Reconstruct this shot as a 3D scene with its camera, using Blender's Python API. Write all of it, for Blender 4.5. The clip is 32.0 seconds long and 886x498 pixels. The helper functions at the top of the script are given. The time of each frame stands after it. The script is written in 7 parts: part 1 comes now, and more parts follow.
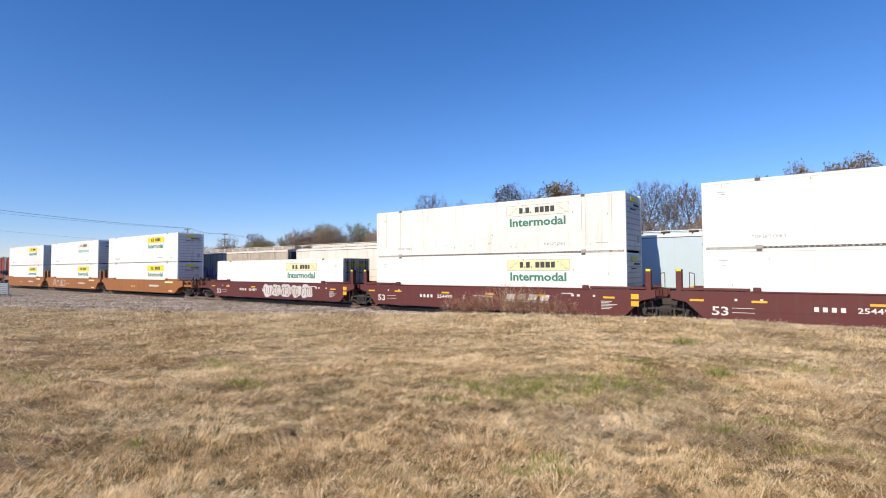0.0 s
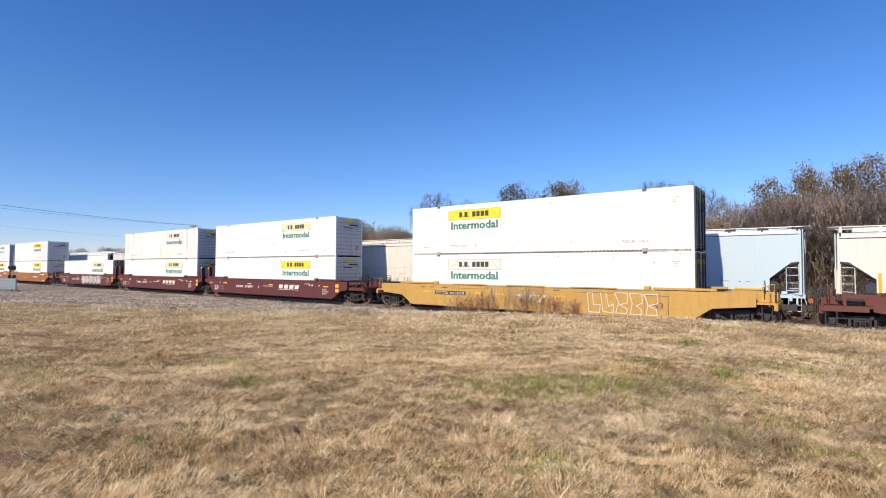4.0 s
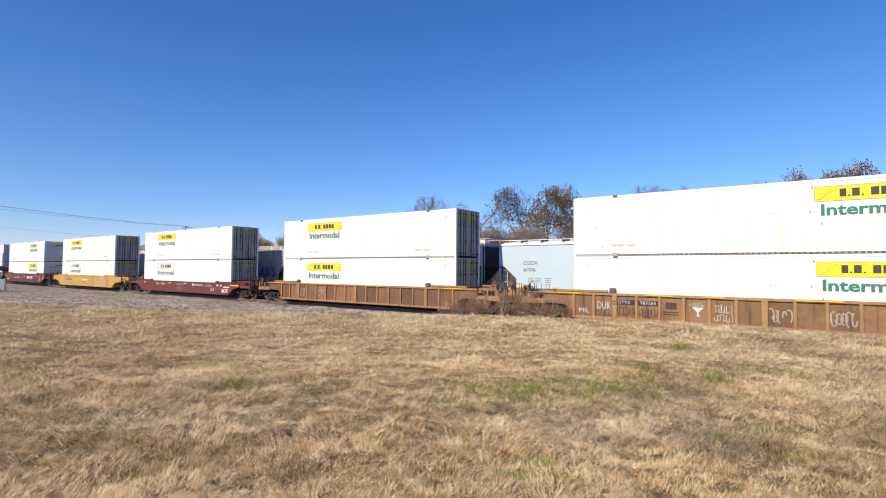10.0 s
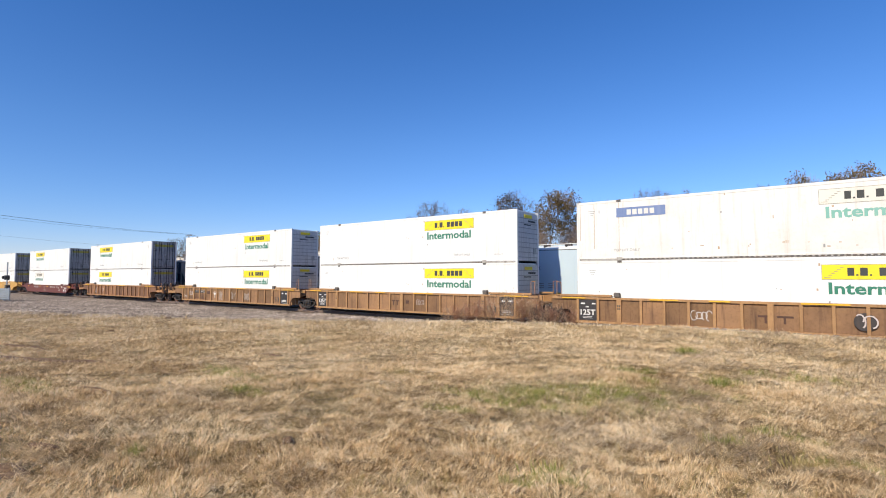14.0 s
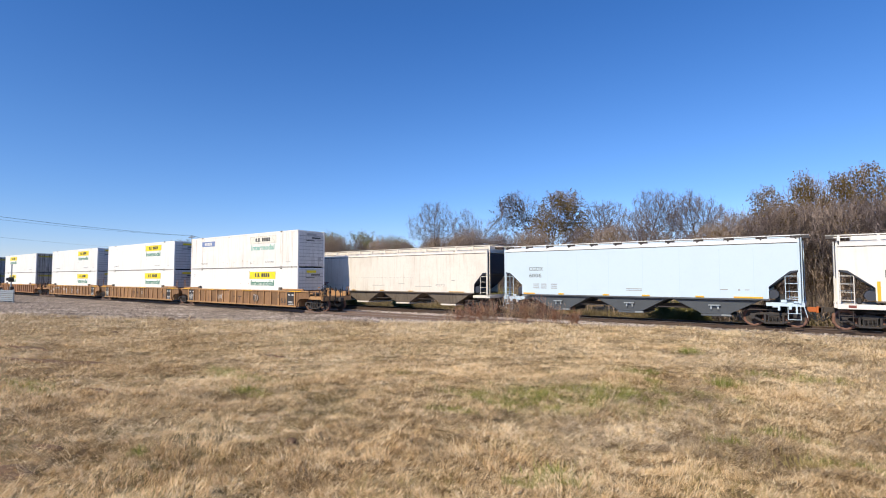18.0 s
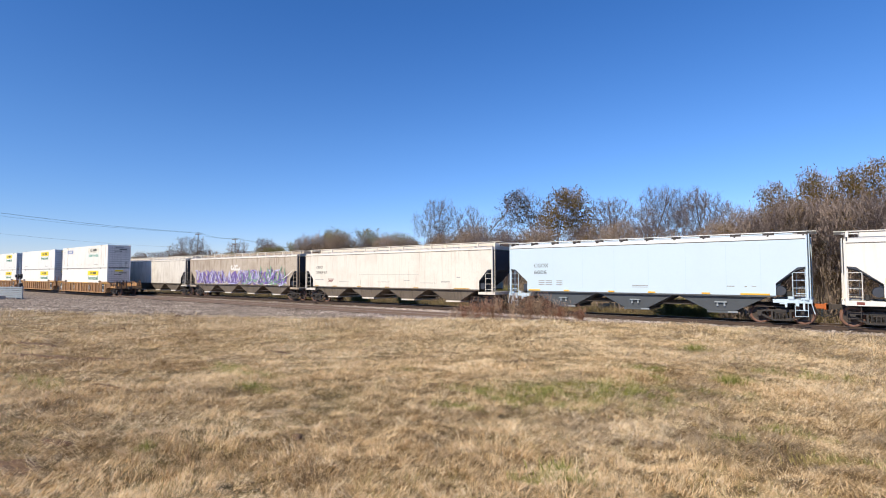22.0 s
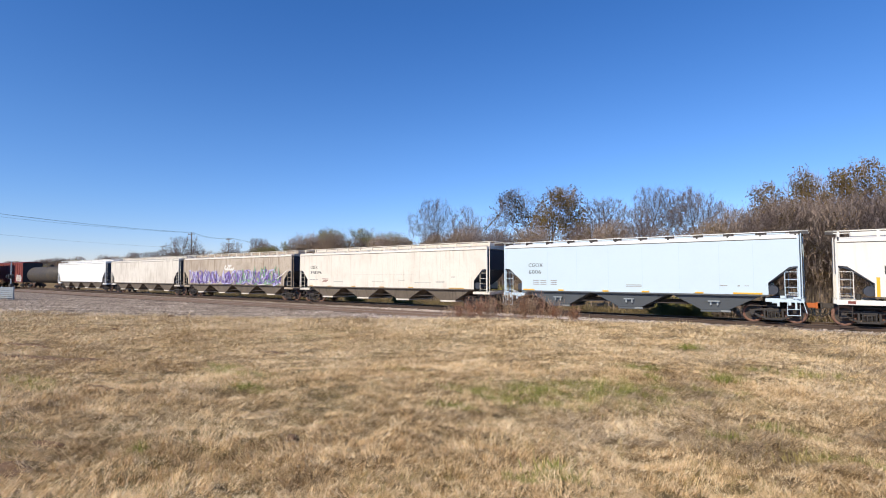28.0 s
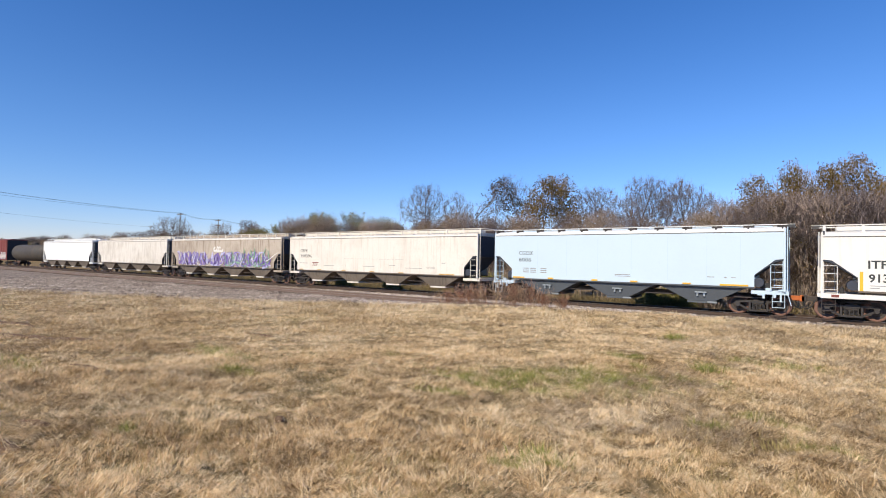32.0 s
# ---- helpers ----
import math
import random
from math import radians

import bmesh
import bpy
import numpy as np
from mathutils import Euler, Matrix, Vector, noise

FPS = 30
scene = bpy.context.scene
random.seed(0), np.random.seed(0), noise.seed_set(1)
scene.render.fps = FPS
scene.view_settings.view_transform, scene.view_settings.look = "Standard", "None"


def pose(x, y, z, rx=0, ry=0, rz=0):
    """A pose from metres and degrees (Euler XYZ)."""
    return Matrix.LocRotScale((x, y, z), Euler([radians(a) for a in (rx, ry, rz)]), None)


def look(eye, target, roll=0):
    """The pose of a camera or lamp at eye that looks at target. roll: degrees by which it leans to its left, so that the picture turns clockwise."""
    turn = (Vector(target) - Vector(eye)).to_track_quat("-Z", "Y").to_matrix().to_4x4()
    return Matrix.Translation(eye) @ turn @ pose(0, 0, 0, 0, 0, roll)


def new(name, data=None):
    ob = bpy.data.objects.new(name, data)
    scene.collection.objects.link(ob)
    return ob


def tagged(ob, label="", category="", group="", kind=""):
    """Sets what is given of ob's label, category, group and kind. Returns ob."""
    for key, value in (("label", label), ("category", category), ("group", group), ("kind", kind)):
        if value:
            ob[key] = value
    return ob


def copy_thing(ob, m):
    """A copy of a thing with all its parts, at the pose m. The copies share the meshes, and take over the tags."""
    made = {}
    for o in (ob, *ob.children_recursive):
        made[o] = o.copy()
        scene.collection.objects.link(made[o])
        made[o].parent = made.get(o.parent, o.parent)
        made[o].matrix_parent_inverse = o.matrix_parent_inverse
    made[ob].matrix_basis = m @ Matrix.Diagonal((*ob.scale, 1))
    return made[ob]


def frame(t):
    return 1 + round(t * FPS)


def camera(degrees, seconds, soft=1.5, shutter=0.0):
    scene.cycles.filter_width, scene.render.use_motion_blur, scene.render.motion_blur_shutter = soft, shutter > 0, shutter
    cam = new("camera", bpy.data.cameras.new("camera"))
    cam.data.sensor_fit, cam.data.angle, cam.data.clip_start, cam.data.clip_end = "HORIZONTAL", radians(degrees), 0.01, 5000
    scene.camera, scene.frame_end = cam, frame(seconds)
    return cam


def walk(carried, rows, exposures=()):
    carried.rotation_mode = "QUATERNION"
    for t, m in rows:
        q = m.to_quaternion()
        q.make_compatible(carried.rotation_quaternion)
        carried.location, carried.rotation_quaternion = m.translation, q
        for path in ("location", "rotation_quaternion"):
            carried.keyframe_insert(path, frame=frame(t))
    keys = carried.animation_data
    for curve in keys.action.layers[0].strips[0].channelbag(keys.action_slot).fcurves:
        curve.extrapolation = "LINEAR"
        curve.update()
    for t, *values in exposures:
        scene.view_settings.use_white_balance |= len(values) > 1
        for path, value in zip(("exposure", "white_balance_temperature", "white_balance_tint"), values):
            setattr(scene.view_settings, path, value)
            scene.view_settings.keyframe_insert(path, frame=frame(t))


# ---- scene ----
# ---------------------------------------------------------------- camera and its path
LENS, EYE_Z = 82.1, 2.52      # rail top lies at z = 0
cam = camera(LENS, 32.0, soft=1.0)


def held(yaw, pitch, roll):
    return pose(0, 0, EYE_Z, 90 + pitch, 0, yaw) @ pose(0, 0, 0, 0, 0, roll)


# seconds, heading to the left of the normal to the track, tilt up, lean
PATH = (
    (0.0, 36.46, 2.17, -0.30),
    (0.5, 36.66, 2.07, -0.15),
    (1.0, 36.74, 2.05, 0.02),
    (1.5, 36.69, 2.06, 0.09),
    (2.0, 36.62, 2.15, 0.10),
    (2.5, 36.65, 2.17, 0.10),
    (3.0, 36.87, 2.11, 0.08),
    (3.5, 36.99, 2.06, 0.14),
    (5.5, 36.92, 1.91, 0.11),
    (6.0, 36.95, 1.90, 0.17),
    (6.5, 36.90, 1.82, 0.23),
    (7.0, 36.66, 1.80, 0.26),
    (7.5, 36.31, 1.56, 0.44),
    (8.0, 36.10, 1.31, 0.53),
    (8.5, 36.15, 1.50, 0.54),
    (9.0, 36.28, 1.78, 0.51),
    (9.5, 36.29, 2.08, 0.53),
    (10.0, 36.29, 2.37, 0.47),
    (10.5, 36.30, 2.63, 0.41),
    (11.0, 36.35, 2.73, 0.28),
    (11.5, 36.42, 2.81, 0.20),
    (12.0, 36.48, 2.78, 0.13),
    (12.5, 36.66, 2.75, 0.06),
    (13.0, 36.79, 2.79, 0.05),
    (13.5, 36.70, 2.90, -0.01),
    (14.0, 36.60, 3.03, 0.02),
    (14.5, 36.49, 3.14, -0.06),
    (16.5, 36.70, 3.32, -0.17),
    (17.0, 36.59, 3.38, -0.16),
    (17.5, 36.64, 3.31, -0.11),
    (18.0, 36.87, 3.13, -0.10),
    (18.5, 37.05, 3.02, -0.13),
    (19.0, 37.07, 2.96, -0.06),
    (19.5, 37.06, 2.96, -0.13),
    (20.0, 37.15, 2.88, -0.12),
    (20.5, 37.20, 2.81, -0.13),
    (21.0, 37.20, 2.74, -0.12),
    (21.5, 37.32, 2.70, -0.14),
    (22.0, 37.44, 2.76, -0.12),
    (22.5, 37.31, 2.84, -0.18),
    (23.0, 37.16, 2.93, -0.18),
    (23.5, 37.12, 2.97, -0.23),
    (24.0, 37.17, 2.95, -0.20),
    (24.5, 37.19, 2.99, -0.17),
    (25.0, 37.14, 3.02, -0.19),
    (25.5, 37.08, 3.09, -0.24),
    (27.5, 36.69, 2.91, -0.18),
    (28.0, 36.84, 2.73, -0.19),
    (28.5, 36.96, 2.53, -0.12),
    (29.0, 36.92, 2.40, -0.09),
    (29.5, 36.97, 2.17, -0.15),
    (30.0, 37.10, 1.99, -0.32),
    (30.5, 36.86, 2.03, -0.61),
    (31.0, 36.73, 2.38, -1.90),
    (31.5, 36.03, 1.33, -0.73),
    (32.0, 35.80, 1.17, 0.96),
)
walk(cam, [(r[0], held(*r[1:])) for r in PATH])

# ---------------------------------------------------------------- daylight
SUN_EL, SUN_AZ = radians(37), radians(184)      # azimuth clockwise from +y
world = bpy.data.worlds.new("sky")
scene.world = world
world.use_nodes = True
wn = world.node_tree.nodes
sky = wn.new("ShaderNodeTexSky")
sky.sky_type, sky.sun_disc = "NISHITA", False
sky.sun_elevation, sky.sun_rotation = SUN_EL, SUN_AZ
sky.altitude, sky.air_density, sky.dust_density, sky.ozone_density = 200, 1.0, 0.0, 6.0
tint = wn.new("ShaderNodeMix")      # the deep clear blue of a dry November noon, milky near the horizon
tint.data_type, tint.blend_type = "RGBA", "MULTIPLY"
tint.inputs[0].default_value = 1.0
deep = wn.new("ShaderNodeHueSaturation")
deep.inputs["Saturation"].default_value = 1.09
way = wn.new("ShaderNodeTexCoord")
height = wn.new("ShaderNodeSeparateXYZ")
depth = wn.new("ShaderNodeValToRGB")
for e, (p, c) in zip([depth.color_ramp.elements[0], depth.color_ramp.elements.new(0.13), depth.color_ramp.elements.new(0.25), depth.color_ramp.elements[-1]],
                     ((0.02, (0.79, 0.735, 0.905)), (0.13, (0.72, 0.765, 0.935)), (0.25, (0.675, 0.775, 0.95)), (0.46, (0.51, 0.73, 0.965)))):
    e.position, e.color = p, (*c, 1)
world.node_tree.links.new(way.outputs["Generated"], height.inputs[0])
world.node_tree.links.new(height.outputs["Z"], depth.inputs[0])
world.node_tree.links.new(depth.outputs[0], tint.inputs[7])
world.node_tree.links.new(sky.outputs[0], deep.inputs["Color"])
world.node_tree.links.new(deep.outputs[0], tint.inputs[6])
world.node_tree.links.new(tint.outputs[2], wn["Background"].inputs[0])
wn["Background"].inputs[1].default_value = 0.161
sun = new("sun", bpy.data.lights.new("sun", "SUN"))
sun.data.energy, sun.data.angle, sun.data.color = 5.0, radians(0.55), (1.0, 0.88, 0.67)
sun_from = Vector((math.sin(SUN_AZ) * math.cos(SUN_EL), math.cos(SUN_AZ) * math.cos(SUN_EL), math.sin(SUN_EL)))
sun.matrix_world = look(sun_from * 60, (0, 0, 0))
scene.view_settings.exposure = 0.0

# ---------------------------------------------------------------- materials
def mat_base(name, rough=0.6, metal=0.0):
    m = bpy.data.materials.new(name)
    m.use_nodes = True
    nt = m.node_tree
    b = nt.nodes["Principled BSDF"]
    b.inputs["Roughness"].default_value, b.inputs["Metallic"].default_value = rough, metal
    if rough > 0.85:
        b.inputs["Specular IOR Level"].default_value = 0.05
    return m, nt, b


def noise_node(nt, scale, detail=4, rough=0.6, stretch=None):
    tc = nt.nodes.new("ShaderNodeTexCoord")
    n = nt.nodes.new("ShaderNodeTexNoise")
    n.inputs["Scale"].default_value, n.inputs["Detail"].default_value, n.inputs["Roughness"].default_value = scale, detail, rough
    if stretch:
        mp = nt.nodes.new("ShaderNodeMapping")
        mp.inputs["Scale"].default_value = stretch
        nt.links.new(tc.outputs["Object"], mp.inputs[0])
        nt.links.new(mp.outputs[0], n.inputs["Vector"])
    else:
        nt.links.new(tc.outputs["Object"], n.inputs["Vector"])
    return n


def ramp(nt, src, stops):
    r = nt.nodes.new("ShaderNodeValToRGB")
    el = r.color_ramp.elements
    while len(el) < len(stops):
        el.new(0.5)
    for e, (p, c) in zip(el, stops):
        e.position, e.color = p, (*c, 1) if len(c) == 3 else c
    nt.links.new(src, r.inputs[0])
    return r.outputs[0]


def mix(nt, fac, a, b, mode="MIX"):
    n = nt.nodes.new("ShaderNodeMix")
    n.data_type, n.blend_type = "RGBA", mode
    for sock, v in ((n.inputs[0], fac), (n.inputs[6], a), (n.inputs[7], b)):
        if isinstance(v, (int, float)):
            sock.default_value = v
        elif isinstance(v, tuple):
            sock.default_value = (*v, 1)
        else:
            nt.links.new(v, sock)
    return n.outputs[2]


def bump(nt, b, src, strength, dist):
    n = nt.nodes.new("ShaderNodeBump")
    n.inputs["Strength"].default_value, n.inputs["Distance"].default_value = strength, dist
    nt.links.new(src, n.inputs["Height"])
    nt.links.new(n.outputs[0], b.inputs["Normal"])


def mul(nt, src, v):
    n = nt.nodes.new("ShaderNodeMath")
    n.operation, n.inputs[1].default_value = "MULTIPLY", v
    nt.links.new(src, n.inputs[0])
    return n.outputs[0]


def paint(name, color, dirt=(0.16, 0.11, 0.07), amount=0.35, rough=0.5, streak=True, big=0.5, fine=9.0, metal=0.0, bumpy=0.15, vary=0.0):
    """Painted or rusted sheet: broad stains, run-down streaks and fine speckle."""
    m, nt, b = mat_base(name, rough, metal)
    n1 = noise_node(nt, big, 5, 0.65)
    n2 = noise_node(nt, fine, 6, 0.7)
    f1 = ramp(nt, n1.outputs[0], [(0.45, (0, 0, 0)), (0.75, (1, 1, 1))])
    f2 = ramp(nt, n2.outputs[0], [(0.5, (0, 0, 0)), (0.72, (1, 1, 1))])
    c = mix(nt, mul(nt, f1, amount * 0.7), color, dirt)
    c = mix(nt, mul(nt, f2, amount * 0.5), c, dirt)
    if streak:
        n3 = noise_node(nt, 1.0, 4, 0.6, (5.0, 5.0, 0.35))
        f3 = ramp(nt, n3.outputs[0], [(0.52, (0, 0, 0)), (0.72, (1, 1, 1))])
        c = mix(nt, mul(nt, f3, amount), c, dirt)
    if vary:
        oi = nt.nodes.new("ShaderNodeObjectInfo")
        hv = nt.nodes.new("ShaderNodeHueSaturation")
        v = nt.nodes.new("ShaderNodeMapRange")
        v.inputs["To Min"].default_value, v.inputs["To Max"].default_value = 1 - vary, 1 + vary
        nt.links.new(oi.outputs["Random"], v.inputs[0])
        nt.links.new(v.outputs[0], hv.inputs["Value"])
        nt.links.new(c, hv.inputs["Color"])
        c = hv.outputs[0]
    nt.links.new(c, b.inputs["Base Color"])
    r = nt.nodes.new("ShaderNodeMapRange")
    r.inputs["To Min"].default_value, r.inputs["To Max"].default_value = rough - 0.08, min(1, rough + 0.22)
    nt.links.new(n2.outputs[0], r.inputs[0])
    nt.links.new(r.outputs[0], b.inputs["Roughness"])
    bump(nt, b, n2.outputs[0], bumpy, 0.01)
    return m


M = dict(
    white=paint("white_container_paint", (0.80, 0.80, 0.78), (0.45, 0.40, 0.33), 0.22, 0.42, vary=0.03),
    mid_ink=paint("brown_outline", (0.30, 0.27, 0.2), (0.6, 0.56, 0.46), 0.4, 0.6, streak=False),
    amber=paint("amber_reflector", (0.78, 0.45, 0.03), (0.45, 0.25, 0.05), 0.3, 0.45, streak=False),
    door_yellow=paint("sooty_yellow_sign", (0.50, 0.42, 0.05), (0.16, 0.13, 0.05), 0.6, 0.6),
    front_shade=paint("shade_greyed_front_wall", (0.68, 0.67, 0.65), (0.25, 0.23, 0.2), 0.5, 0.5),
    rust_run=paint("rust_run", (0.46, 0.33, 0.22), (0.68, 0.62, 0.54), 0.8, 0.8),
    white_old=paint("stained_white_paint", (0.79, 0.78, 0.75), (0.46, 0.36, 0.26), 0.32, 0.55),
    rail_grime=paint("grimy_steel_rail_of_container", (0.50, 0.48, 0.44), (0.12, 0.09, 0.07), 0.8, 0.6),
    fitting=paint("dark_casting_and_gap_shade", (0.10, 0.095, 0.09), (0.2, 0.12, 0.07), 0.5, 0.6),
    alu=paint("weathered_aluminium", (0.42, 0.42, 0.41), (0.16, 0.14, 0.12), 0.6, 0.45, metal=0.35),
    door=paint("grey_steel_door", (0.44, 0.43, 0.40), (0.05, 0.042, 0.038), 0.95, 0.55),
    yellow=paint("yellow_sign", (0.86, 0.70, 0.02), (0.5, 0.36, 0.03), 0.25, 0.5),
    pale=paint("faded_yellow_sign", (0.78, 0.72, 0.42), (0.6, 0.55, 0.4), 0.5, 0.6),
    bleached=paint("bleached_sign", (0.76, 0.74, 0.66), (0.55, 0.5, 0.42), 0.4, 0.6),
    ink=paint("dark_ink", (0.045, 0.05, 0.05), (0.12, 0.11, 0.1), 0.3, 0.6, streak=False),
    green=paint("green_lettering", (0.03, 0.20, 0.13), (0.2, 0.3, 0.26), 0.3, 0.55, streak=False),
    green_pale=paint("faded_green_lettering", (0.20, 0.45, 0.38), (0.5, 0.6, 0.55), 0.4, 0.6, streak=False),
    grey_ink=paint("faint_grey_stencil", (0.24, 0.24, 0.24), (0.6, 0.6, 0.58), 0.5, 0.6, streak=False),
    blue_sign=paint("blue_sign", (0.15, 0.22, 0.42), (0.3, 0.35, 0.5), 0.3, 0.5),
    white_ink=paint("white_stencil", (0.72, 0.71, 0.68), (0.4, 0.3, 0.25), 0.35, 0.6, streak=False),
    ghost_tag=paint("worn_grey_spray_paint", (0.44, 0.38, 0.33), (0.2, 0.11, 0.07), 0.7, 0.8, streak=False),
    tag_white=paint("chalky_spray_paint", (0.62, 0.58, 0.55), (0.3, 0.16, 0.12), 0.5, 0.7, streak=False),
    maroon=paint("maroon_car_paint", (0.115, 0.024, 0.022), (0.10, 0.055, 0.04), 0.35, 0.5),
    maroon_b=paint("faded_maroon_paint", (0.15, 0.036, 0.028), (0.11, 0.065, 0.05), 0.5, 0.6),
    tan=paint("weathered_orange_paint", (0.33, 0.125, 0.035), (0.16, 0.08, 0.04), 0.5, 0.6),
    ochre=paint("yellow_ochre_paint", (0.55, 0.32, 0.08), (0.26, 0.14, 0.055), 0.4, 0.55),
    rust=paint("rusted_brown_steel", (0.40, 0.21, 0.095), (0.15, 0.075, 0.04), 0.75, 0.8, bumpy=0.3),
    tan_rust=paint("tan_rusted_steel", (0.43, 0.245, 0.11), (0.17, 0.095, 0.05), 0.8, 0.8, bumpy=0.3),
    tan_panel=paint("tan_rusted_panel", (0.29, 0.162, 0.08), (0.11, 0.06, 0.036), 0.95, 0.85, bumpy=0.3, vary=0.25),
    rust_panel=paint("rusted_panel", (0.23, 0.115, 0.062), (0.10, 0.052, 0.035), 0.95, 0.85, bumpy=0.3, vary=0.35),
    black=paint("black_paint", (0.022, 0.022, 0.024), (0.08, 0.06, 0.05), 0.4, 0.6),
    black_panel=paint("black_stencil_panel", (0.03, 0.03, 0.032), (0.12, 0.08, 0.06), 0.4, 0.6),
    grime=paint("oily_grimy_steel", (0.055, 0.047, 0.044), (0.10, 0.068, 0.05), 0.4, 0.75, bumpy=0.3),
    wheel=paint("brown_wheel_steel", (0.17, 0.08, 0.055), (0.07, 0.042, 0.033), 0.6, 0.7),
    tread=paint("bright_wheel_tread", (0.35, 0.33, 0.31), (0.15, 0.1, 0.07), 0.3, 0.35, metal=0.8, streak=False),
    iceblue=paint("pale_ice_blue_paint", (0.55, 0.67, 0.765), (0.45, 0.54, 0.62), 0.25, 0.4, streak=False),
    iceseam=paint("weathered_seam", (0.50, 0.63, 0.74), (0.42, 0.53, 0.62), 0.4, 0.5),
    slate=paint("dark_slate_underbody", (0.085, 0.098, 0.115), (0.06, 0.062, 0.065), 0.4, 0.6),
    cream=paint("cream_hopper_paint", (0.755, 0.71, 0.64), (0.44, 0.36, 0.28), 0.45, 0.5),
    cream_w=paint("warm_white_hopper_paint", (0.78, 0.76, 0.72), (0.5, 0.42, 0.33), 0.22, 0.5),
    taupe=paint("dusty_grey_brown_paint", (0.50, 0.43, 0.355), (0.17, 0.115, 0.075), 0.95, 0.65, big=0.3),
    bone=paint("dusty_bone_paint", (0.72, 0.68, 0.62), (0.30, 0.24, 0.18), 0.75, 0.6, big=0.35),
    chalk=paint("chalk_white_paint", (0.80, 0.80, 0.79), (0.55, 0.52, 0.48), 0.2, 0.5),
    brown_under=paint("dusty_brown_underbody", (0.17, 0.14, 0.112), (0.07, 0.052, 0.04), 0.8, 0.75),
    dark_rust=paint("dark_rusty_steel", (0.10, 0.05, 0.035), (0.05, 0.035, 0.03), 0.6, 0.8),
    # shade of the hopper ends, put into the colour
    end_shade=paint("shade_dark_hopper_end", (0.035, 0.045, 0.07), (0.06, 0.05, 0.045), 0.5, 0.6),
    tank_black=paint("sooty_tank_paint", (0.05, 0.043, 0.037), (0.14, 0.105, 0.06), 0.7, 0.6),
    boxred=paint("oxide_red_paint", (0.21, 0.042, 0.033), (0.16, 0.07, 0.055), 0.5, 0.6),
    orange=paint("orange_coupler_paint", (0.50, 0.13, 0.03), (0.2, 0.08, 0.04), 0.5, 0.7),
    purple=paint("purple_spray_paint", (0.20, 0.13, 0.40), (0.35, 0.38, 0.6), 0.5, 0.6, streak=False, fine=4),
    lilac=paint("lilac_spray_paint", (0.48, 0.47, 0.68), (0.3, 0.24, 0.5), 0.5, 0.6, streak=False, fine=4),
    teal=paint("green_spray_paint", (0.20, 0.36, 0.24), (0.5, 0.55, 0.5), 0.5, 0.6, streak=False, fine=4),
    rail_dusty=paint("dusty_rail_side", (0.19, 0.135, 0.11), (0.12, 0.08, 0.06), 0.45, 0.7, streak=False),
    wheel_red=paint("rusty_standing_wheel", (0.22, 0.115, 0.085), (0.10, 0.06, 0.045), 0.5, 0.7),
    frame_grey=paint("dusty_cast_steel_and_board_shade", (0.05, 0.045, 0.045), (0.025, 0.019, 0.016), 0.5, 0.75, bumpy=0.3),
    rail=paint("shade_dark_rusty_rail", (0.075, 0.048, 0.036), (0.04, 0.03, 0.025), 0.5, 0.7, streak=False),
    railtop=paint("polished_rail_head", (0.45, 0.43, 0.41), (0.25, 0.2, 0.16), 0.3, 0.3, metal=0.85, streak=False),
    tie=paint("weathered_tie_wood", (0.15, 0.112, 0.09), (0.08, 0.06, 0.05), 0.6, 0.9, vary=0.35),
    tie_conc=paint("concrete_tie", (0.36, 0.33, 0.30), (0.22, 0.17, 0.13), 0.5, 0.9, vary=0.1),
    pole=paint("grey_pole_wood", (0.17, 0.135, 0.11), (0.09, 0.07, 0.06), 0.5, 0.9),
    wire=paint("dark_cable", (0.10, 0.11, 0.13), (0.03, 0.03, 0.03), 0.2, 0.6, streak=False),
    galv=paint("galvanised_sheet", (0.36, 0.40, 0.43), (0.25, 0.26, 0.26), 0.4, 0.4, metal=0.4),
)

# ---------------------------------------------------------------- mesh helpers
def box(bm, x0, x1, y0, y1, z0, z1):
    v = [bm.verts.new(p) for p in ((x0, y0, z0), (x1, y0, z0), (x1, y1, z0), (x0, y1, z0), (x0, y0, z1), (x1, y0, z1), (x1, y1, z1), (x0, y1, z1))]
    for f in ((3, 2, 1, 0), (4, 5, 6, 7), (0, 1, 5, 4), (1, 2, 6, 5), (2, 3, 7, 6), (3, 0, 4, 7)):
        bm.faces.new([v[i] for i in f])
    return v


def prism(bm, pts, y0, y1):
    """Outline in x, z (counter-clockwise seen from -y), pushed from y0 to y1."""
    a = [bm.verts.new((x, y0, z)) for x, z in pts]
    b = [bm.verts.new((x, y1, z)) for x, z in pts]
    bm.faces.new(a)
    bm.faces.new(b[::-1])
    for i in range(len(pts)):
        j = (i + 1) % len(pts)
        bm.faces.new((a[i], b[i], b[j], a[j]))


def loft(bm, rings, closed=True):
    """Skin through rings of equal length, capped at both ends."""
    vs = [[bm.verts.new(p) for p in r] for r in rings]
    n = len(vs[0])
    for a, b in zip(vs, vs[1:]):
        for i in range(n if closed else n - 1):
            j = (i + 1) % n
            bm.faces.new((a[i], a[j], b[j], b[i]))
    bm.faces.new(vs[0][::-1])
    bm.faces.new(vs[-1])


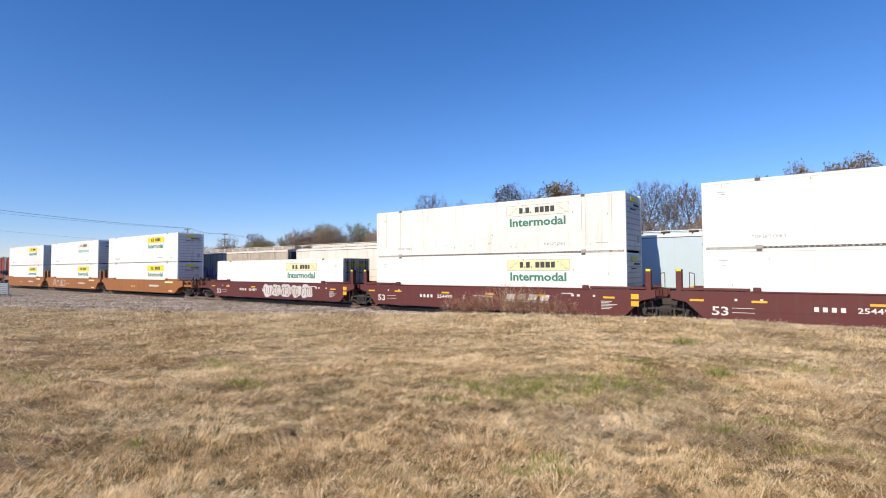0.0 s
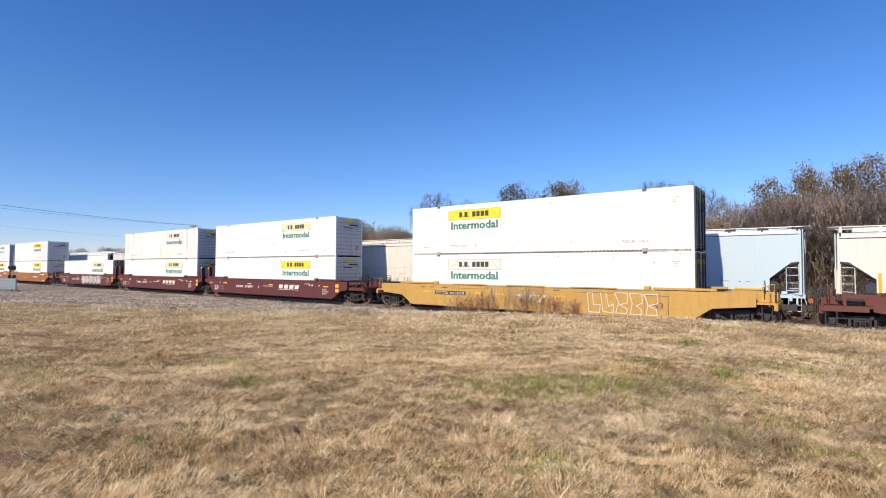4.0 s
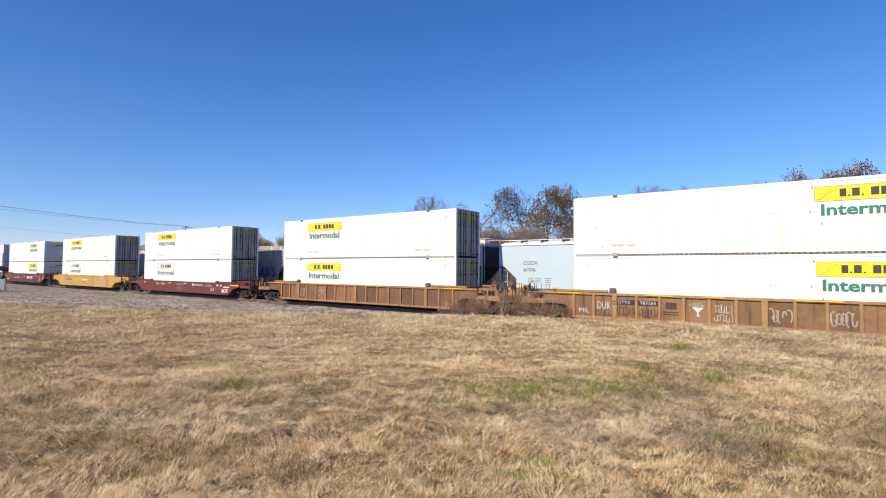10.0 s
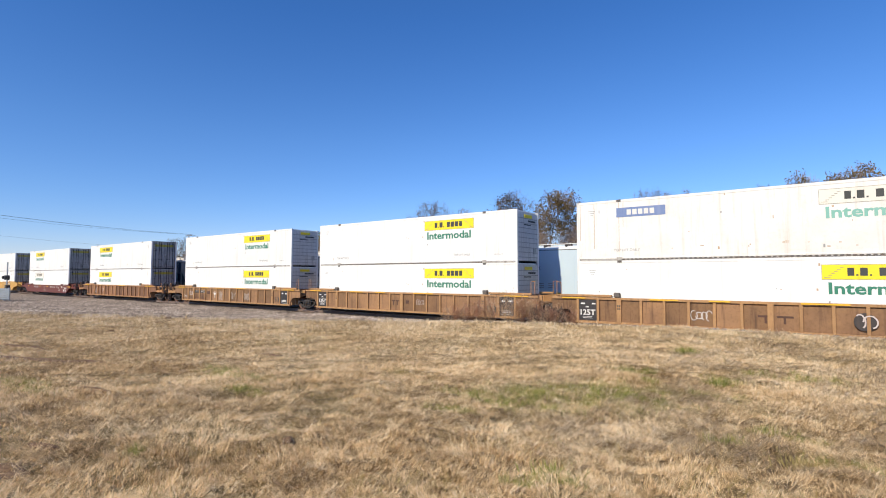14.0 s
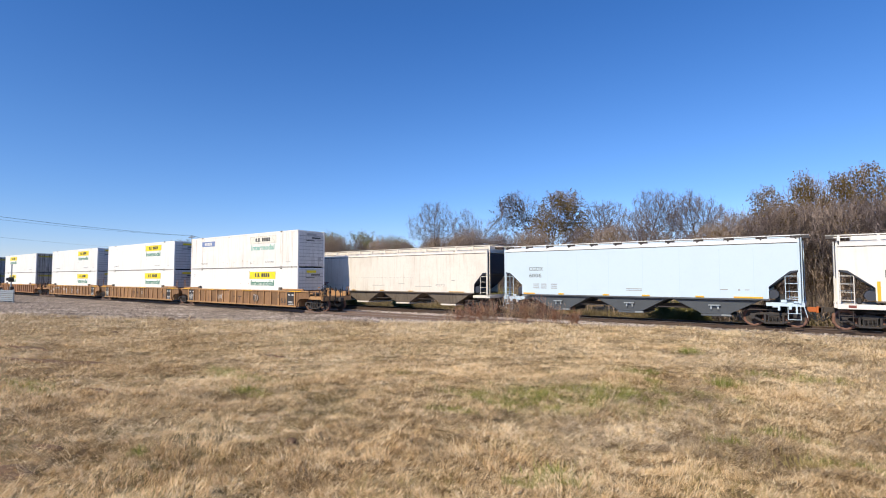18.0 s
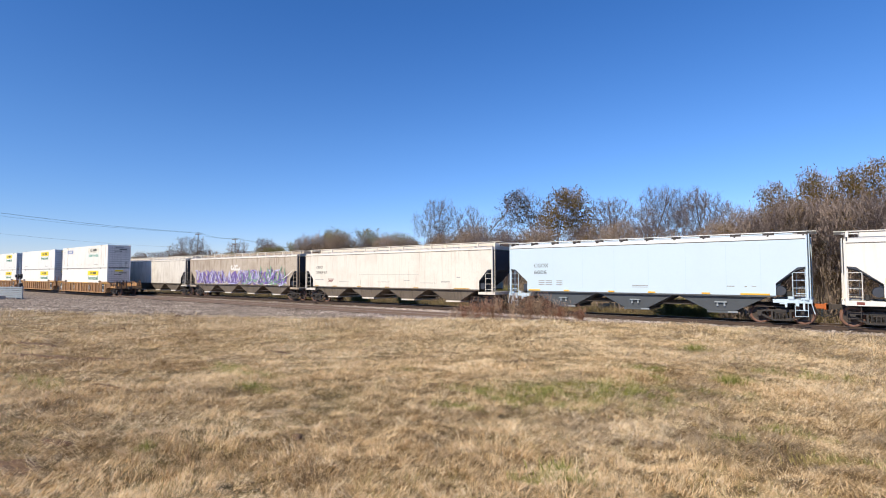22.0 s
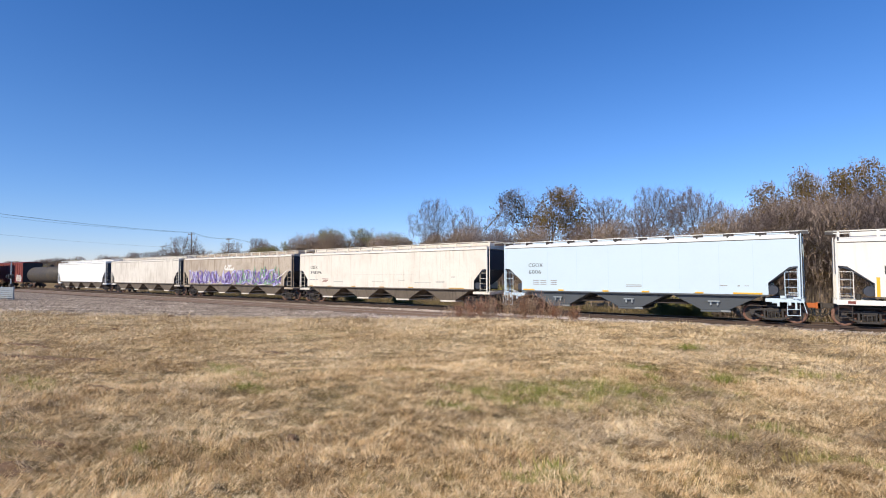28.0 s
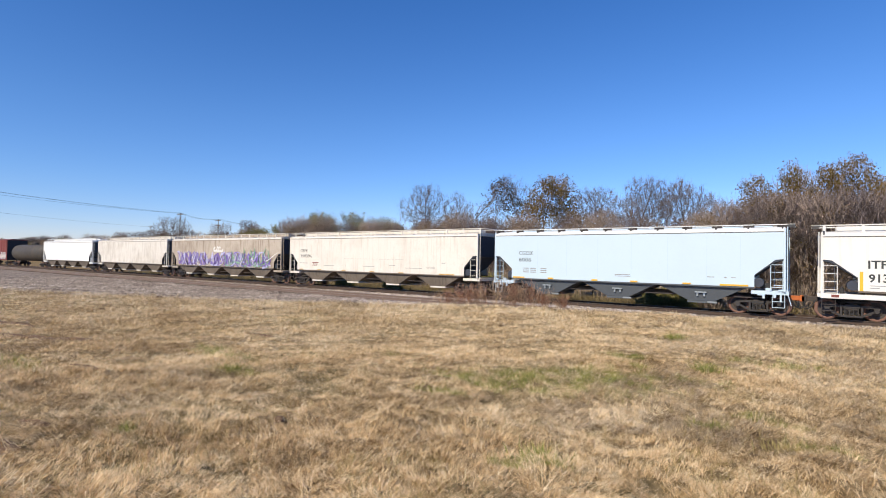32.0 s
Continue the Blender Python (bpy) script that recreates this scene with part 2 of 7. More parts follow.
def rod(bm, p, q, r, n=6, r2=None):
    p, q = Vector(p), Vector(q)
    d = (q - p).normalized()
    u = d.orthogonal().normalized()
    w = d.cross(u)
    ring = lambda c, k: [c + (u * math.cos(a) + w * math.sin(a)) * k for a in [2 * math.pi * i / n for i in range(n)]]
    loft(bm, [ring(p, r), ring(q, r if r2 is None else r2)])


def finish(bm, name, material, soft=0.0):
    if soft:
        bmesh.ops.bevel(bm, geom=bm.edges[:], offset=soft, segments=1, affect="EDGES", profile=0.7)
    bmesh.ops.recalc_face_normals(bm, faces=bm.faces[:])
    me = bpy.data.meshes.new(name)
    bm.to_mesh(me)
    bm.free()
    me.materials.append(material)
    return me


def part(name, bm, material, parent, label="", soft=0.0, at=None):
    ob = new(name, finish(bm, name, material, soft) if isinstance(bm, bmesh.types.BMesh) else bm)
    ob.parent = parent
    if at:
        ob.location = at
    if label:
        ob["label"] = label
    return ob


def empty(name, label, category, group="", kind=""):
    ob = new(name)
    ob.empty_display_size = 0.3
    return tagged(ob, label, category, group, kind)


def boxes(*rows):
    bm = bmesh.new()
    for r in rows:
        box(bm, *r)
    return bm


LETTERS = {}
def lettering(text, size, thick=0.004, bold=0.0, width=None):
    """The built-in font as a mesh upright in x, z, facing -y, from its lower left corner."""
    key = (text, size, bold, width)
    if key not in LETTERS:
        cu = bpy.data.curves.new("lettering", "FONT")
        cu.body, cu.size, cu.extrude, cu.offset = text, size * 1.4, thick / 2, bold
        cu.resolution_u = 2
        ob = new("lettering", cu)
        me = bpy.data.meshes.new_from_object(ob.evaluated_get(bpy.context.evaluated_depsgraph_get()))
        bpy.data.objects.remove(ob)
        me.transform(pose(0, 0, 0, 90))
        xs = [v.co.x for v in me.vertices]
        k = width / (max(xs) - min(xs)) if width else 1.0
        me.transform(Matrix.Translation((-min(xs) * k, 0, 0)) @ Matrix.Diagonal((k, 1, 1, 1)))
        LETTERS[key] = me
    return LETTERS[key].copy()


def sign(name, text, size, material, parent, at, bold=0.0, width=None, label="", face=-1):
    me = lettering(text, size, bold=bold, width=width)
    me.materials.clear()
    me.materials.append(material)
    ob = part(name, me, material, parent, label)
    ob.matrix_basis = pose(*at) if face < 0 else pose(at[0], at[1], at[2], 0, 0, 180)
    return ob


def bars(name, rows, material, parent, y, label=""):
    """Unreadable writing: thin bars (x0, x1, z0, z1) on a face at y, each a part."""
    for a, b, c, d in rows:
        part(name, boxes((a, b, y - 0.004, y + 0.002, c, d)), material, parent, label)


def tube(bm, pts, r, n=6):
    """A bent bar through points."""
    pts = [Vector(p) for p in pts]
    rings = []
    u = (pts[1] - pts[0]).orthogonal().normalized()
    for i, p in enumerate(pts):
        d = (pts[min(i + 1, len(pts) - 1)] - pts[max(i - 1, 0)]).normalized()
        u = (u - d * u.dot(d)).normalized()
        w = d.cross(u)
        rings.append([p + (u * math.cos(2 * math.pi * k / n) + w * math.sin(2 * math.pi * k / n)) * r for k in range(n)])
    loft(bm, rings)

# ---------------------------------------------------------------- plan
TRACK_A, TRACK_B, B_LIFT = 25.64, 30.9, 0.03      # centre lines of the two tracks
EDGE_X = (-260, -60, -31.7, -22.3, -17.5, -12.3, -8.4, -4.4, 1.2, 60)
EDGE_Y = (-8, -1, 7.1, 10.7, 13.1, 17.4, 19.7, 20.6, 21.0, 21.2)      # where the mown field gives way to gravel


def edge_y(x):
    return np.interp(x, EDGE_X, EDGE_Y)


def soft_noise(x, y, scale, seed):
    """Cheap smooth noise from a few crossed waves, about -1 to 1."""
    rg = np.random.default_rng(seed)
    out = np.zeros_like(x)
    for k in range(7):
        a, p, q = rg.uniform(0, 6.28), rg.uniform(0, 6.28), rg.uniform(0.6, 1.7)
        out += np.sin((x * np.cos(a) + y * np.sin(a)) * q / scale * 2 + p)
    return out / 3.2


def lumps(x, y):
    """Matted clumps and ruts of the mown field."""
    calm = np.clip(1.5 - np.hypot(x, y) / 11, 0.3, 1)
    return calm * (0.034 * soft_noise(x, y, 0.42, 101) + 0.026 * soft_noise(x, y, 0.2, 102) * np.clip(0.5 + soft_noise(x, y, 1.3, 103), 0, 1.4))


def land(x, y):
    """Height of the ground."""
    x, y = np.asarray(x, float), np.asarray(y, float)
    field = 0.85 - 0.0135 * np.clip(y, -40, 60) + 0.03 * np.sin(x * 0.7 + 1) * np.sin(y * 0.55) + lumps(x, y)
    e = edge_y(x)
    k = np.clip((y - e) / np.maximum(22.9 - e, 2.2), 0, 1)
    bed = -0.205
    z = field + (bed - field) * (k * k * (3 - 2 * k))
    k2 = np.clip((y - 33.2) / 3.0, 0, 1)
    return z - 0.75 * k2 * k2 * (3 - 2 * k2)


def ground_axis(lo, hi, fine0, fine1, step, grow=1.35):
    a = list(np.arange(fine0, fine1, step))
    d = step
    while a[-1] < hi:
        d *= grow
        a.append(a[-1] + d)
    d = step
    while a[0] > lo:
        d *= grow
        a.insert(0, a[0] - d)
    return np.array(a)


def sheet(name, gx, gy, zf):
    X, Y = np.meshgrid(gx, gy)
    Z = zf(X, Y)
    n, m = X.shape
    idx = np.arange(n * m).reshape(n, m)
    quads = np.stack([idx[:-1, :-1], idx[:-1, 1:], idx[1:, 1:], idx[1:, :-1]], -1).reshape(-1, 4)
    me = bpy.data.meshes.new(name)
    me.from_pydata(np.stack([X, Y, Z], -1).reshape(-1, 3).tolist(), [], quads.tolist())
    me.polygons.foreach_set("use_smooth", [True] * len(me.polygons))
    return me


def ground_material():
    m, nt, b = mat_base("dry_field_and_gravel", 0.95)
    at = nt.nodes.new("ShaderNodeAttribute")
    at.attribute_name = "gravel"
    n1, n2, n3 = noise_node(nt, 0.35, 5), noise_node(nt, 9.0, 8, 0.8), noise_node(nt, 60, 5, 0.7)
    straw = ramp(nt, n2.outputs[0], [(0.3, (0.08, 0.052, 0.028)), (0.52, (0.27, 0.19, 0.105)), (0.75, (0.50, 0.37, 0.205))])
    straw = mix(nt, mul(nt, ramp(nt, n1.outputs[0], [(0.5, (0, 0, 0)), (0.66, (1, 1, 1))]), 0.35), straw, (0.13, 0.15, 0.055))
    vo = nt.nodes.new("ShaderNodeTexVoronoi")
    vo.inputs["Scale"].default_value = 14
    tc = nt.nodes.new("ShaderNodeTexCoord")
    nt.links.new(tc.outputs["Object"], vo.inputs["Vector"])
    stone = ramp(nt, vo.outputs["Color"], [(0.05, (0.05, 0.04, 0.032)), (0.5, (0.25, 0.20, 0.16)), (0.95, (0.60, 0.51, 0.43))])
    stone = mix(nt, mul(nt, n1.outputs[0], 0.25), stone, (0.25, 0.19, 0.15))
    jag = nt.nodes.new("ShaderNodeMath")
    jag.operation = "MULTIPLY_ADD"
    jag.inputs[1].default_value, jag.inputs[2].default_value = 0.5, -0.25
    nt.links.new(n2.outputs[0], jag.inputs[0])
    add = nt.nodes.new("ShaderNodeMath")
    nt.links.new(at.outputs["Fac"], add.inputs[0])
    nt.links.new(jag.outputs[0], add.inputs[1])
    k = ramp(nt, add.outputs[0], [(0.35, (0, 0, 0)), (0.6, (1, 1, 1))])
    nt.links.new(mix(nt, k, straw, stone), b.inputs["Base Color"])
    bump(nt, b, mix(nt, k, n3.outputs[0], vo.outputs["Distance"]), 0.8, 0.05)
    return m


def spaced(*spans):
    return np.concatenate([np.arange(a, b - 1e-6, s) for a, b, s in spans])


gx = np.concatenate([ground_axis(-3500, -130, -131, -130, 1.0)[:-1], spaced((-130, -40, 1.0), (-40, -16, 0.3), (-16, 3, 0.08), (3, 30, 0.8)), ground_axis(30, 3500, 30, 31, 1.0)])
gy = np.concatenate([ground_axis(-3000, -12, -13, -12, 0.5)[:-1], spaced((-12, 1, 0.6), (1, 13, 0.08), (13, 24, 0.2), (24, 44, 0.5)), ground_axis(44, 3500, 44, 45, 0.5)])
gx, gy = np.unique(np.round(gx, 3)), np.unique(np.round(gy, 3))
ground = new("ground", sheet("ground", gx, gy, land))
tagged(ground, "dry mown straw-coloured field falling to grey track ballast", "ground", kind="structure")
ground.data.materials.append(ground_material())
co = np.empty(len(ground.data.vertices) * 3)
ground.data.vertices.foreach_get("co", co)
co = co.reshape(-1, 3)
grav = np.clip((co[:, 1] - edge_y(co[:, 0])) / 1.2 + 0.5, 0, 1) * np.clip((35.2 - co[:, 1]) / 1.5, 0, 1)
ground.data.attributes.new("gravel", "FLOAT", "POINT").data.foreach_set("value", grav)


def rail_profile():
    return [(-0.07, -0.175), (0.07, -0.175), (0.07, -0.16), (0.012, -0.14), (0.012, -0.045), (0.036, -0.035), (0.036, -0.004), (0.028, 0), (-0.028, 0), (-0.036, -0.004), (-0.036, -0.035), (-0.012, -0.045), (-0.012, -0.14), (-0.07, -0.16)]


def railway(name, y, lift, tie_mat, label, x0=-420, x1=160, spacing=0.55):
    tr = empty(name, label, "railway track", kind="structure")
    tr.location = (0, y, lift)
    for s in (-1, 1):
        bm = bmesh.new()
        loft(bm, [[(x, s * 0.755 + p, z) for p, z in rail_profile()] for x in (x0, x1)])
        # the siding's rails carry the shadow of the cars in a darker colour
        part("rail", bm, M["rail_dusty"] if lift == 0 else M["rail"], tr, "brown steel rail, dusty on the main line, shade-dark on the siding")
        part("rail_head", boxes((x0, x1, s * 0.755 - 0.026, s * 0.755 + 0.026, -0.003, 0.0035)), M["railtop"], tr, "polished running surface")
    bm = bmesh.new()
    box(bm, -0.11, 0.11, -1.3, 1.3, -0.33, -0.172)
    me = finish(bm, "tie", tie_mat, 0.012)
    rr = random.Random(5)
    near = np.arange(-62, 8, spacing)
    for x in near:
        t = part("tie", me, tie_mat, tr)
        t.matrix_basis = pose(x + rr.uniform(-0.03, 0.03), rr.uniform(-0.05, 0.05), rr.uniform(-0.012, 0.004), 0, 0, rr.uniform(-1.2, 1.2))
    bm = bmesh.new()
    for x in np.concatenate([np.arange(x0, -62, spacing), np.arange(8, x1, spacing)]):
        box(bm, x - 0.11, x + 0.11, -1.3, 1.3, -0.33, -0.172)
    far = part("far_ties", bm, tie_mat, tr)
    far["kind"] = "stuff"
    return tr


railway("track_1", TRACK_A, 0, M["tie"], "main railway track of brown rails on weathered wooden ties")
railway("track_2", TRACK_B, B_LIFT, M["tie"], "siding track of brown rails on wooden ties beside the main line")

# ---------------------------------------------------------------- containers
CL, CW, CH = 16.154, 2.59, 2.896
HL, HW = CL / 2, CW / 2


def container(front_right, look_kind, label, old=False, blue=False, swap=False):
    """A 53-foot box, its base at z = 0, centred. The front is the closed end."""
    paint_m = M["white_old"] if old else M["white"]
    c = empty("shipping_container", label, "container", "containers on the freight train")
    body = bmesh.new()
    box(body, -HL + 0.10, HL - 0.10, -HW + 0.012, HW - 0.012, 0.14, CH - 0.06)
    shell = part("shell", body, paint_m, c)
    for s in (-1, 1):
        part("bottom_rail", boxes((-HL + 0.1, HL - 0.1, s * (HW - 0.05) - 0.05, s * (HW - 0.05) + 0.05, 0.085, 0.17)), paint_m, c, soft=0.008)
        # dark strip set back in the gap to stand for the underside shadow
        part("floor_edge", boxes((-HL + 0.1, HL - 0.1, min(s * (HW - 0.3), s * (HW - 0.03)), max(s * (HW - 0.3), s * (HW - 0.03)), 0.0, 0.09)), M["fitting"], c, "dark recessed strip standing for shade in the gap")
        part("top_rail", boxes((-HL + 0.1, HL - 0.1, s * (HW - 0.04) - 0.04, s * (HW - 0.04) + 0.04, CH - 0.12, CH)), paint_m, c, soft=0.008)
        for e in (-1, 1):
            part("corner_post", boxes((e * (HL - 0.07) - 0.07, e * (HL - 0.07) + 0.07, s * (HW - 0.07) - 0.07, s * (HW - 0.07) + 0.07, 0, CH)), paint_m, c, soft=0.01)
            # lifting points at the 40-foot marks
            part("lifting_fitting", boxes((e * 5.99 - 0.1, e * 5.99 + 0.1, s * (HW - 0.08) - 0.095, s * (HW - 0.08) + 0.095, CH - 0.1, CH + 0.012)), M["fitting"], c, "dark steel lifting fitting")
            part("stacking_fitting", boxes((e * 5.99 - 0.13, e * 5.99 + 0.13, s * (HW - 0.07) - 0.085, s * (HW - 0.07) + 0.085, -0.012, 0.16)), M["rail_grime"], c, "grimy stacking fitting")
            part("floor_tunnel_rail", boxes((min(e * 6.12, e * 7.9), max(e * 6.12, e * 7.9), s * (HW - 0.04) - 0.05, s * (HW - 0.04) + 0.05, -0.008, 0.075)), M["rail_grime"], c, "bare grey end rail")
    seams = bmesh.new()
    for k in range(1, 11):
        x = -HL + CL * k / 11
        for s in (-1, 1):
            box(seams, x - 0.012, x + 0.012, s * (HW - 0.012) - 0.004, s * (HW - 0.012) + 0.004, 0.17, CH - 0.12)
    for s in (-1, 1):
        box(seams, -HL + 0.14, HL - 0.14, s * (HW - 0.012) - 0.006, s * (HW - 0.012) + 0.006, 0.31, 0.325)
    part("panel_seams", seams, paint_m, c)["kind"] = "stuff"
    teeth = bmesh.new()
    for k in range(60):
        x = -5.7 + 11.4 * k / 59
        for s in (-1, 1):
            box(teeth, x - 0.035, x + 0.035, s * (HW - 0.03) - 0.02, s * (HW - 0.03) + 0.022, 0.03, 0.09)
    part("underframe_edge", teeth, M["rail_grime"], c)["kind"] = "stuff"
    part("roof", boxes((-HL + 0.12, HL - 0.12, -HW + 0.08, HW - 0.08, CH - 0.06, CH - 0.02)), paint_m, c)
    fr = 1 if front_right else -1
    fs = -fr if swap else fr      # the end by which the side signs stand
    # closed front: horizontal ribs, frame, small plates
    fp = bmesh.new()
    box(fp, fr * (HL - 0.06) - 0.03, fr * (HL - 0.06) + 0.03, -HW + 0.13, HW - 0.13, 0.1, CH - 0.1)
    # white end wall, its base colour greyed for the shade on this end
    front = part("front_wall", fp, M["front_shade"], c)
    for k in range(9):
        z = 0.3 + k * 0.27
        xa, xb = sorted((fr * (HL - 0.035), fr * (HL - 0.012)))
        part("rib", boxes((xa, xb, -HW + 0.14, HW - 0.14, z - 0.02, z + 0.02)), M["alu"], front, "weathered horizontal rib")
    xa, xb = sorted((fr * (HL - 0.02), fr * (HL + 0.006)))
    part("front_sign", boxes((xa, xb, -0.45, 0.45, CH - 0.4, CH - 0.22)), M["yellow"] if look_kind != "bleached" else M["alu"], front, "faded yellow maker's sign")
    part("number_bar", boxes((xa, xb, 0.0, 0.85, CH - 0.62, CH - 0.52), (xa, xb, -0.5, 0.3, CH - 0.82, CH - 0.76)), M["ink"], front)
    part("cable_box", boxes((xa, xb, 0.62, 0.92, 0.5, 0.85)), M["alu"], front)
    # doors
    for s in (-1, 1):
        d = bmesh.new()
        y0, y1 = sorted((s * 0.012, s * (HW - 0.13)))
        box(d, -fr * (HL - 0.05) - 0.035, -fr * (HL - 0.05) + 0.035, y0, y1, 0.13, CH - 0.13)
        door = part("door", d, M["door"], c, "grey corrugated steel door", soft=0.006)
        for k in range(5):
            z = 0.35 + k * 0.5
            xa, xb = sorted((-fr * (HL - 0.02), -fr * (HL + 0.002)))
            part("panel", boxes((xa, xb, y0 + 0.08, y1 - 0.08, z, z + 0.36)), M["door"], door)
        for yy in (0.3, 0.52, 0.88, 1.06):
            bm = bmesh.new()
            rod(bm, (-fr * (HL + 0.02), s * yy, 0.06), (-fr * (HL + 0.02), s * yy, CH - 0.06), 0.022, 6)
            for z in (0.25, 1.0, 1.9, 2.6):
                box(bm, -fr * (HL + 0.02) - 0.03, -fr * (HL + 0.02) + 0.03, s * yy - 0.05, s * yy + 0.05, z - 0.03, z + 0.03)
            part("lock_rod", bm, M["black"] if yy in (0.3, 0.88) else M["fitting"], door, "dark lock rod")
    xa, xb = sorted((-fr * (HL + 0.0), -fr * (HL + 0.014)))
    part("door_header", boxes((xa, xb, -HW + 0.1, HW - 0.1, CH - 0.12, CH)), M["door"], c)
    part("door_sign", boxes((xa, xb, -0.95, 0.95, CH - 0.58, CH - 0.34)), M["door_yellow"], c, "dirty yellow door sign")
    # side signs, on both sides, by the closed end
    sm, tm = {"yellow": ("yellow", "green"), "pale": ("pale", "green"), "bleached": ("bleached", "green_pale"), "worn": ("bleached", "green")}[look_kind]
    for s in (-1, 1):
        cx = fs * (HL - 2.8 - 1.8)
        y = s * (HW - 0.012)
        ya, yb = sorted((y - s * 0.004, y + s * 0.006))
        panel = part("side_sign", boxes((cx - 1.8, cx + 1.8, ya, yb, 2.02, 2.60)), M[sm], c, "yellow side sign with dark marks" if sm == "yellow" else "faded side sign with dark marks")
        ya, yb = sorted((y + s * 0.004, y + s * 0.010))
        x = cx - 1.02
        for w, z1 in ((0.2, 2.47), (0.06, 2.23), (0.22, 2.47), (0.06, 2.23), (0.0, 0), (0.23, 2.47), (0.23, 2.47), (0.25, 2.47), (0.22, 2.47)):
            if w:
                part("sign_mark", boxes((x, x + w, ya, yb, 2.17, z1)), M["ink"], panel, "dark bar of a trade name")
            x += (w or 0.1) + 0.055
        fr_m = bmesh.new()
        for x0_, x1_, z0_, z1_ in ((-1.8, 1.8, 2.585, 2.6), (-1.8, 1.8, 2.02, 2.035), (-1.8, -1.785, 2.035, 2.585), (1.785, 1.8, 2.035, 2.585)):
            box(fr_m, cx + x0_, cx + x1_, ya, yb, z0_, z1_)
        for e in (-1, 1):
            for q in range(5):
                a0 = cx + e * (1.18 + q * 0.09)
                box(fr_m, a0 - 0.055, a0 + 0.055, ya, yb, 2.47 - q * 0.075, 2.49 - q * 0.075)
            box(fr_m, cx + e * 1.62 - 0.1, cx + e * 1.62 + 0.1, ya, yb, 2.10, 2.118)
        part("sign_outline", fr_m, M["mid_ink"], panel)
        at = (cx - 1.6, -HW + 0.006, 1.49) if s < 0 else (cx + 1.6, HW - 0.006, 1.49)
        sign("word", "Intermodal", 0.43, M[tm], c, at, bold=0.017, width=3.2, label="dark green lettering" if tm == "green" else "faded green lettering", face=s)
        for tx in (fr * 4.5, -fr * 5.6):
            sign("small_words", "TOP LIFT ONLY", 0.13, M["grey_ink"], c, (tx - 0.65, -HW + 0.007, 0.43) if s < 0 else (tx + 0.65, HW - 0.007, 0.43), width=1.2, label="faint grey stencil", face=s)
        for k in range(3):
            part("stencil_bar", boxes((-fr * 7.3 - 0.16 + 0.03 * k, -fr * 7.3 + 0.16 - 0.04 * k, ya, yb, 2.42 - k * 0.1, 2.436 - k * 0.1)), M["grey_ink"], c)
        part("stencil_bar", boxes((fr * 6.9 - 0.3, fr * 6.9 + 0.3, ya, yb, 0.46, 0.48)), M["grey_ink"], c)
        if blue:
            part("blue_sign", boxes((-fr * 5.0 - 1.1, -fr * 5.0 + 1.1, ya, yb, 2.05, 2.5)), M["blue_sign"], c, "blue sponsor sign with white bars")
            for k in range(5):
                part("blue_sign_mark", boxes((-fr * 5.0 - 0.62 + 0.26 * k, -fr * 5.0 - 0.42 + 0.26 * k, ya - 0.002, yb + 0.003, 2.15, 2.4)), M["white_ink"], c)
    rr = random.Random(len(look_kind) * 7 + fr + 2 * swap)
    for k in range(9):
        x, z = rr.uniform(-7.6, 7.6), rr.choice((rr.uniform(0.2, 0.5), rr.uniform(2.3, 2.75), rr.uniform(0.5, 2.4)))
        part("scuff", boxes((x, x + rr.uniform(0.02, 0.07), -HW + 0.005, -HW + 0.012, z, z + rr.uniform(0.03, 0.14))), M["rust_run"] if k % 3 else M["grey_ink"], c, "small dark scuff")
    if old:      # rust runs and scuffs on the weathered box
        rr = random.Random(9)
        for x in (-7.9, -7.2, -6.0, -5.8, 5.9, 6.1, 7.4):
            z0 = rr.uniform(0.4, 1.7)
            part("rust_streak", boxes((x, x + rr.uniform(0.012, 0.028), -HW + 0.004, -HW + 0.011, z0, 2.75)), M["rust_run"], c, "thin rust streak")
        for k in range(12):
            x, z = rr.uniform(-4.5, 5.5), rr.uniform(0.36, 0.6)
            part("scuff", boxes((x, x + rr.uniform(0.03, 0.16), -HW + 0.004, -HW + 0.011, z, z + rr.uniform(0.03, 0.14))), M["rust_run"], c, "dark scuff")
    return c

# ---------------------------------------------------------------- rolling gear
WHEEL_R = 0.457


def wheelset_mesh():
    bm = bmesh.new()
    for s in (-1, 1):
        prof = [(0.0, 0.66), (0.20, 0.66), (0.22, 0.70), (0.36, 0.70), (0.40, 0.675), (0.49, 0.675), (0.487, 0.70), (WHEEL_R, 0.715), (WHEEL_R - 0.004, 0.80), (0.40, 0.81), (0.36, 0.775), (0.24, 0.77), (0.20, 0.82), (0.12, 0.84), (0.0, 0.84)]
        n = 20
        rings = [[(r * math.cos(2 * math.pi * k / n), s * y, r * math.sin(2 * math.pi * k / n)) for k in range(n)] for r, y in prof[1:-1]]
        loft(bm, rings)
        for k in range(4):      # cap bolts show that it turns
            a = math.pi / 2 * k
            rod(bm, (0.1 * math.cos(a), s * 0.84, 0.1 * math.sin(a)), (0.1 * math.cos(a), s * 0.875, 0.1 * math.sin(a)), 0.022, 5)
    rod(bm, (0, -1.06, 0), (0, 1.06, 0), 0.08, 10)
    return finish(bm, "wheelset", M["wheel"])


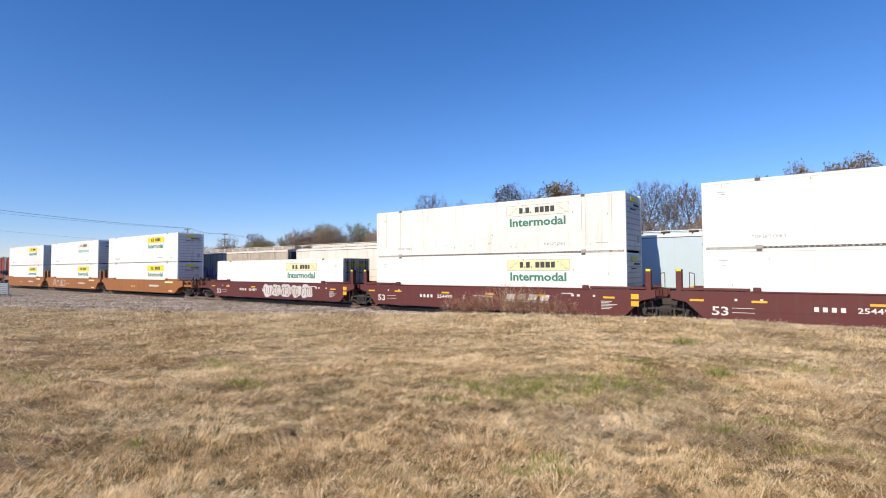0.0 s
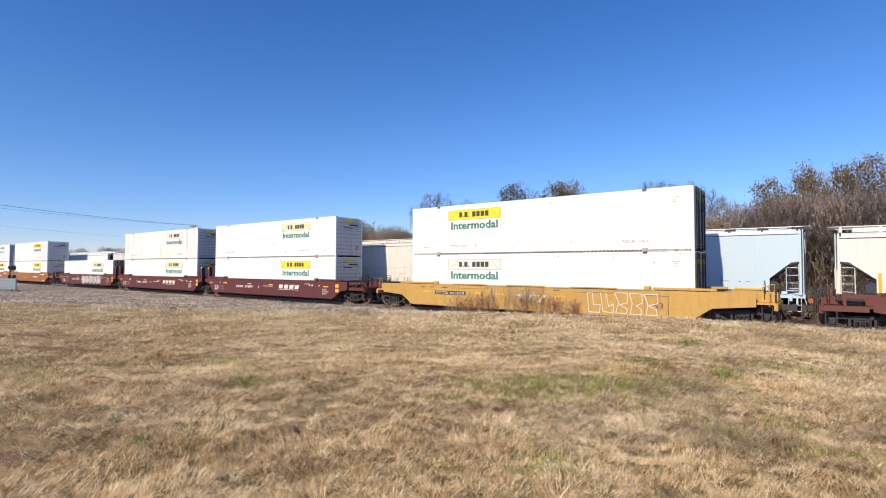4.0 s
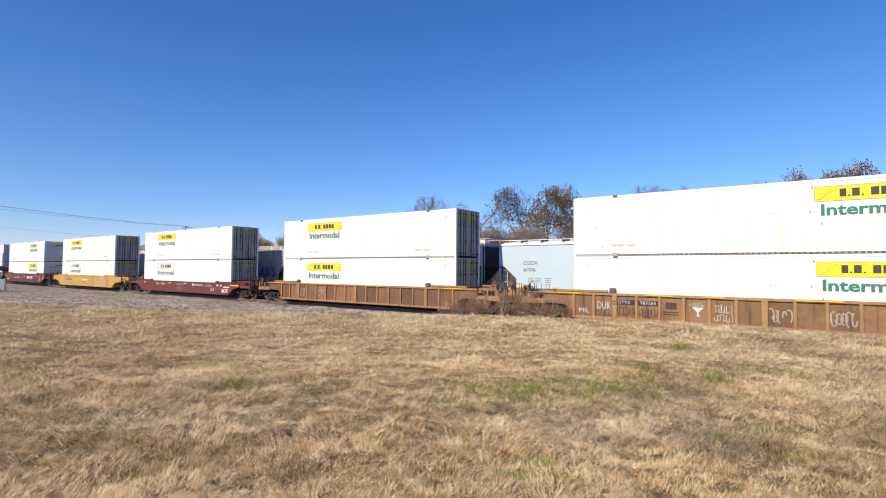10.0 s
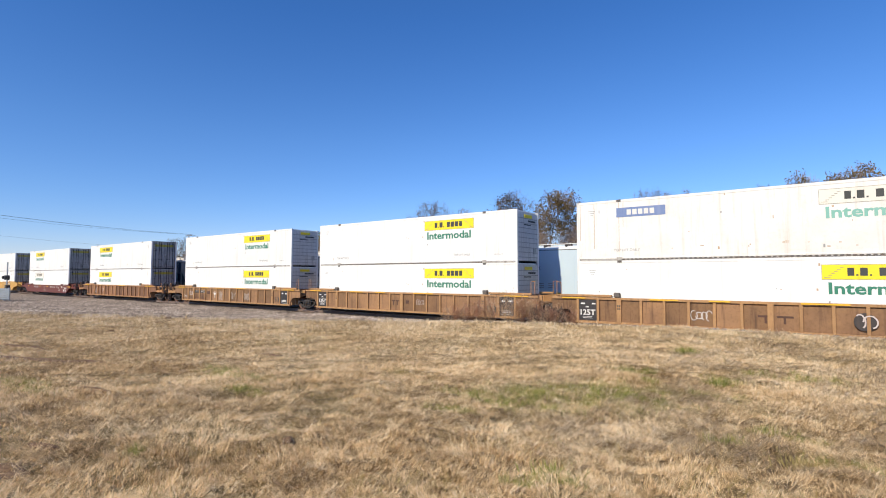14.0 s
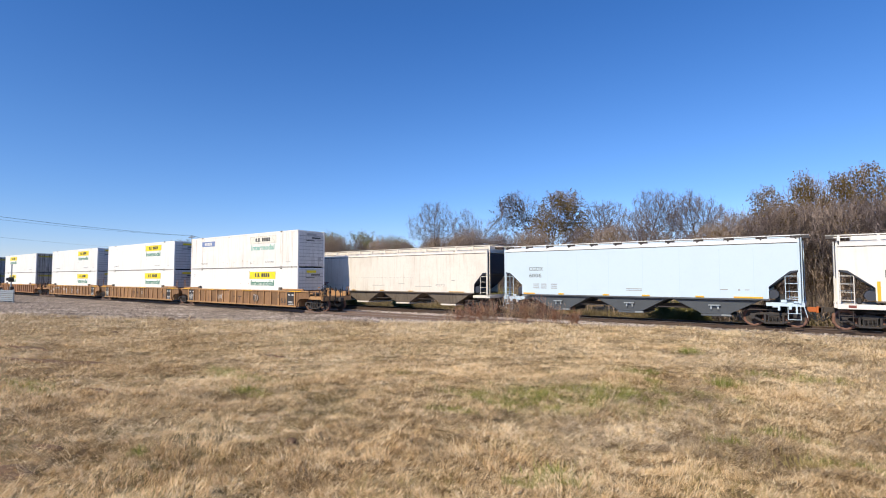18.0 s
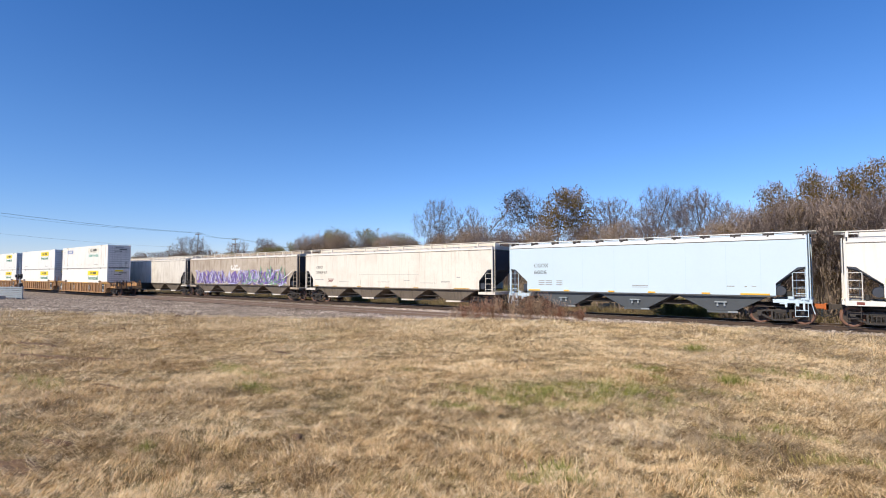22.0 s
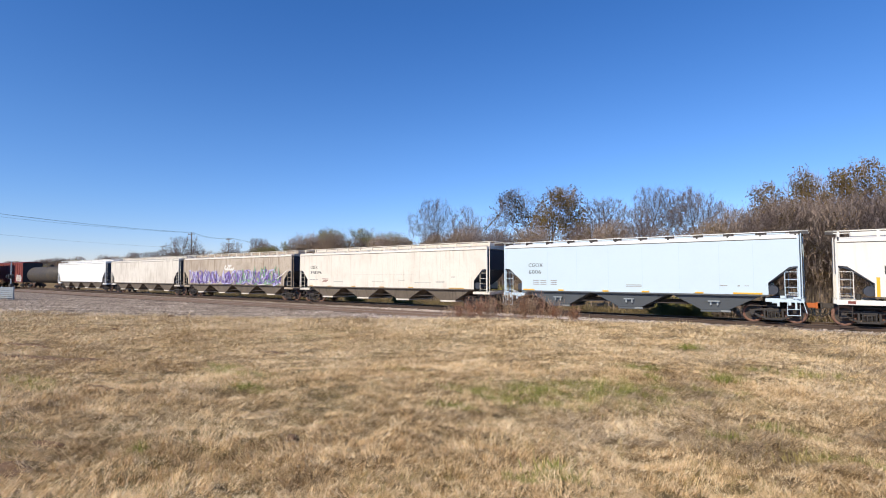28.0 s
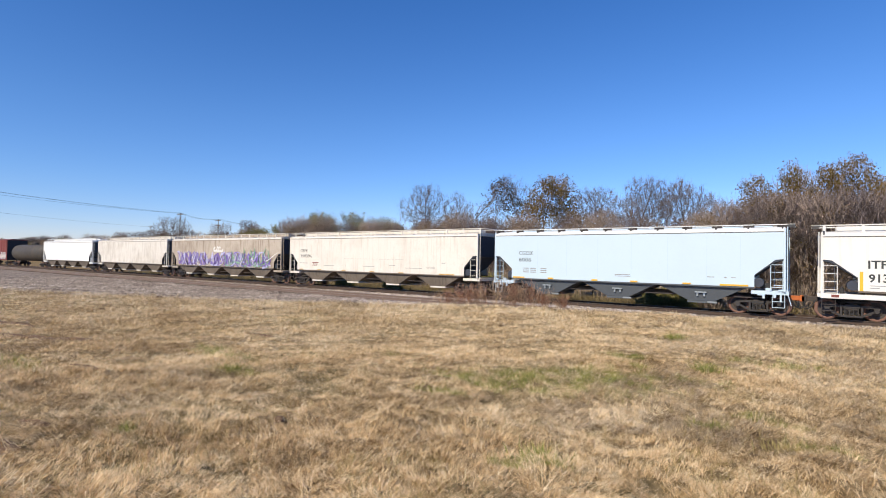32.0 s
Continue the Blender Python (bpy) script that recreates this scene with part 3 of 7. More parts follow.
def side_frame_mesh():
    """Cast truss: cambered top member, sloping lower arms, columns and bearing boxes."""
    bm = bmesh.new()
    prism(bm, [(-1.02, 0.56), (-0.42, 0.60), (0.42, 0.60), (1.02, 0.56), (1.02, 0.63), (0.42, 0.71), (-0.42, 0.71), (-1.02, 0.63)], -1.10, -0.97)
    prism(bm, [(-0.40, 0.15), (0.40, 0.15), (0.40, 0.24), (-0.40, 0.24)], -1.10, -0.96)
    for s in (-1, 1):
        arm = [(s * 0.36, 0.15), (s * 0.98, 0.47), (s * 0.98, 0.57), (s * 0.36, 0.26)]
        prism(bm, arm if s > 0 else arm[::-1], -1.08, -0.98)
        col = [(s * 0.33, 0.2), (s * 0.42, 0.2), (s * 0.42, 0.66), (s * 0.33, 0.66)]
        prism(bm, col if s > 0 else col[::-1], -1.11, -0.96)
        lug = [(s * 0.80, 0.37), (s * 0.98, 0.37), (s * 1.0, 0.60), (s * 0.78, 0.60)]
        prism(bm, lug if s > 0 else lug[::-1], -1.12, -0.94)
        rod(bm, (s * 0.889, -1.17, WHEEL_R), (s * 0.889, -1.0, WHEEL_R), 0.095, 10)
    return finish(bm, "side_frame", M["frame_grey"], 0.012)


def springs_mesh():
    bm = bmesh.new()
    for x in (-0.2, 0, 0.2):
        for k in range(5):
            z = 0.27 + k * 0.062
            rod(bm, (x, -1.02, z), (x, -1.02, z + 0.036), 0.08, 8)
    box(bm, -0.3, 0.3, -1.13, -0.9, 0.58, 0.66)
    for x in (-0.24, -0.08, 0.08, 0.24):
        box(bm, x - 0.02, x + 0.02, -1.12, -1.1, 0.26, 0.58)
    return finish(bm, "spring_nest", M["black"])


WHEELSET, FRAME, SPRINGS = wheelset_mesh(), side_frame_mesh(), springs_mesh()
bm = boxes((-0.22, 0.22, -1.1, 1.1, 0.5, 0.74), (-0.4, 0.4, -0.3, 0.3, 0.7, 0.86))
BOLSTER = finish(bm, "truck", M["grime"], 0.015)
STANDING = WHEELSET.copy()
STANDING.materials.clear()
STANDING.materials.append(M["wheel_red"])
for me in (WHEELSET, STANDING):      # oily hubs and plates inside the rims
    me.materials.append(M["grime"])
    for p in me.polygons:
        if math.hypot(p.center.x, p.center.z) < 0.36:
            p.material_index = 1
ROLLING = []


def truck(car, x, turning=True):
    t = part("truck", BOLSTER, None, car, "grimy cast-steel truck")
    t.location = (x, 0, 0)
    for s in (-1, 1):
        f = part("side_frame", FRAME, None, t)
        f.matrix_basis = pose(0, 0, 0) if s < 0 else pose(0, 0, 0, 0, 0, 180)
        g = part("spring_nest", SPRINGS, None, t)
        g.matrix_basis = f.matrix_basis.copy()
        w = part("wheelset", WHEELSET if turning else STANDING, None, t, "brown steel wheels on an axle")
        w.location = (s * 0.889, 0, WHEEL_R)
        if turning:
            ROLLING.append(w)
    return t


def coupler(car, x, d, material=None):
    bm = bmesh.new()
    box(bm, min(x, x + d * 0.75), max(x, x + d * 0.75), -0.1, 0.1, 0.74, 0.98)
    prism(bm, [(x + d * 0.7, 0.7), (x + d * 1.05, 0.72), (x + d * 1.05, 1.0), (x + d * 0.7, 1.02)] if d > 0 else [(x + d * 1.05, 0.72), (x + d * 0.7, 0.7), (x + d * 0.7, 1.02), (x + d * 1.05, 1.0)], -0.2, 0.16)
    part("coupler", bm, material or M["grime"], car, "cast knuckle coupler", soft=0.02)
    bm = bmesh.new()
    pts = [Vector((x + d * 0.1, -0.35, 0.85)), Vector((x + d * 0.35, -0.38, 0.5)), Vector((x + d * 0.75, -0.3, 0.36)), Vector((x + d * 1.1, -0.2, 0.5))]
    for p, q in zip(pts, pts[1:]):
        rod(bm, p, q, 0.028, 6)
    part("air_hose", bm, M["black"], car, "black rubber air hose")


def ladder(name, car, x0, x1, y, z0, z1, n, material, r=0.018):
    lad = bmesh.new()
    for x in (x0, x1):
        rod(lad, (x, y, z0), (x, y, z1), r * 1.3, 6)
    l = part(name, lad, material, car)
    for k in range(n):
        z = z0 + (z1 - z0) * (k + 0.5) / n
        bm = bmesh.new()
        rod(bm, (x0, y, z), (x1, y, z), r, 5)
        part("rung", bm, material, l)
    return l


# ---------------------------------------------------------------- well cars
def scrawl(name, car, x0, x1, z0, z1, y, material, n, seed, label, w=0.03):
    """Sprayed loops as thin raised strokes on the side."""
    rr = random.Random(seed)
    for k in range(n):
        bm = bmesh.new()
        cx = x0 + (x1 - x0) * (k + 0.5) / n
        cz, rx, rz = (z0 + z1) / 2, (x1 - x0) / n * rr.uniform(0.4, 0.75), (z1 - z0) / 2 * rr.uniform(0.6, 1.0)
        a0, sweep = rr.uniform(0, 6.28), rr.uniform(2.5, 5.6)
        pts = [(cx + rx * math.cos(a0 + sweep * i / 9), cz + rz * math.sin(a0 + sweep * i / 9 + rr.uniform(-0.1, 0.1))) for i in range(10)]
        rows = []
        for i, (xa, za) in enumerate(pts):
            (xp, zp), (xq, zq) = pts[max(i - 1, 0)], pts[min(i + 1, 9)]
            d = Vector((xq - xp, zq - zp)).normalized() * w / 2
            rows.append([bm.verts.new((xa - d.y, y, za + d.x)), bm.verts.new((xa + d.y, y, za - d.x))])
        for r0, r1 in zip(rows, rows[1:]):
            bm.faces.new((r0[0], r1[0], r1[1], r0[1]))
        part(name, bm, material, car, label)
        y -= 0.0006


def jagged(name, car, x0, x1, z0, z1, y, material, n, seed, label, w):
    """Angular sprayed letters: short broad strokes with pointed ends."""
    rr = random.Random(seed)
    for k in range(n):
        bm = bmesh.new()
        x, z = x0 + (x1 - x0) * (k + rr.random()) / n, rr.uniform(z0, z0 + 0.45 * (z1 - z0))
        pts = [(x, z)]
        for _ in range(rr.choice((2, 2, 3))):
            a = rr.choice((80, 105, 60, 20, -20, 125, -70)) + rr.uniform(-12, 12)
            L = rr.uniform(0.35, 0.95)
            x += L * math.cos(radians(a))
            z = min(max(z + L * math.sin(radians(a)), z0 + w / 2), z1 - w / 2)
            pts.append((x, z))
        ww = w * rr.uniform(0.6, 1.25)
        rows = []
        for i, (xa, za) in enumerate(pts):
            (xp, zp), (xq, zq) = pts[max(i - 1, 0)], pts[min(i + 1, len(pts) - 1)]
            d = Vector((xq - xp, zq - zp + 1e-4)).normalized() * ww / 2 * (0.35 if i == len(pts) - 1 else 1)
            rows.append([bm.verts.new((xa - d.y, y, za + d.x)), bm.verts.new((xa + d.y, y, za - d.x))])
        for r0, r1 in zip(rows, rows[1:]):
            bm.faces.new((r0[0], r1[0], r1[1], r0[1]))
        part(name, bm, material, car, label)
        y -= 0.0005


def outlined(name, car, x0, x1, z0, z1, y, material, n, seed, label, w):
    """Big hollow letters: wobbling closed outlines side by side."""
    rr = random.Random(seed)
    cw = (x1 - x0) / n
    for k in range(n):
        xa, xb = x0 + cw * (k + 0.04), x0 + cw * (k + 0.96)
        nx, nz = rr.uniform(0.3, 0.6), rr.uniform(0.3, 0.6)
        pts = [(0, 1), (1, 1), (1, nz + 0.15), (nx, nz), (0.95, nz - 0.2), (0.9, 0), (0.12, 0.0), (0.25, 0.5)] if rr.random() < 0.5 else [(0, 1), (0.4, 1), (nx, 0.35), (1, 0.4), (0.95, 0), (0.1, 0.02)]
        pts = [(xa + (xb - xa) * (u + rr.uniform(-0.05, 0.05)), z0 + (z1 - z0) * min(max(v + rr.uniform(-0.05, 0.05), 0), 1)) for u, v in pts]
        bm = bmesh.new()
        for (xp, zp), (xq, zq) in zip(pts, pts[1:] + pts[:1]):
            d = Vector((xq - xp, zq - zp)).normalized() * w / 2
            bm.faces.new([bm.verts.new(c) for c in ((xp - d.y - d.x, y, zp + d.x - d.y), (xp + d.y - d.x, y, zp - d.x - d.y), (xq + d.y + d.x, y, zq - d.x + d.y), (xq - d.y + d.x, y, zq + d.x + d.y))])
            y -= 0.0004
        part(name, bm, material, car, label)


def bubbles(car, x0, x1, z0, z1, y, n, seed):
    """Fat rounded sprayed letters: a dark rim, a pale fill and curled dark strokes in each."""
    rr = random.Random(seed)
    cw = (x1 - x0) / n
    for k in range(n):
        cx, cz = x0 + cw * (k + 0.5), (z0 + z1) / 2 + rr.uniform(-0.04, 0.04)
        ph = [rr.uniform(0, 6.28) for _ in range(3)]

        def ring(grow):
            out = []
            for i in range(30):
                a = 2 * math.pi * i / 30
                q = (abs(math.cos(a)) ** 3 + abs(math.sin(a)) ** 3) ** (-1 / 3)
                q *= 1 + 0.10 * math.sin(3 * a + ph[0]) + 0.08 * math.sin(5 * a + ph[1])
                out.append((cx + (cw * 0.54 + grow) * q * math.cos(a) * 0.93, min(max(cz + ((z1 - z0) * 0.47 + grow) * q * math.sin(a) * 0.93, z0 - 0.04), z1 + 0.05)))
            return out

        yy = y - 0.012 * (k % 2)
        part("graffiti_rim", slab(ring(0.05), yy), M["black_panel"] if k % 2 else M["lilac"], car, "dark sprayed outline")
        part("graffiti_fill", slab(ring(0.0), yy - 0.005), M["tag_white"], car, "pale grey bubble letter")
        for j in range(4):
            scrawl("graffiti_stroke", car, cx - cw * 0.42 + j * cw * 0.2, cx - cw * 0.22 + j * cw * 0.2, z0 + 0.12, z1 - 0.12, yy - 0.0105 - 0.001 * j, M["ghost_tag"] if j % 2 else M["black_panel"], 1, seed + 10 * k + j, "dark curled stroke", 0.05)


def slab(pts, y):
    bm = bmesh.new()
    prism(bm, pts, y - 0.004, y)
    return bm


def well_car(style, label, left_end, right_end, extra=None):
    """One well of a stack car, centred, rails at z = 0. Ends: 'own' for its own truck and coupler, 'share' carries the shared truck, 'rest' leans on the neighbour's."""
    col = {"bnsf": M["maroon"], "fec": M["maroon_b"], "tan": M["tan"], "ochre": M["ochre"], "rust": M["tan_rust"] if extra in ("N", "M", "L") else M["rust"]}[style]
    pane_m = M["tan_panel"] if extra in ("N", "M", "L") else M["rust_panel"]
    car = empty("well_car", label, "freight car", "well cars of the moving train")
    ribbed = style == "rust"
    ends = {-1: left_end, 1: right_end}
    reach = {e: 9.38 if ends[e] != "own" else 11.05 for e in (-1, 1)}
    topz = 1.22 if style == "fec" else 1.48
    for s in (-1, 1):
        y_out, y_in = s * 1.50, s * 1.36
        ya, yb = sorted((y_out, y_in))
        bm = bmesh.new()
        if not ribbed:
            low, cut = 0.27, 0.62
            L, R = reach[-1], reach[1]
            R, L = (r if ends[e] != "own" else 10.35 if style == "ochre" else 9.5 for r, e in ((R, 1), (L, -1)))
            pts = [(-8.0, low), (8.0, low), (8.75, 0.78 if ends[1] == "own" else 1.0), (R, 0.92 if ends[1] == "own" else 1.15), (R, topz), (-L, topz), (-L, 0.92 if ends[-1] == "own" else 1.15), (-8.75, 0.78 if ends[-1] == "own" else 1.0)]
            prism(bm, pts, ya, yb)
            side = part("side_sill", bm, col, car)
            # lower flange turned inwards and top chord
            part("bottom_chord", boxes((-7.95, 7.95, min(y_out, y_out - s * 0.3), max(y_out, y_out - s * 0.3) + 0.0, 0.24, 0.275)), col, side)
            part("top_chord", boxes((-6.3, 6.3, min(s * 1.33, s * 1.53), max(s * 1.33, s * 1.53), topz - 0.02, topz + 0.035)), col, side, soft=0.008)
            part("crease", boxes((-8.05, 8.05, min(s * 1.49, s * 1.512), max(s * 1.49, s * 1.512), 0.68, 0.70)), col, side)
        else:
            tip = {e: reach[e] if ends[e] != "own" else 9.65 for e in (-1, 1)}
            pts = [(-8.15, 0.30), (8.15, 0.30)]
            for e in (1, -1):
                arc = [(e * 8.2, 0.45), (e * 8.3, 0.68), (e * 8.45, 0.82), (e * 8.6, 0.88)] + ([(e * 9.3, 0.88)] if ends[e] != "own" else [])
                if e > 0:
                    pts += arc + [(tip[1], 0.92), (tip[1], 1.46), (-tip[-1], 1.46), (-tip[-1], 0.92)]
                else:
                    pts += arc[::-1]
            prism(bm, pts, min(s * 1.38, s * 1.42), max(s * 1.38, s * 1.42))
            side = part("side_sill", bm, pane_m, car, "rust-brown ribbed side")
            part("bottom_chord", boxes((-8.2, 8.2, min(s * 1.35, s * 1.5), max(s * 1.35, s * 1.5), 0.24, 0.36)), col, side, soft=0.01)
            part("top_chord", boxes((-tip[-1], tip[1], min(s * 1.33, s * 1.5), max(s * 1.33, s * 1.53), 1.38, 1.49)), col, side, soft=0.01)
            for k in range(16):
                part("panel", boxes((-7.93 + k, -7.07 + k, min(s * 1.40, s * 1.424), max(s * 1.40, s * 1.424), 0.37, 1.35)), pane_m, side, soft=0.006)
            for k in range(17):
                x = -8.0 + k
                wd = 0.11 if k in (2, 8, 14) else 0.06
                part("rib", boxes((x - wd, x + wd, min(s * 1.40, s * 1.51), max(s * 1.40, s * 1.51), 0.30, 1.39)), col, side, soft=0.012)
        for e in (-1, 1):
            xa, xb = sorted((e * 6.35, e * 8.95))
            part("raised_sill", boxes((xa, xb, min(s * 1.33, s * 1.47), max(s * 1.33, s * 1.47), topz + 0.03, topz + 0.14)), col, side, soft=0.015)
            part("guide", boxes((e * 6.1 - 0.14, e * 6.1 + 0.14, min(s * 1.31, s * 1.5), max(s * 1.31, s * 1.5), topz + 0.02, topz + (0.25 if ribbed else 0.19))), M["fitting"] if ribbed else col, side, "container guide", soft=0.03)
    floor = part("well_floor", boxes((-8.1, 8.1, -1.36, 1.36, 0.27, 0.31)), M["grime"], car)
    for e in (-1, 1):
        kind = ends[e]
        xa, xb = sorted((e * 8.2, e * 8.3))
        part("bulkhead", boxes((xa, xb, -1.34, 1.34, 0.3, 1.5)), col, car)
        xa, xb = sorted((e * 8.3, e * (reach[e] - 0.02)))
        part("end_deck", boxes((xa, xb, -1.36, 1.36, 1.02, 1.1)), col, car)
        part("centre_sill", boxes((xa, xb, -0.3, 0.3, 0.72, 1.03)), M["grime"], car)
        for s in (-1, 1):
            part("end_beam", boxes((xa, xb, min(s * 0.9, s * 1.0), max(s * 0.9, s * 1.0), 1.1, 1.45)), col, car, soft=0.01)
        for k in range(6):
            x = e * (8.45 + k * 0.13)
            part("step_slat", boxes((x - 0.02, x + 0.02, -1.3, 1.3, 1.5, 1.53)), M["grime"], car)
        # rails to hold on to
        for s in (-1, 1):
            bm = bmesh.new()
            hx = e * (reach[e] - 0.25)
            hz = 2.25 if kind != "own" else 1.78
            rod(bm, (hx, s * 1.38, 0.95), (hx, s * 1.38, hz), 0.02, 6)
            rod(bm, (hx, s * 1.38, hz), (hx - e * 0.22, s * 1.38, hz - 0.05), 0.02, 6)
            rod(bm, (hx - e * 0.22, s * 1.38, hz - 0.05), (hx - e * 0.22, s * 1.38, 1.5), 0.02, 6)
            part("handhold", bm, col if not ribbed else M["rust"], car)
            bm = bmesh.new()
            sx = e * (reach[e] - 0.15)
            rod(bm, (sx, s * 1.42, 1.0), (sx, s * 1.46, 0.35), 0.018, 5)
            rod(bm, (sx - e * 0.35, s * 1.42, 1.0), (sx - e * 0.35, s * 1.46, 0.35), 0.018, 5)
            box(bm, min(sx, sx - e * 0.35), max(sx, sx - e * 0.35), s * 1.44 - 0.05, s * 1.44 + 0.05, 0.34, 0.37)
            part("sill_step", bm, M["grime"], car)
        if not ribbed and kind != "own":
            bm = bmesh.new()
            box(bm, e * 9.05 - 0.12, e * 9.05 + 0.12, -1.4, -1.1, 1.1, 2.42)
            part("end_post", bm, col, car, "tall maroon end post", soft=0.015)
            part("reflector", boxes((e * 9.05 - 0.1, e * 9.05 + 0.1, -1.405, -1.39, 2.34, 2.44)), M["yellow"], car)
        if kind == "own" and style != "ochre":      # open end platform: beam, posts and dark brake gear
            low_z, top_r = (0.86, 1.42) if ribbed else (0.88, 1.40)
            for s in (-1, 1):
                xa, xb = sorted((e * 9.6, e * 11.05))
                ya, yb = sorted((s * 1.34, s * 1.44))
                part("platform_beam", boxes((xa, xb, ya, yb, low_z, low_z + 0.17)), col, car, soft=0.012)
                part("platform_rail", boxes((xa, xb, ya + 0.02, yb - 0.02, top_r - 0.05, top_r)), M["dark_rust"], car, soft=0.008)
                for q in (10.3, 10.98):
                    part("platform_post", boxes((e * q - 0.04, e * q + 0.04, ya + 0.015, yb - 0.015, low_z + 0.18, top_r)), col, car, soft=0.008)
            for q, yy, z1 in ((10.45, -1.15, 1.5), (10.65, -0.9, 1.5), (10.82, -1.2, 1.75), (11.0, -1.0, 1.7), (11.12, -1.25, 1.5), (10.9, -0.5, 1.85), (11.2, -0.8, 1.6), (11.25, -0.3, 1.75), (11.1, 0.3, 1.6)):
                bm = bmesh.new()
                rod(bm, (e * q, yy, 0.8), (e * q, yy, z1), 0.035, 6)
                box(bm, e * q - 0.07, e * q + 0.07, yy - 0.06, yy + 0.06, z1 - 0.25, z1 - 0.1)
                part("brake_rigging", bm, M["black"], car, "black brake rigging")
            part("brake_cylinder", boxes((min(e * 9.7, e * 10.3), max(e * 9.7, e * 10.3), -1.2, -0.8, 1.1, 1.36)), M["black"], car, soft=0.08)
        if kind == "own":
            truck(car, e * 9.8)
            part("end_sill", boxes((min(e * 10.95, e * 11.1), max(e * 10.95, e * 11.1), -1.4, 1.4, 0.78, 1.08)), col, car, soft=0.015)
            coupler(car, e * 11.1, e * 0.55)
            for yy in (-1.25, -0.6, 0.6, 1.25):
                bm = bmesh.new()
                rod(bm, (e * 11.0, yy, 1.05), (e * 11.0, yy, 1.8), 0.02, 5)
                part("stanchion", bm, M["grime"], car)
            bm = bmesh.new()
            rod(bm, (e * 11.0, -0.6, 1.62), (e * 11.0, 0.6, 1.62), 0.02, 5)
            part("grab_rail", bm, M["grime"], car)
            bm = bmesh.new()
            for k in range(14):
                a, b2 = 2 * math.pi * k / 14, 2 * math.pi * (k + 1) / 14
                rod(bm, (e * 10.6, -0.75 + 0.26 * math.cos(a), 1.72 + 0.26 * math.sin(a)), (e * 10.6, -0.75 + 0.26 * math.cos(b2), 1.72 + 0.26 * math.sin(b2)), 0.018, 4)
            rod(bm, (e * 10.6, -0.75, 1.1), (e * 10.6, -0.75, 1.72), 0.03, 6)
            part("brake_wheel", bm, M["grime"], car, "dark brake wheel")
        elif kind == "share":
            truck(car, e * 9.70)
            part("articulation", boxes((min(e * 9.3, e * 10.1), max(e * 9.3, e * 10.1), -0.35, 0.35, 0.76, 1.05)), M["grime"], car, soft=0.03)
    # writing and reflectors on the side that faces the field
    y = -1.505 if not ribbed else -1.437
    rr = random.Random(len(label))
    if style == "bnsf":
        sign("stencil_number", "53", 0.36, M["white_ink"], car, (-7.75, y, 0.5), bold=0.01, width=0.62)
        bars("reporting_mark", [(-4.25, -4.1, 0.78, 0.96), (-3.98, -3.83, 0.78, 0.96), (-3.71, -3.56, 0.78, 0.96), (-3.44, -3.29, 0.78, 0.96)], M["white_ink"], car, y)
        sign("car_number", "254499", 0.2, M["white_ink"], car, (-2.95, y, 0.78), bold=0.004, width=1.1)
        sign("unit_letter", extra or "C", 0.2, M["white_ink"], car, (-1.1, y, 0.78), bold=0.004)
        logo = bmesh.new()
        for k in range(4):
            x = 1.7 + k * 0.66
            part("logo_block", slab([(x, 0.83), (x + 0.48, 0.83), (x + 0.58, 1.13), (x + 0.1, 1.13)], y), M["white_ink"], car, "white slanted block of a railway logo")
        box(logo, 1.6, 4.2, y - 0.004, y, 0.74, 0.77)
        part("swoosh_logo", logo, M["white_ink"], car, "white slanted railway logo of plain bars")
        marks = [(-6.9, -6.8), (-6.0, -5.9), (5.4, 5.55), (5.7, 5.85), (6.5, 6.62)]
        bars("data_stencil", [(a, b, 1.1 - 0.0, 1.2) for a, b in marks] + [(6.9, 7.3 + 0.12 * (k * 5 % 4), 0.55 + k * 0.07, 0.575 + k * 0.07) for k in range(6)] + [(-7.0, -6.2, 0.62, 0.64), (-7.0, -6.2, 0.8, 0.82), (4.9, 5.5, 1.22, 1.26), (-0.4, 0.9, 0.95, 0.99)], M["white_ink"], car, y)
        for x in (-8.6, -6.3, -2.6, 0.4, 3.5, 7.0):
            part("yellow_reflector", boxes((x, x + 0.55, y - 0.006, y + 0.004, 1.05, 1.14)), M["amber"], car)
        for z in (0.72, 1.05):
            part("yellow_plate", boxes((8.3, 8.65, y - 0.006, y + 0.004, z, z + 0.24)), M["amber"], car)
    elif style == "fec":
        sign("reporting_mark", "FEC", 0.17, M["white_ink"], car, (-4.85, y, 0.88), width=0.6)
        sign("car_number", "71895", 0.17, M["white_ink"], car, (-4.0, y, 0.88), width=0.95)
        sign("stencil_number", "53", 0.28, M["tag_white"], car, (5.25, y, 0.5), width=0.58)
        bars("owner_name", [(2.1, 2.35, 0.9, 1.1)] + [(2.45 + k * 0.19, 2.58 + k * 0.19, 0.94, 1.04) for k in range(8)], M["white_ink"], car, y)
        scrawl("chalk_tag", car, -0.8, 0.5, 0.88, 1.12, y - 0.006, M["ghost_tag"], 7, 3, "pale scrawled tag", 0.03)
        scrawl("chalk_tag", car, -0.7, 0.3, 0.46, 0.72, y - 0.006, M["ghost_tag"], 6, 4, "pale scrawled tag", 0.03)
        scrawl("chalk_tag", car, 4.4, 5.5, 0.88, 1.1, y - 0.006, M["tag_white"], 7, 8, "pale scrawled tag", 0.025)
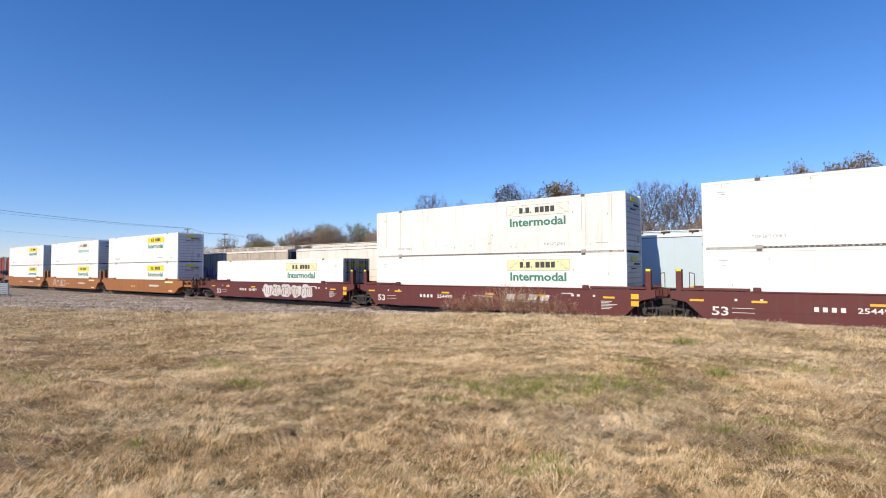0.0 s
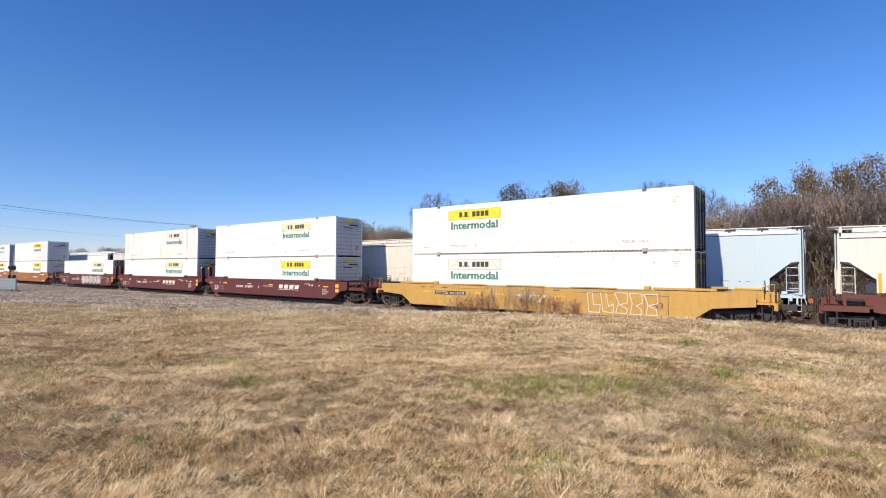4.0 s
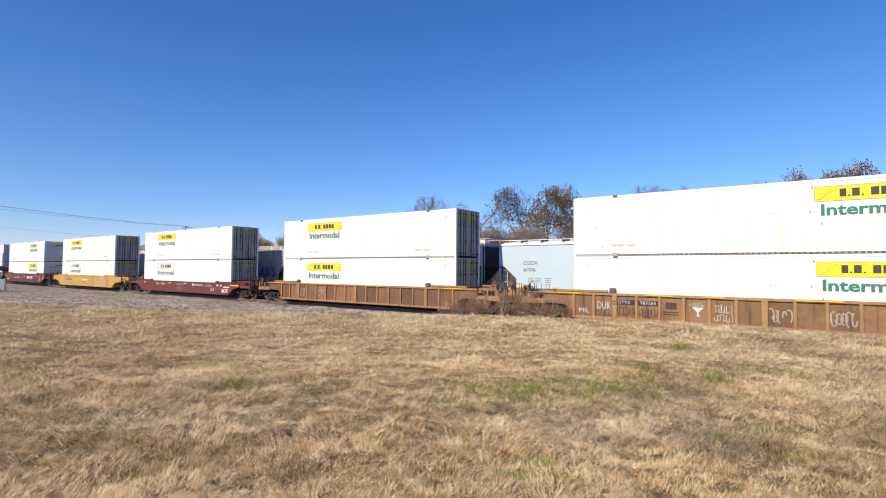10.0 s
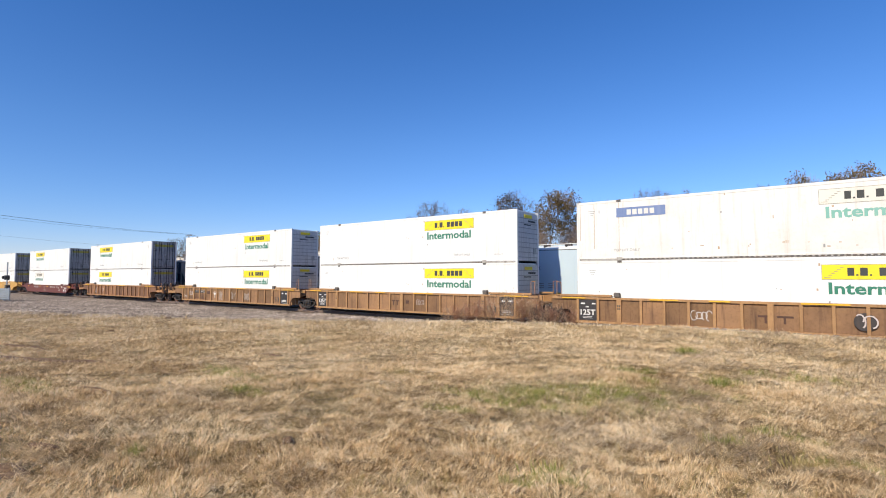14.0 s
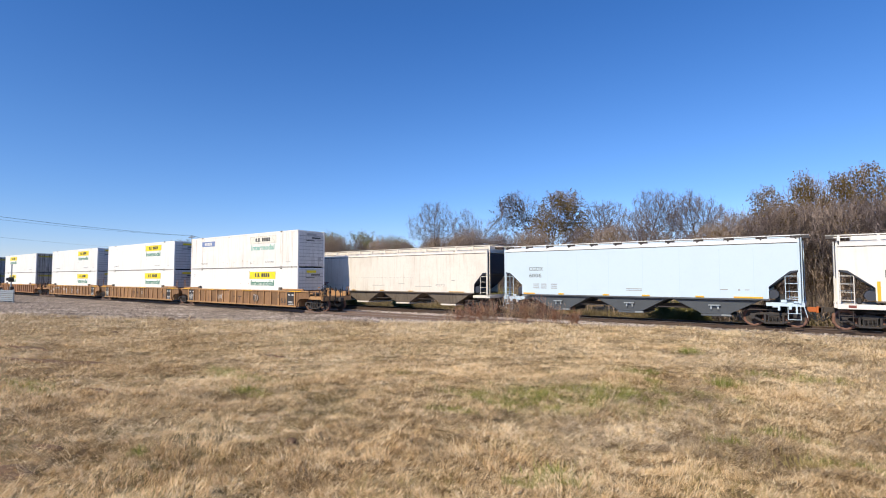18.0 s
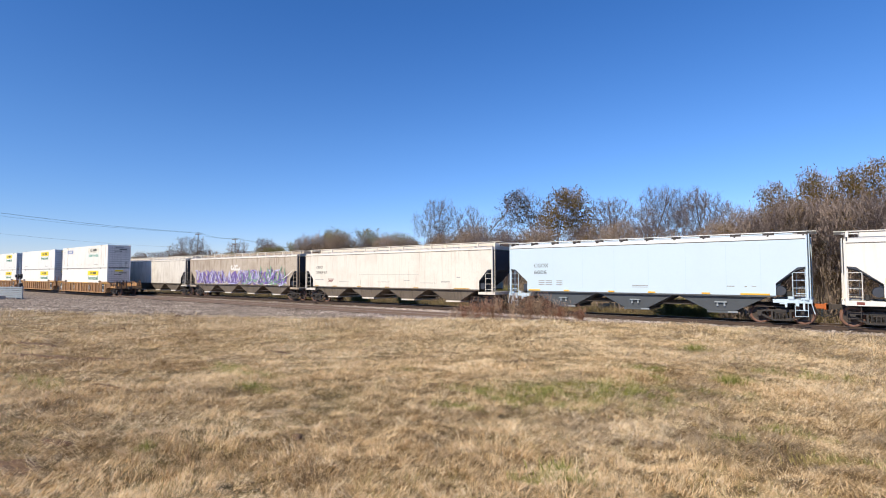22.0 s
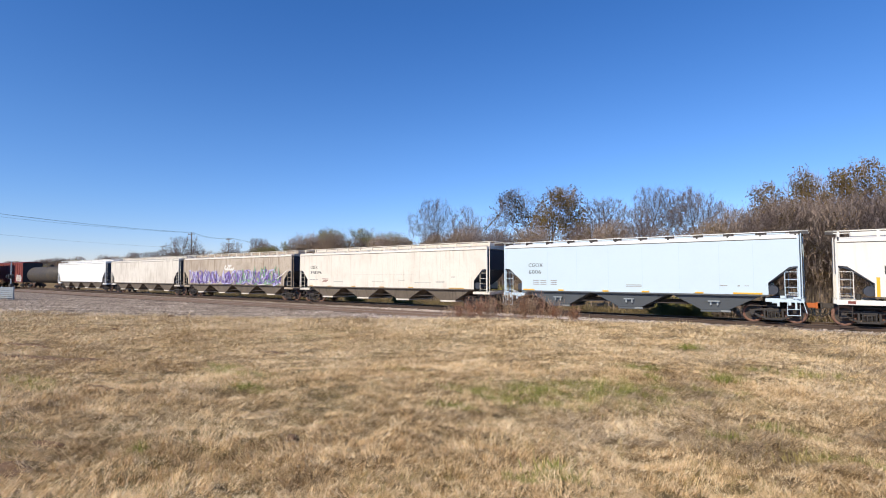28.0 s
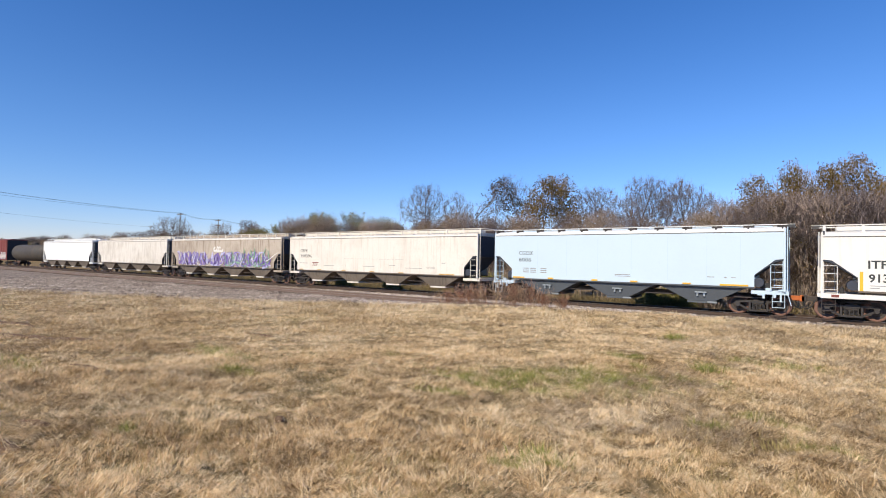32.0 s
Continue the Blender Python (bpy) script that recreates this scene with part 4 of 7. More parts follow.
        bars("data_panel", [(7.0, 8.0, 0.42, 0.45), (7.0, 8.0, 0.7, 0.73), (7.0, 7.03, 0.45, 0.7), (7.97, 8.0, 0.45, 0.7), (7.1, 7.4, 0.5, 0.65), (7.55, 7.9, 0.52, 0.62), (6.2, 6.5, 0.95, 1.1), (6.8, 7.0, 0.95, 1.1), (7.3, 8.2, 0.85, 0.95)], M["white_ink"], car, y)
        for x in (-7.6, -2.4, 0.5, 8.3):
            part("yellow_reflector", boxes((x, x + (0.55 if x < 8 else 1.3), y - 0.006, y + 0.004, 1.02, 1.12)), M["amber"], car)
    elif style == "ochre":
        part("number_panel", boxes((-6.1, -3.9, y - 0.005, y + 0.003, 0.9, 1.12)), M["black_panel"], car)
        sign("car_number", "DTTX 652650", 0.15, M["white_ink"], car, (-6.0, y - 0.006, 0.94), width=2.0)
        bars("data_stencil", [(-2.7 + k * 2.1, -2.35 + k * 2.1, 1.34, 1.38) for k in range(3)] + [(-7.2, -6.9, 1.3, 1.34), (-6.5, -6.2, 1.3, 1.34), (-5.6, -5.2, 1.3, 1.34)], M["ink"], car, y)
        sign("stencil_number", "53", 0.28, M["ink"], car, (6.4, y, 0.65), width=0.4)
        bars("door_frame", [(6.0, 6.02, 0.4, 1.25), (7.0, 7.02, 0.4, 1.25), (6.02, 7.0, 1.23, 1.25)], M["ink"], car, y)
        for a, b, z0, z1, mm in ((-0.6, 0.75, 1.0, 1.09, "white_ink"), (-0.42, -0.2, 0.86, 1.0, "white_ink"), (0.12, 0.34, 0.86, 1.0, "white_ink"), (-0.42, -0.2, 0.7, 0.85, "dark_rust"), (0.12, 0.34, 0.7, 0.85, "dark_rust")):
            part("logo_block", boxes((a, b, y - 0.006, y + 0.002, z0, z1)), M[mm], car, "worn block of a car owner's logo")
        part("logo_block", slab([(0.6, 0.7), (0.8, 0.7), (1.2, 1.1), (1.0, 1.1)], y - 0.008), M["white_ink"], car, "worn block of a car owner's logo")
        for x in (-3.6, -0.1, 3.6):      # raised guide plates on the top edge
            bm = bmesh.new()
            prism(bm, [(x - 0.9, 1.3), (x + 0.9, 1.3), (x + 1.15, 1.42), (x + 1.15, 1.56), (x - 1.15, 1.56), (x - 1.15, 1.42)], -1.53, -1.49)
            part("guide_plate", bm, col, car, soft=0.008)
        for x in (-7.0, -3.4, -1.9, 1.6):
            part("yellow_reflector", boxes((x, x + 0.55, y - 0.006, y + 0.004, 1.0, 1.09)), M["amber"], car)
        outlined("chalk_tag", car, 3.3, 6.6, 0.36, 1.32, y - 0.006, M["white_ink"], 5, 12, "thin pale outlined tag", 0.035)
    elif style == "tan":
        bars("reporting_mark", [(2.6 + k * 0.24, 2.78 + k * 0.24, 0.82, 1.0) for k in range(9)], M["white_ink"], car, y)
        bars("data_stencil", [(6.0, 7.6, 1.22, 1.38), (-1.5, -1.2, 0.75, 0.85), (-0.9, -0.6, 0.75, 0.85), (6.8, 7.6, 0.4, 0.5)], M["pale"], car, y)
        if extra:
            scrawl("pale_tag", car, -6.4, -1.5, 0.45, 1.35, y - 0.006, M["tag_white"], 9, 31, "pale sprayed tag", 0.1)
    elif style == "rust":
        for x, w in ((-8.8, 1.2), (-4.6, 1.2), (-2.2, 0.8), (1.0, 1.5), (7.4, 1.4)):
            part("yellow_strip", boxes((x, x + w, -1.536, -1.526, 1.42, 1.475)), M["amber"], car, "worn yellow strip on the top chord")
        yp = -1.447
        if extra != "K":
            sign("stencil_number", "53", 0.36, M["ink"], car, (6.22, y - 0.004, 0.52), width=0.62)
            part("black_panel", boxes((7.06, 7.94, yp - 0.02, yp + 0.01, 0.38, 1.36)), M["black_panel"], car, "black stencil panel with white writing")
            bars("panel_writing", [(7.2, 7.4, 1.12, 1.2), (7.6, 7.85, 1.12, 1.2), (7.2, 7.75, 0.62, 0.66), (7.2, 7.75, 0.54, 0.58), (7.15, 7.85, 0.43, 0.45)], M["white_ink"], car, yp - 0.02)
            if extra == "L":
                sign("tag_word", "MIL", 0.24, M["tag_white"], car, (-7.74, yp - 0.006, 0.52), width=0.52)
                sign("tag_word", "DUK", 0.36, M["tag_white"], car, (-6.82, yp - 0.006, 0.74), width=0.64)
        if extra not in ("K", "L"):
            part("black_panel", boxes((-7.94, -7.06, yp - 0.02, yp + 0.01, 0.38, 1.36)), M["black_panel"], car, "black stencil panel with white writing")
            sign("panel_word", "125T", 0.26, M["white_ink"], car, (-7.87, yp - 0.024, 0.64), width=0.74, bold=0.008)
            bars("panel_writing", [(-7.85, -7.65, 1.15, 1.22), (-7.3, -7.12, 1.15, 1.22), (-7.75, -7.3, 0.55, 0.57), (-7.75, -7.3, 0.48, 0.5), (-7.6, -7.45, 1.0, 1.06)], M["white_ink"], car, yp - 0.02)
        if extra == "K":
            scrawl("chalk_tag", car, -5.9, -5.1, 0.5, 1.15, yp - 0.004, M["tag_white"], 4, 21, "thin pale scrawl", 0.018)
            scrawl("chalk_tag", car, -3.85, -3.2, 0.5, 1.1, yp - 0.004, M["tag_white"], 3, 26, "thin pale scrawl", 0.018)
        if extra == "L":
            scrawl("dark_tag", car, -6.9, -6.1, 0.42, 0.68, yp - 0.004, M["ink"], 4, 22, "dark scrawled tag", 0.03)
            for k, (word, x) in enumerate((("UTTX", -5.88), ("787265", -4.9))):
                part("number_panel", boxes((x - 0.04, x + 0.84, yp - 0.012, yp + 0.01, 0.98, 1.2)), M["black_panel"], car, "black number panel")
                sign("car_number", word, 0.15, M["tag_white"], car, (x + 0.06, yp - 0.016, 1.02), width=0.55 if k == 0 else 0.7)
                scrawl("dark_tag", car, x, x + 0.8, 0.42, 0.92, yp - 0.004, M["dark_rust"], 9, 122 + k, "dark scrawled tag", 0.028)
            part("faded_plate", boxes((-3.75, -3.3, yp - 0.004, yp + 0.006, 0.88, 1.16)), M["dark_rust"], car, "dark patch of painted-out writing")
            bars("data_stencil", [(-3.85, -3.2, 0.72, 0.75), (-3.85, -3.2, 0.62, 0.65)], M["dark_rust"], car, yp)
            part("funnel_tag", slab([(-2.52, 0.62), (-2.36, 0.62), (-2.36, 0.645), (-2.41, 0.66), (-2.41, 0.8), (-2.2, 1.0), (-2.68, 1.0), (-2.47, 0.8), (-2.47, 0.66), (-2.52, 0.645)], yp - 0.006), M["white_ink"], car, "white stencilled glass shape")
            scrawl("chalk_tag", car, -2.75, -2.2, 1.02, 1.18, yp - 0.004, M["tag_white"], 5, 140, "thin pale scrawl", 0.018)
            scrawl("chalk_tag", car, -1.85, -1.15, 0.78, 1.2, yp - 0.004, M["tag_white"], 7, 141, "thin pale scrawl", 0.022)
            scrawl("chalk_tag", car, -1.8, -1.15, 0.42, 0.78, yp - 0.004, M["tag_white"], 6, 142, "thin pale scrawl", 0.022)
            for k, cx in enumerate((0.5, 2.5)):
                scrawl("grey_tag", car, cx - 0.38, cx + 0.38, 0.5, 1.1, yp - 0.004, M["ghost_tag"], 5, 23 + k, "dirty grey bubble tag", 0.06)
        if extra in ("L", "M", "N"):
            for x in (-6.0, 6.0):
                bars("rib_stencil", [(x - 0.07, x - 0.01, 1.08, 1.15), (x + 0.01, x + 0.07, 1.08, 1.15), (x - 0.07, x - 0.01, 0.94, 1.01), (x + 0.01, x + 0.07, 0.94, 1.01)], M["ink"], car, -1.512)
        if extra == "M":
            bars("faded_logo", [(-0.85, -0.6, 0.92, 1.0), (-0.76, -0.69, 0.68, 0.92), (-0.52, -0.27, 0.92, 1.0), (-0.43, -0.36, 0.68, 0.92), (0.3, 0.55, 0.8, 1.0)], M["dark_rust"], car, yp + 0.01)
            scrawl("chalk_tag", car, 1.2, 1.75, 0.7, 1.1, yp - 0.004, M["tag_white"], 5, 151, "thin pale scrawl", 0.016)
        if extra == "N":
            scrawl("chalk_tag", car, -2.9, -2.1, 0.6, 1.05, yp - 0.004, M["tag_white"], 4, 24, "thin pale scrawl")
            scrawl("round_tag", car, 2.6, 3.2, 0.56, 1.12, yp - 0.075, M["tag_white"], 2, 25, "round black and white face tag", 0.05)
            bars("faded_logo", [(0.2, 0.75, 0.86, 0.94), (0.42, 0.5, 0.62, 0.86), (-0.45, 0.1, 0.86, 0.94), (-0.22, -0.14, 0.62, 0.86)], M["dark_rust"], car, -1.43)
            part("round_tag_fill", finish_disc(2.9, 0.84, 0.33, -1.5), M["black_panel"], car)
    return car


def finish_disc(x, z, r, y, n=16):
    bm = bmesh.new()
    rod(bm, (x, y + 0.06, z), (x, y - 0.004, z), r, n)
    return bm

# ---------------------------------------------------------------- covered hoppers on the siding
def hopper(label, x0, x1, paint_m, under_m, bays, rails=True, seams=(), cut=1.29, eave=4.14, side_bot=1.36, half=1.6, rib_m=None, round_side=False, roof_m=None):
    """A covered hopper from x0 to x1 on the siding; builds in its own space round its middle."""
    L = (x1 - x0) / 2
    car = empty("hopper_car", label, "freight car", "hopper cars on the siding")
    car.location = ((x0 + x1) / 2, TRACK_B, B_LIFT)
    out = [(-L + cut, side_bot), (L - cut, side_bot), (L - cut, 1.98), (L - 0.42, 2.74), (L - 0.04, 2.78), (L - 0.04, eave), (-L + 0.04, eave), (-L + 0.04, 2.78), (-L + 0.42, 2.74), (-L + cut, 1.98)]
    for s in (-1, 1):      # side sheets
        bm = bmesh.new()
        prism(bm, out, min(s * half, s * (half - 0.03)), max(s * half, s * (half - 0.03)))
        if round_side:
            for v in bm.verts:
                k = (v.co.z - side_bot) / (eave - side_bot)
                v.co.y -= s * 0.10 * (2 * k - 1) ** 2
        side = part("side_sheet", bm, paint_m, car)
        for x in seams:
            part("weld_seam", boxes((x - 0.012, x + 0.012, min(s * (half - 0.002), s * (half + 0.005)), max(s * (half - 0.002), s * (half + 0.012)), side_bot + 0.25, eave - 0.25)), M["iceseam"] if seams else paint_m, side)
        part("eave_strip", boxes((-L + 0.03, L - 0.03, min(s * (half - 0.06), s * (half + 0.015)), max(s * (half - 0.06), s * (half + 0.015)), eave - 0.03, eave + 0.03)), rib_m or paint_m, side, soft=0.006)
        # thin dark strip that draws the shadow line of the eave
        part("eave_seam", boxes((-L + 0.05, L - 0.05, min(s * (half - 0.05), s * (half + 0.004)), max(s * (half - 0.05), s * (half + 0.004)), eave - 0.065, eave - 0.035)), M["grime"], side, "dark line drawn as the shadow under the eave")
        part("bottom_strip", boxes((-L + cut, L - cut, min(s * (half - 0.08), s * (half + 0.02)), max(s * (half - 0.08), s * (half + 0.02)), side_bot - 0.05, side_bot + 0.03)), under_m, side, soft=0.006)
    # sloping end sheets and the wall between them, coloured dark navy for their shade
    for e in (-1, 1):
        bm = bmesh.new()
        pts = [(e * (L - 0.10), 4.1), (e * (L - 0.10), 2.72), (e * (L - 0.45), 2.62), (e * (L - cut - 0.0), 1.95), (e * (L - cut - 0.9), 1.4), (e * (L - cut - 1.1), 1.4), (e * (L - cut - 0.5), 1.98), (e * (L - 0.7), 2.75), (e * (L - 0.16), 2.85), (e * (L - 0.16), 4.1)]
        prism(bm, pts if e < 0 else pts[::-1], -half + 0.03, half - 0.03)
        part("end_sheet", bm, M["end_shade"], car, "end sheet coloured dark for its shade")
        xa, xb = sorted((e * (L - cut - 0.15), e * (L + 0.12)))
        part("end_sill", boxes((xa, xb, -1.5, 1.5, 1.04, 1.22)), paint_m, car, soft=0.012)
        part("centre_sill", boxes((min(xa, xb), max(xa, xb), -0.25, 0.25, 0.72, 1.06)), M["grime"], car)
        for s in (-1, 1):
            part("end_post", boxes((e * (L - 0.05) - 0.045, e * (L - 0.05) + 0.045, min(s * (half - 0.1), s * (half + 0.01)), max(s * (half - 0.1), s * (half + 0.01)), 1.2, eave + 0.12)), paint_m, car, soft=0.008)
            ladder("ladder", car, e * (L - 0.62), e * (L - 0.12), s * (half - 0.06), 1.22, 2.68, 4, paint_m, 0.015)
            ladder("end_ladder", car, e * (L + 0.05), e * (L + 0.06), s * (half - 0.2), 1.2, eave + 0.2, 8, paint_m, 0.015)
            bm = bmesh.new()
            for xx in (L - 0.55, L - 0.05):
                rod(bm, (e * xx, s * 1.5, 1.06), (e * xx, s * 1.52, 0.42), 0.015, 5)
            for zz in (0.43, 0.72):
                box(bm, min(e * (L - 0.55), e * (L - 0.05)), max(e * (L - 0.55), e * (L - 0.05)), s * 1.51 - 0.03, s * 1.51 + 0.03, zz - 0.012, zz + 0.012)
            part("sill_step", bm, paint_m if "ice" in label else M["grime"], car)
        part("brake_reservoir", boxes((e * (L - 0.85) - 0.25, e * (L - 0.85) + 0.25, -0.9, -0.5, 1.3, 1.6)) if e > 0 else boxes((e * (L - 0.8) - 0.1, e * (L - 0.8) + 0.1, -1.1, -0.8, 1.22, 1.5)), M["black"], car, soft=0.05)
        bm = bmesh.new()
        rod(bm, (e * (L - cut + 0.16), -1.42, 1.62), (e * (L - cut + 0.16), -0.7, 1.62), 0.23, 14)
        # the cylinder takes the same shade-dark colour as the end sheet
        part("air_reservoir", bm, M["end_shade"], car, "dark brake cylinder in the end opening")
        truck(car, e * (L - 1.15), turning=False)
        coupler(car, e * (L + 0.1), e * 0.6, M["orange"] if "ice" in label and e > 0 else None)
    # roof with hatch and running boards
    bm = bmesh.new()
    prof = [(-half + 0.01, eave), (-half + 0.06, eave + 0.1), (-1.15, eave + 0.2), (-0.6, eave + 0.25), (0.6, eave + 0.25), (1.15, eave + 0.2), (half - 0.06, eave + 0.1), (half - 0.01, eave)]
    loft(bm, [[(x, y, z) for y, z in prof] for x in (-L + 0.04, L - 0.04)])
    roof = part("roof", bm, roof_m or paint_m, car)
    part("hatch_trough", boxes((-L + 0.6, L - 0.6, -0.4, 0.4, eave + 0.24, eave + (0.32 if not rails else 0.49))), paint_m, roof, soft=0.03)
    zt = eave + (0.32 if not rails else 0.50)
    paint_m = roof_m or paint_m
    for s in (-1, 1):
        part("running_board", boxes((-L - 0.34, L + 0.34, min(s * 0.72, s * 1.12), max(s * 0.72, s * 1.12), zt, zt + 0.035)), paint_m, roof)
        n = int(2 * L / 1.35)
        for k in range(n + 1):
            x = -L + 0.15 + (2 * L - 0.3) * k / n
            bm = bmesh.new()
            # without rails, brackets are widened and darkened into shadow dashes under the board
            hw = 0.05 if rails else 0.24
            box(bm, x - hw, x + hw, min(s * 1.02, s * 1.1), max(s * 1.02, s * 1.1), eave + 0.17, zt)
            box(bm, x - 0.03, x + 0.03, min(s * 1.1, s * (half - 0.1)), max(s * 1.1, s * (half - 0.1)), eave + 0.1, eave + 0.2)
            part("board_bracket", bm, paint_m if rails else M["frame_grey"], roof)
    for e in (-1, 1):
        part("end_board", boxes((min(e * (L + 0.02), e * (L + 0.32)), max(e * (L + 0.02), e * (L + 0.32)), -1.12, 1.12, zt - 0.006, zt + 0.02)), paint_m, roof)
    # discharge bays
    span = 2 * (L - cut - 0.25)
    w = span / bays
    for k in range(bays):
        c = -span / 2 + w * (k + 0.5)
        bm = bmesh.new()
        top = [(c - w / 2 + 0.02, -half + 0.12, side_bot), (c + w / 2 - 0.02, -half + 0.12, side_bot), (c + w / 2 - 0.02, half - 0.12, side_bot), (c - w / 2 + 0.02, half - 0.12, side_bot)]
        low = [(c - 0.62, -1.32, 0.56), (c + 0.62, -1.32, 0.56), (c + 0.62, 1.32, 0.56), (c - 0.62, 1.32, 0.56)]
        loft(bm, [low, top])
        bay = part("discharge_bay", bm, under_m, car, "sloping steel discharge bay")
        part("gate", boxes((c - 0.66, c + 0.66, -1.35, 1.35, 0.44, 0.55)), M["cream"] if under_m is not M["slate"] else under_m, bay, soft=0.01)
        if under_m is M["slate"]:
            bm = boxes((c - 0.28, c + 0.28, -1.52, -1.38, 0.98, 1.04), (c - 0.2, c - 0.12, -1.46, -1.36, 0.8, 0.98), (c + 0.12, c + 0.2, -1.46, -1.36, 0.8, 0.98))
            part("vibrator_bracket", bm, M["galv"], bay)
        bm = bmesh.new()
        rod(bm, (c + 0.3, -1.4, 0.5), (c + 0.75, -1.4, 0.5), 0.05, 6)
        part("gate_capstan", bm, M["galv"] if under_m is M["slate"] else M["cream"], bay)
    part("through_sill", boxes((-L + cut, L - cut, -0.2, 0.2, 0.75, 1.0)), M["grime"], car)
    part("brake_pipe", boxes((-L + 1, L - 1, -1.2, -1.15, 0.82, 0.87)), M["grime"], car)
    return car


HOP_Y = -1.6
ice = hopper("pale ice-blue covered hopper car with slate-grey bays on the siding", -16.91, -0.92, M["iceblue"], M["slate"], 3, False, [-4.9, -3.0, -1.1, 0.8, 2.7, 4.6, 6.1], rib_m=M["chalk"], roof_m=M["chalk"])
sign("car_mark", "CGOX", 0.25, M["ink"], ice, (-6.2, HOP_Y - 0.004, 2.86), width=0.98)
sign("car_number", "6006", 0.25, M["ink"], ice, (-6.2, HOP_Y - 0.004, 2.44), width=0.86)
bars("data_stencil", [(-5.9 + c, -5.5 + c, 2.0 - r * 0.12, 2.05 - r * 0.12) for r in range(3) for c in (0, 0.5, 1.2)] + [(-0.1, 0.75, 1.78, 1.82), (-0.1, 0.75, 1.7, 1.73), (4.6, 4.95, 1.8, 1.84), (5.4, 5.5, 1.78, 1.84), (5.7, 5.9, 1.8, 1.83)], M["grey_ink"], ice, HOP_Y)
for e in (-1, 1):      # pale blue fittings crowded round the end sill
    for dx, z, w, h, yy in ((0.15, 1.22, 0.3, 0.08, -1.5), (0.7, 1.22, 0.25, 0.14, -1.45), (1.05, 0.98, 0.24, 0.1, -1.4), (0.45, 0.9, 0.12, 0.3, -1.48), (0.2, 0.7, 0.08, 0.5, -1.5), (0.9, 0.84, 0.1, 0.2, -1.52)):
        part("end_bracket", boxes((e * (7.99 - dx) - w / 2, e * (7.99 - dx) + w / 2, yy - 0.08, yy + 0.05, z, z + h)), M["iceblue"], ice, soft=0.01)
    bm = bmesh.new()
    rod(bm, (e * 8.02, -1.5, 1.3), (e * 8.2, -1.45, 0.55), 0.02, 6)
    rod(bm, (e * 7.5, -1.52, 1.5), (e * 7.95, -1.52, 1.5), 0.02, 6)
    part("grab_iron", bm, M["iceblue"], ice)
for x, w in ((-6.6, 0.8), (-4.2, 0.35), (-1.45, 0.35), (0.75, 0.4), (3.45, 0.4), (5.2, 1.25)):
    part("yellow_reflector", boxes((x, x + w, HOP_Y - 0.03, HOP_Y, 1.40, 1.48)), M["amber"], ice)
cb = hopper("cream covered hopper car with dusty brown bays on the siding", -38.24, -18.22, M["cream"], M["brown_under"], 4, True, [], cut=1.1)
sign("car_mark", "CBFX", 0.27, M["ink"], cb, (-8.5, HOP_Y - 0.004, 2.92), width=0.95)
sign("car_number", "398396", 0.27, M["ink"], cb, (-8.5, HOP_Y - 0.004, 2.46), width=1.5)
bars("data_stencil", [(-8.6 + k * 0.4, -8.3 + k * 0.4, 1.95, 2.0) for k in range(3)] + [(-5.4, -4.2, 1.8, 1.83), (-0.8, 0.5, 1.82, 1.85), (3.6, 5.2, 1.78, 1.81), (5.6, 6.4, 1.9, 1.93), (5.6, 6.4, 1.82, 1.84), (7.0, 7.3, 2.2, 2.24), (-2.8, -2.79, 1.6, 2.0), (2.0, 2.6, 1.95, 1.98), (-3.0, 3.5, 2.42, 2.43)], M["grey_ink"], cb, HOP_Y)
bars("red_stencil", [(-6.9, -6.1, 2.0, 2.06), (-6.8, -6.2, 1.88, 1.94), (-6.9, -6.3, 1.78, 1.83)], M["boxred"], cb, HOP_Y)
for x in (-8.6, -6.2, -3.2, 0.0, 3.0, 6.8):
    part("yellow_reflector", boxes((x, x + (0.45 if x < 6 else 1.3), HOP_Y - 0.03, HOP_Y, 1.40, 1.46)), M["ochre"], cb)
gray = hopper("dusty grey-brown covered hopper with purple sprayed lettering on the siding", -59.67, -39.48, M["taupe"], M["brown_under"], 4, True, [], cut=1.1, rib_m=M["cream"], roof_m=M["bone"])
for k, (mm, n, w, z1) in enumerate(((M["lilac"], 40, 0.34, 3.05), (M["purple"], 44, 0.22, 3.0), (M["teal"], 30, 0.16, 3.35), (M["lilac"], 30, 0.14, 2.9), (M["purple"], 40, 0.12, 2.9), (M["white_ink"], 14, 0.06, 3.1))):
    jagged("sprayed_lettering", gray, -8.5 if mm is not M["teal"] else 1.0, 8.1, 1.42, z1, HOP_Y - 0.004 - 0.028 * k, mm, n, 40 + k, "purple, lilac and green sprayed lettering", w)
scrawl("sprayed_crown", gray, -1.2, 0.4, 2.9, 3.4, HOP_Y - 0.01, M["white_ink"], 4, 77, "white sprayed crown", 0.2)
bone = hopper("dusty bone-white covered hopper car on the siding", -80.2, -60.84, M["bone"], M["brown_under"], 4, True, [], cut=1.1, rib_m=M["cream"])
chalk = hopper("bright white covered hopper car on the siding", -101.7, -82.2, M["chalk"], M["brown_under"], 4, True, [], cut=1.1)
itf = hopper("warm white covered hopper car with a yellow reflector on the siding", 0.40, 19.2, M["cream_w"], M["brown_under"], 4, True, [], cut=1.35, eave=3.87)
sign("car_mark", "ITF", 0.36, M["ink"], itf, (-7.70, HOP_Y - 0.004, 2.40), width=0.66, bold=0.012)
sign("car_number", "913", 0.36, M["ink"], itf, (-7.68, HOP_Y - 0.004, 1.80), width=0.68, bold=0.012)
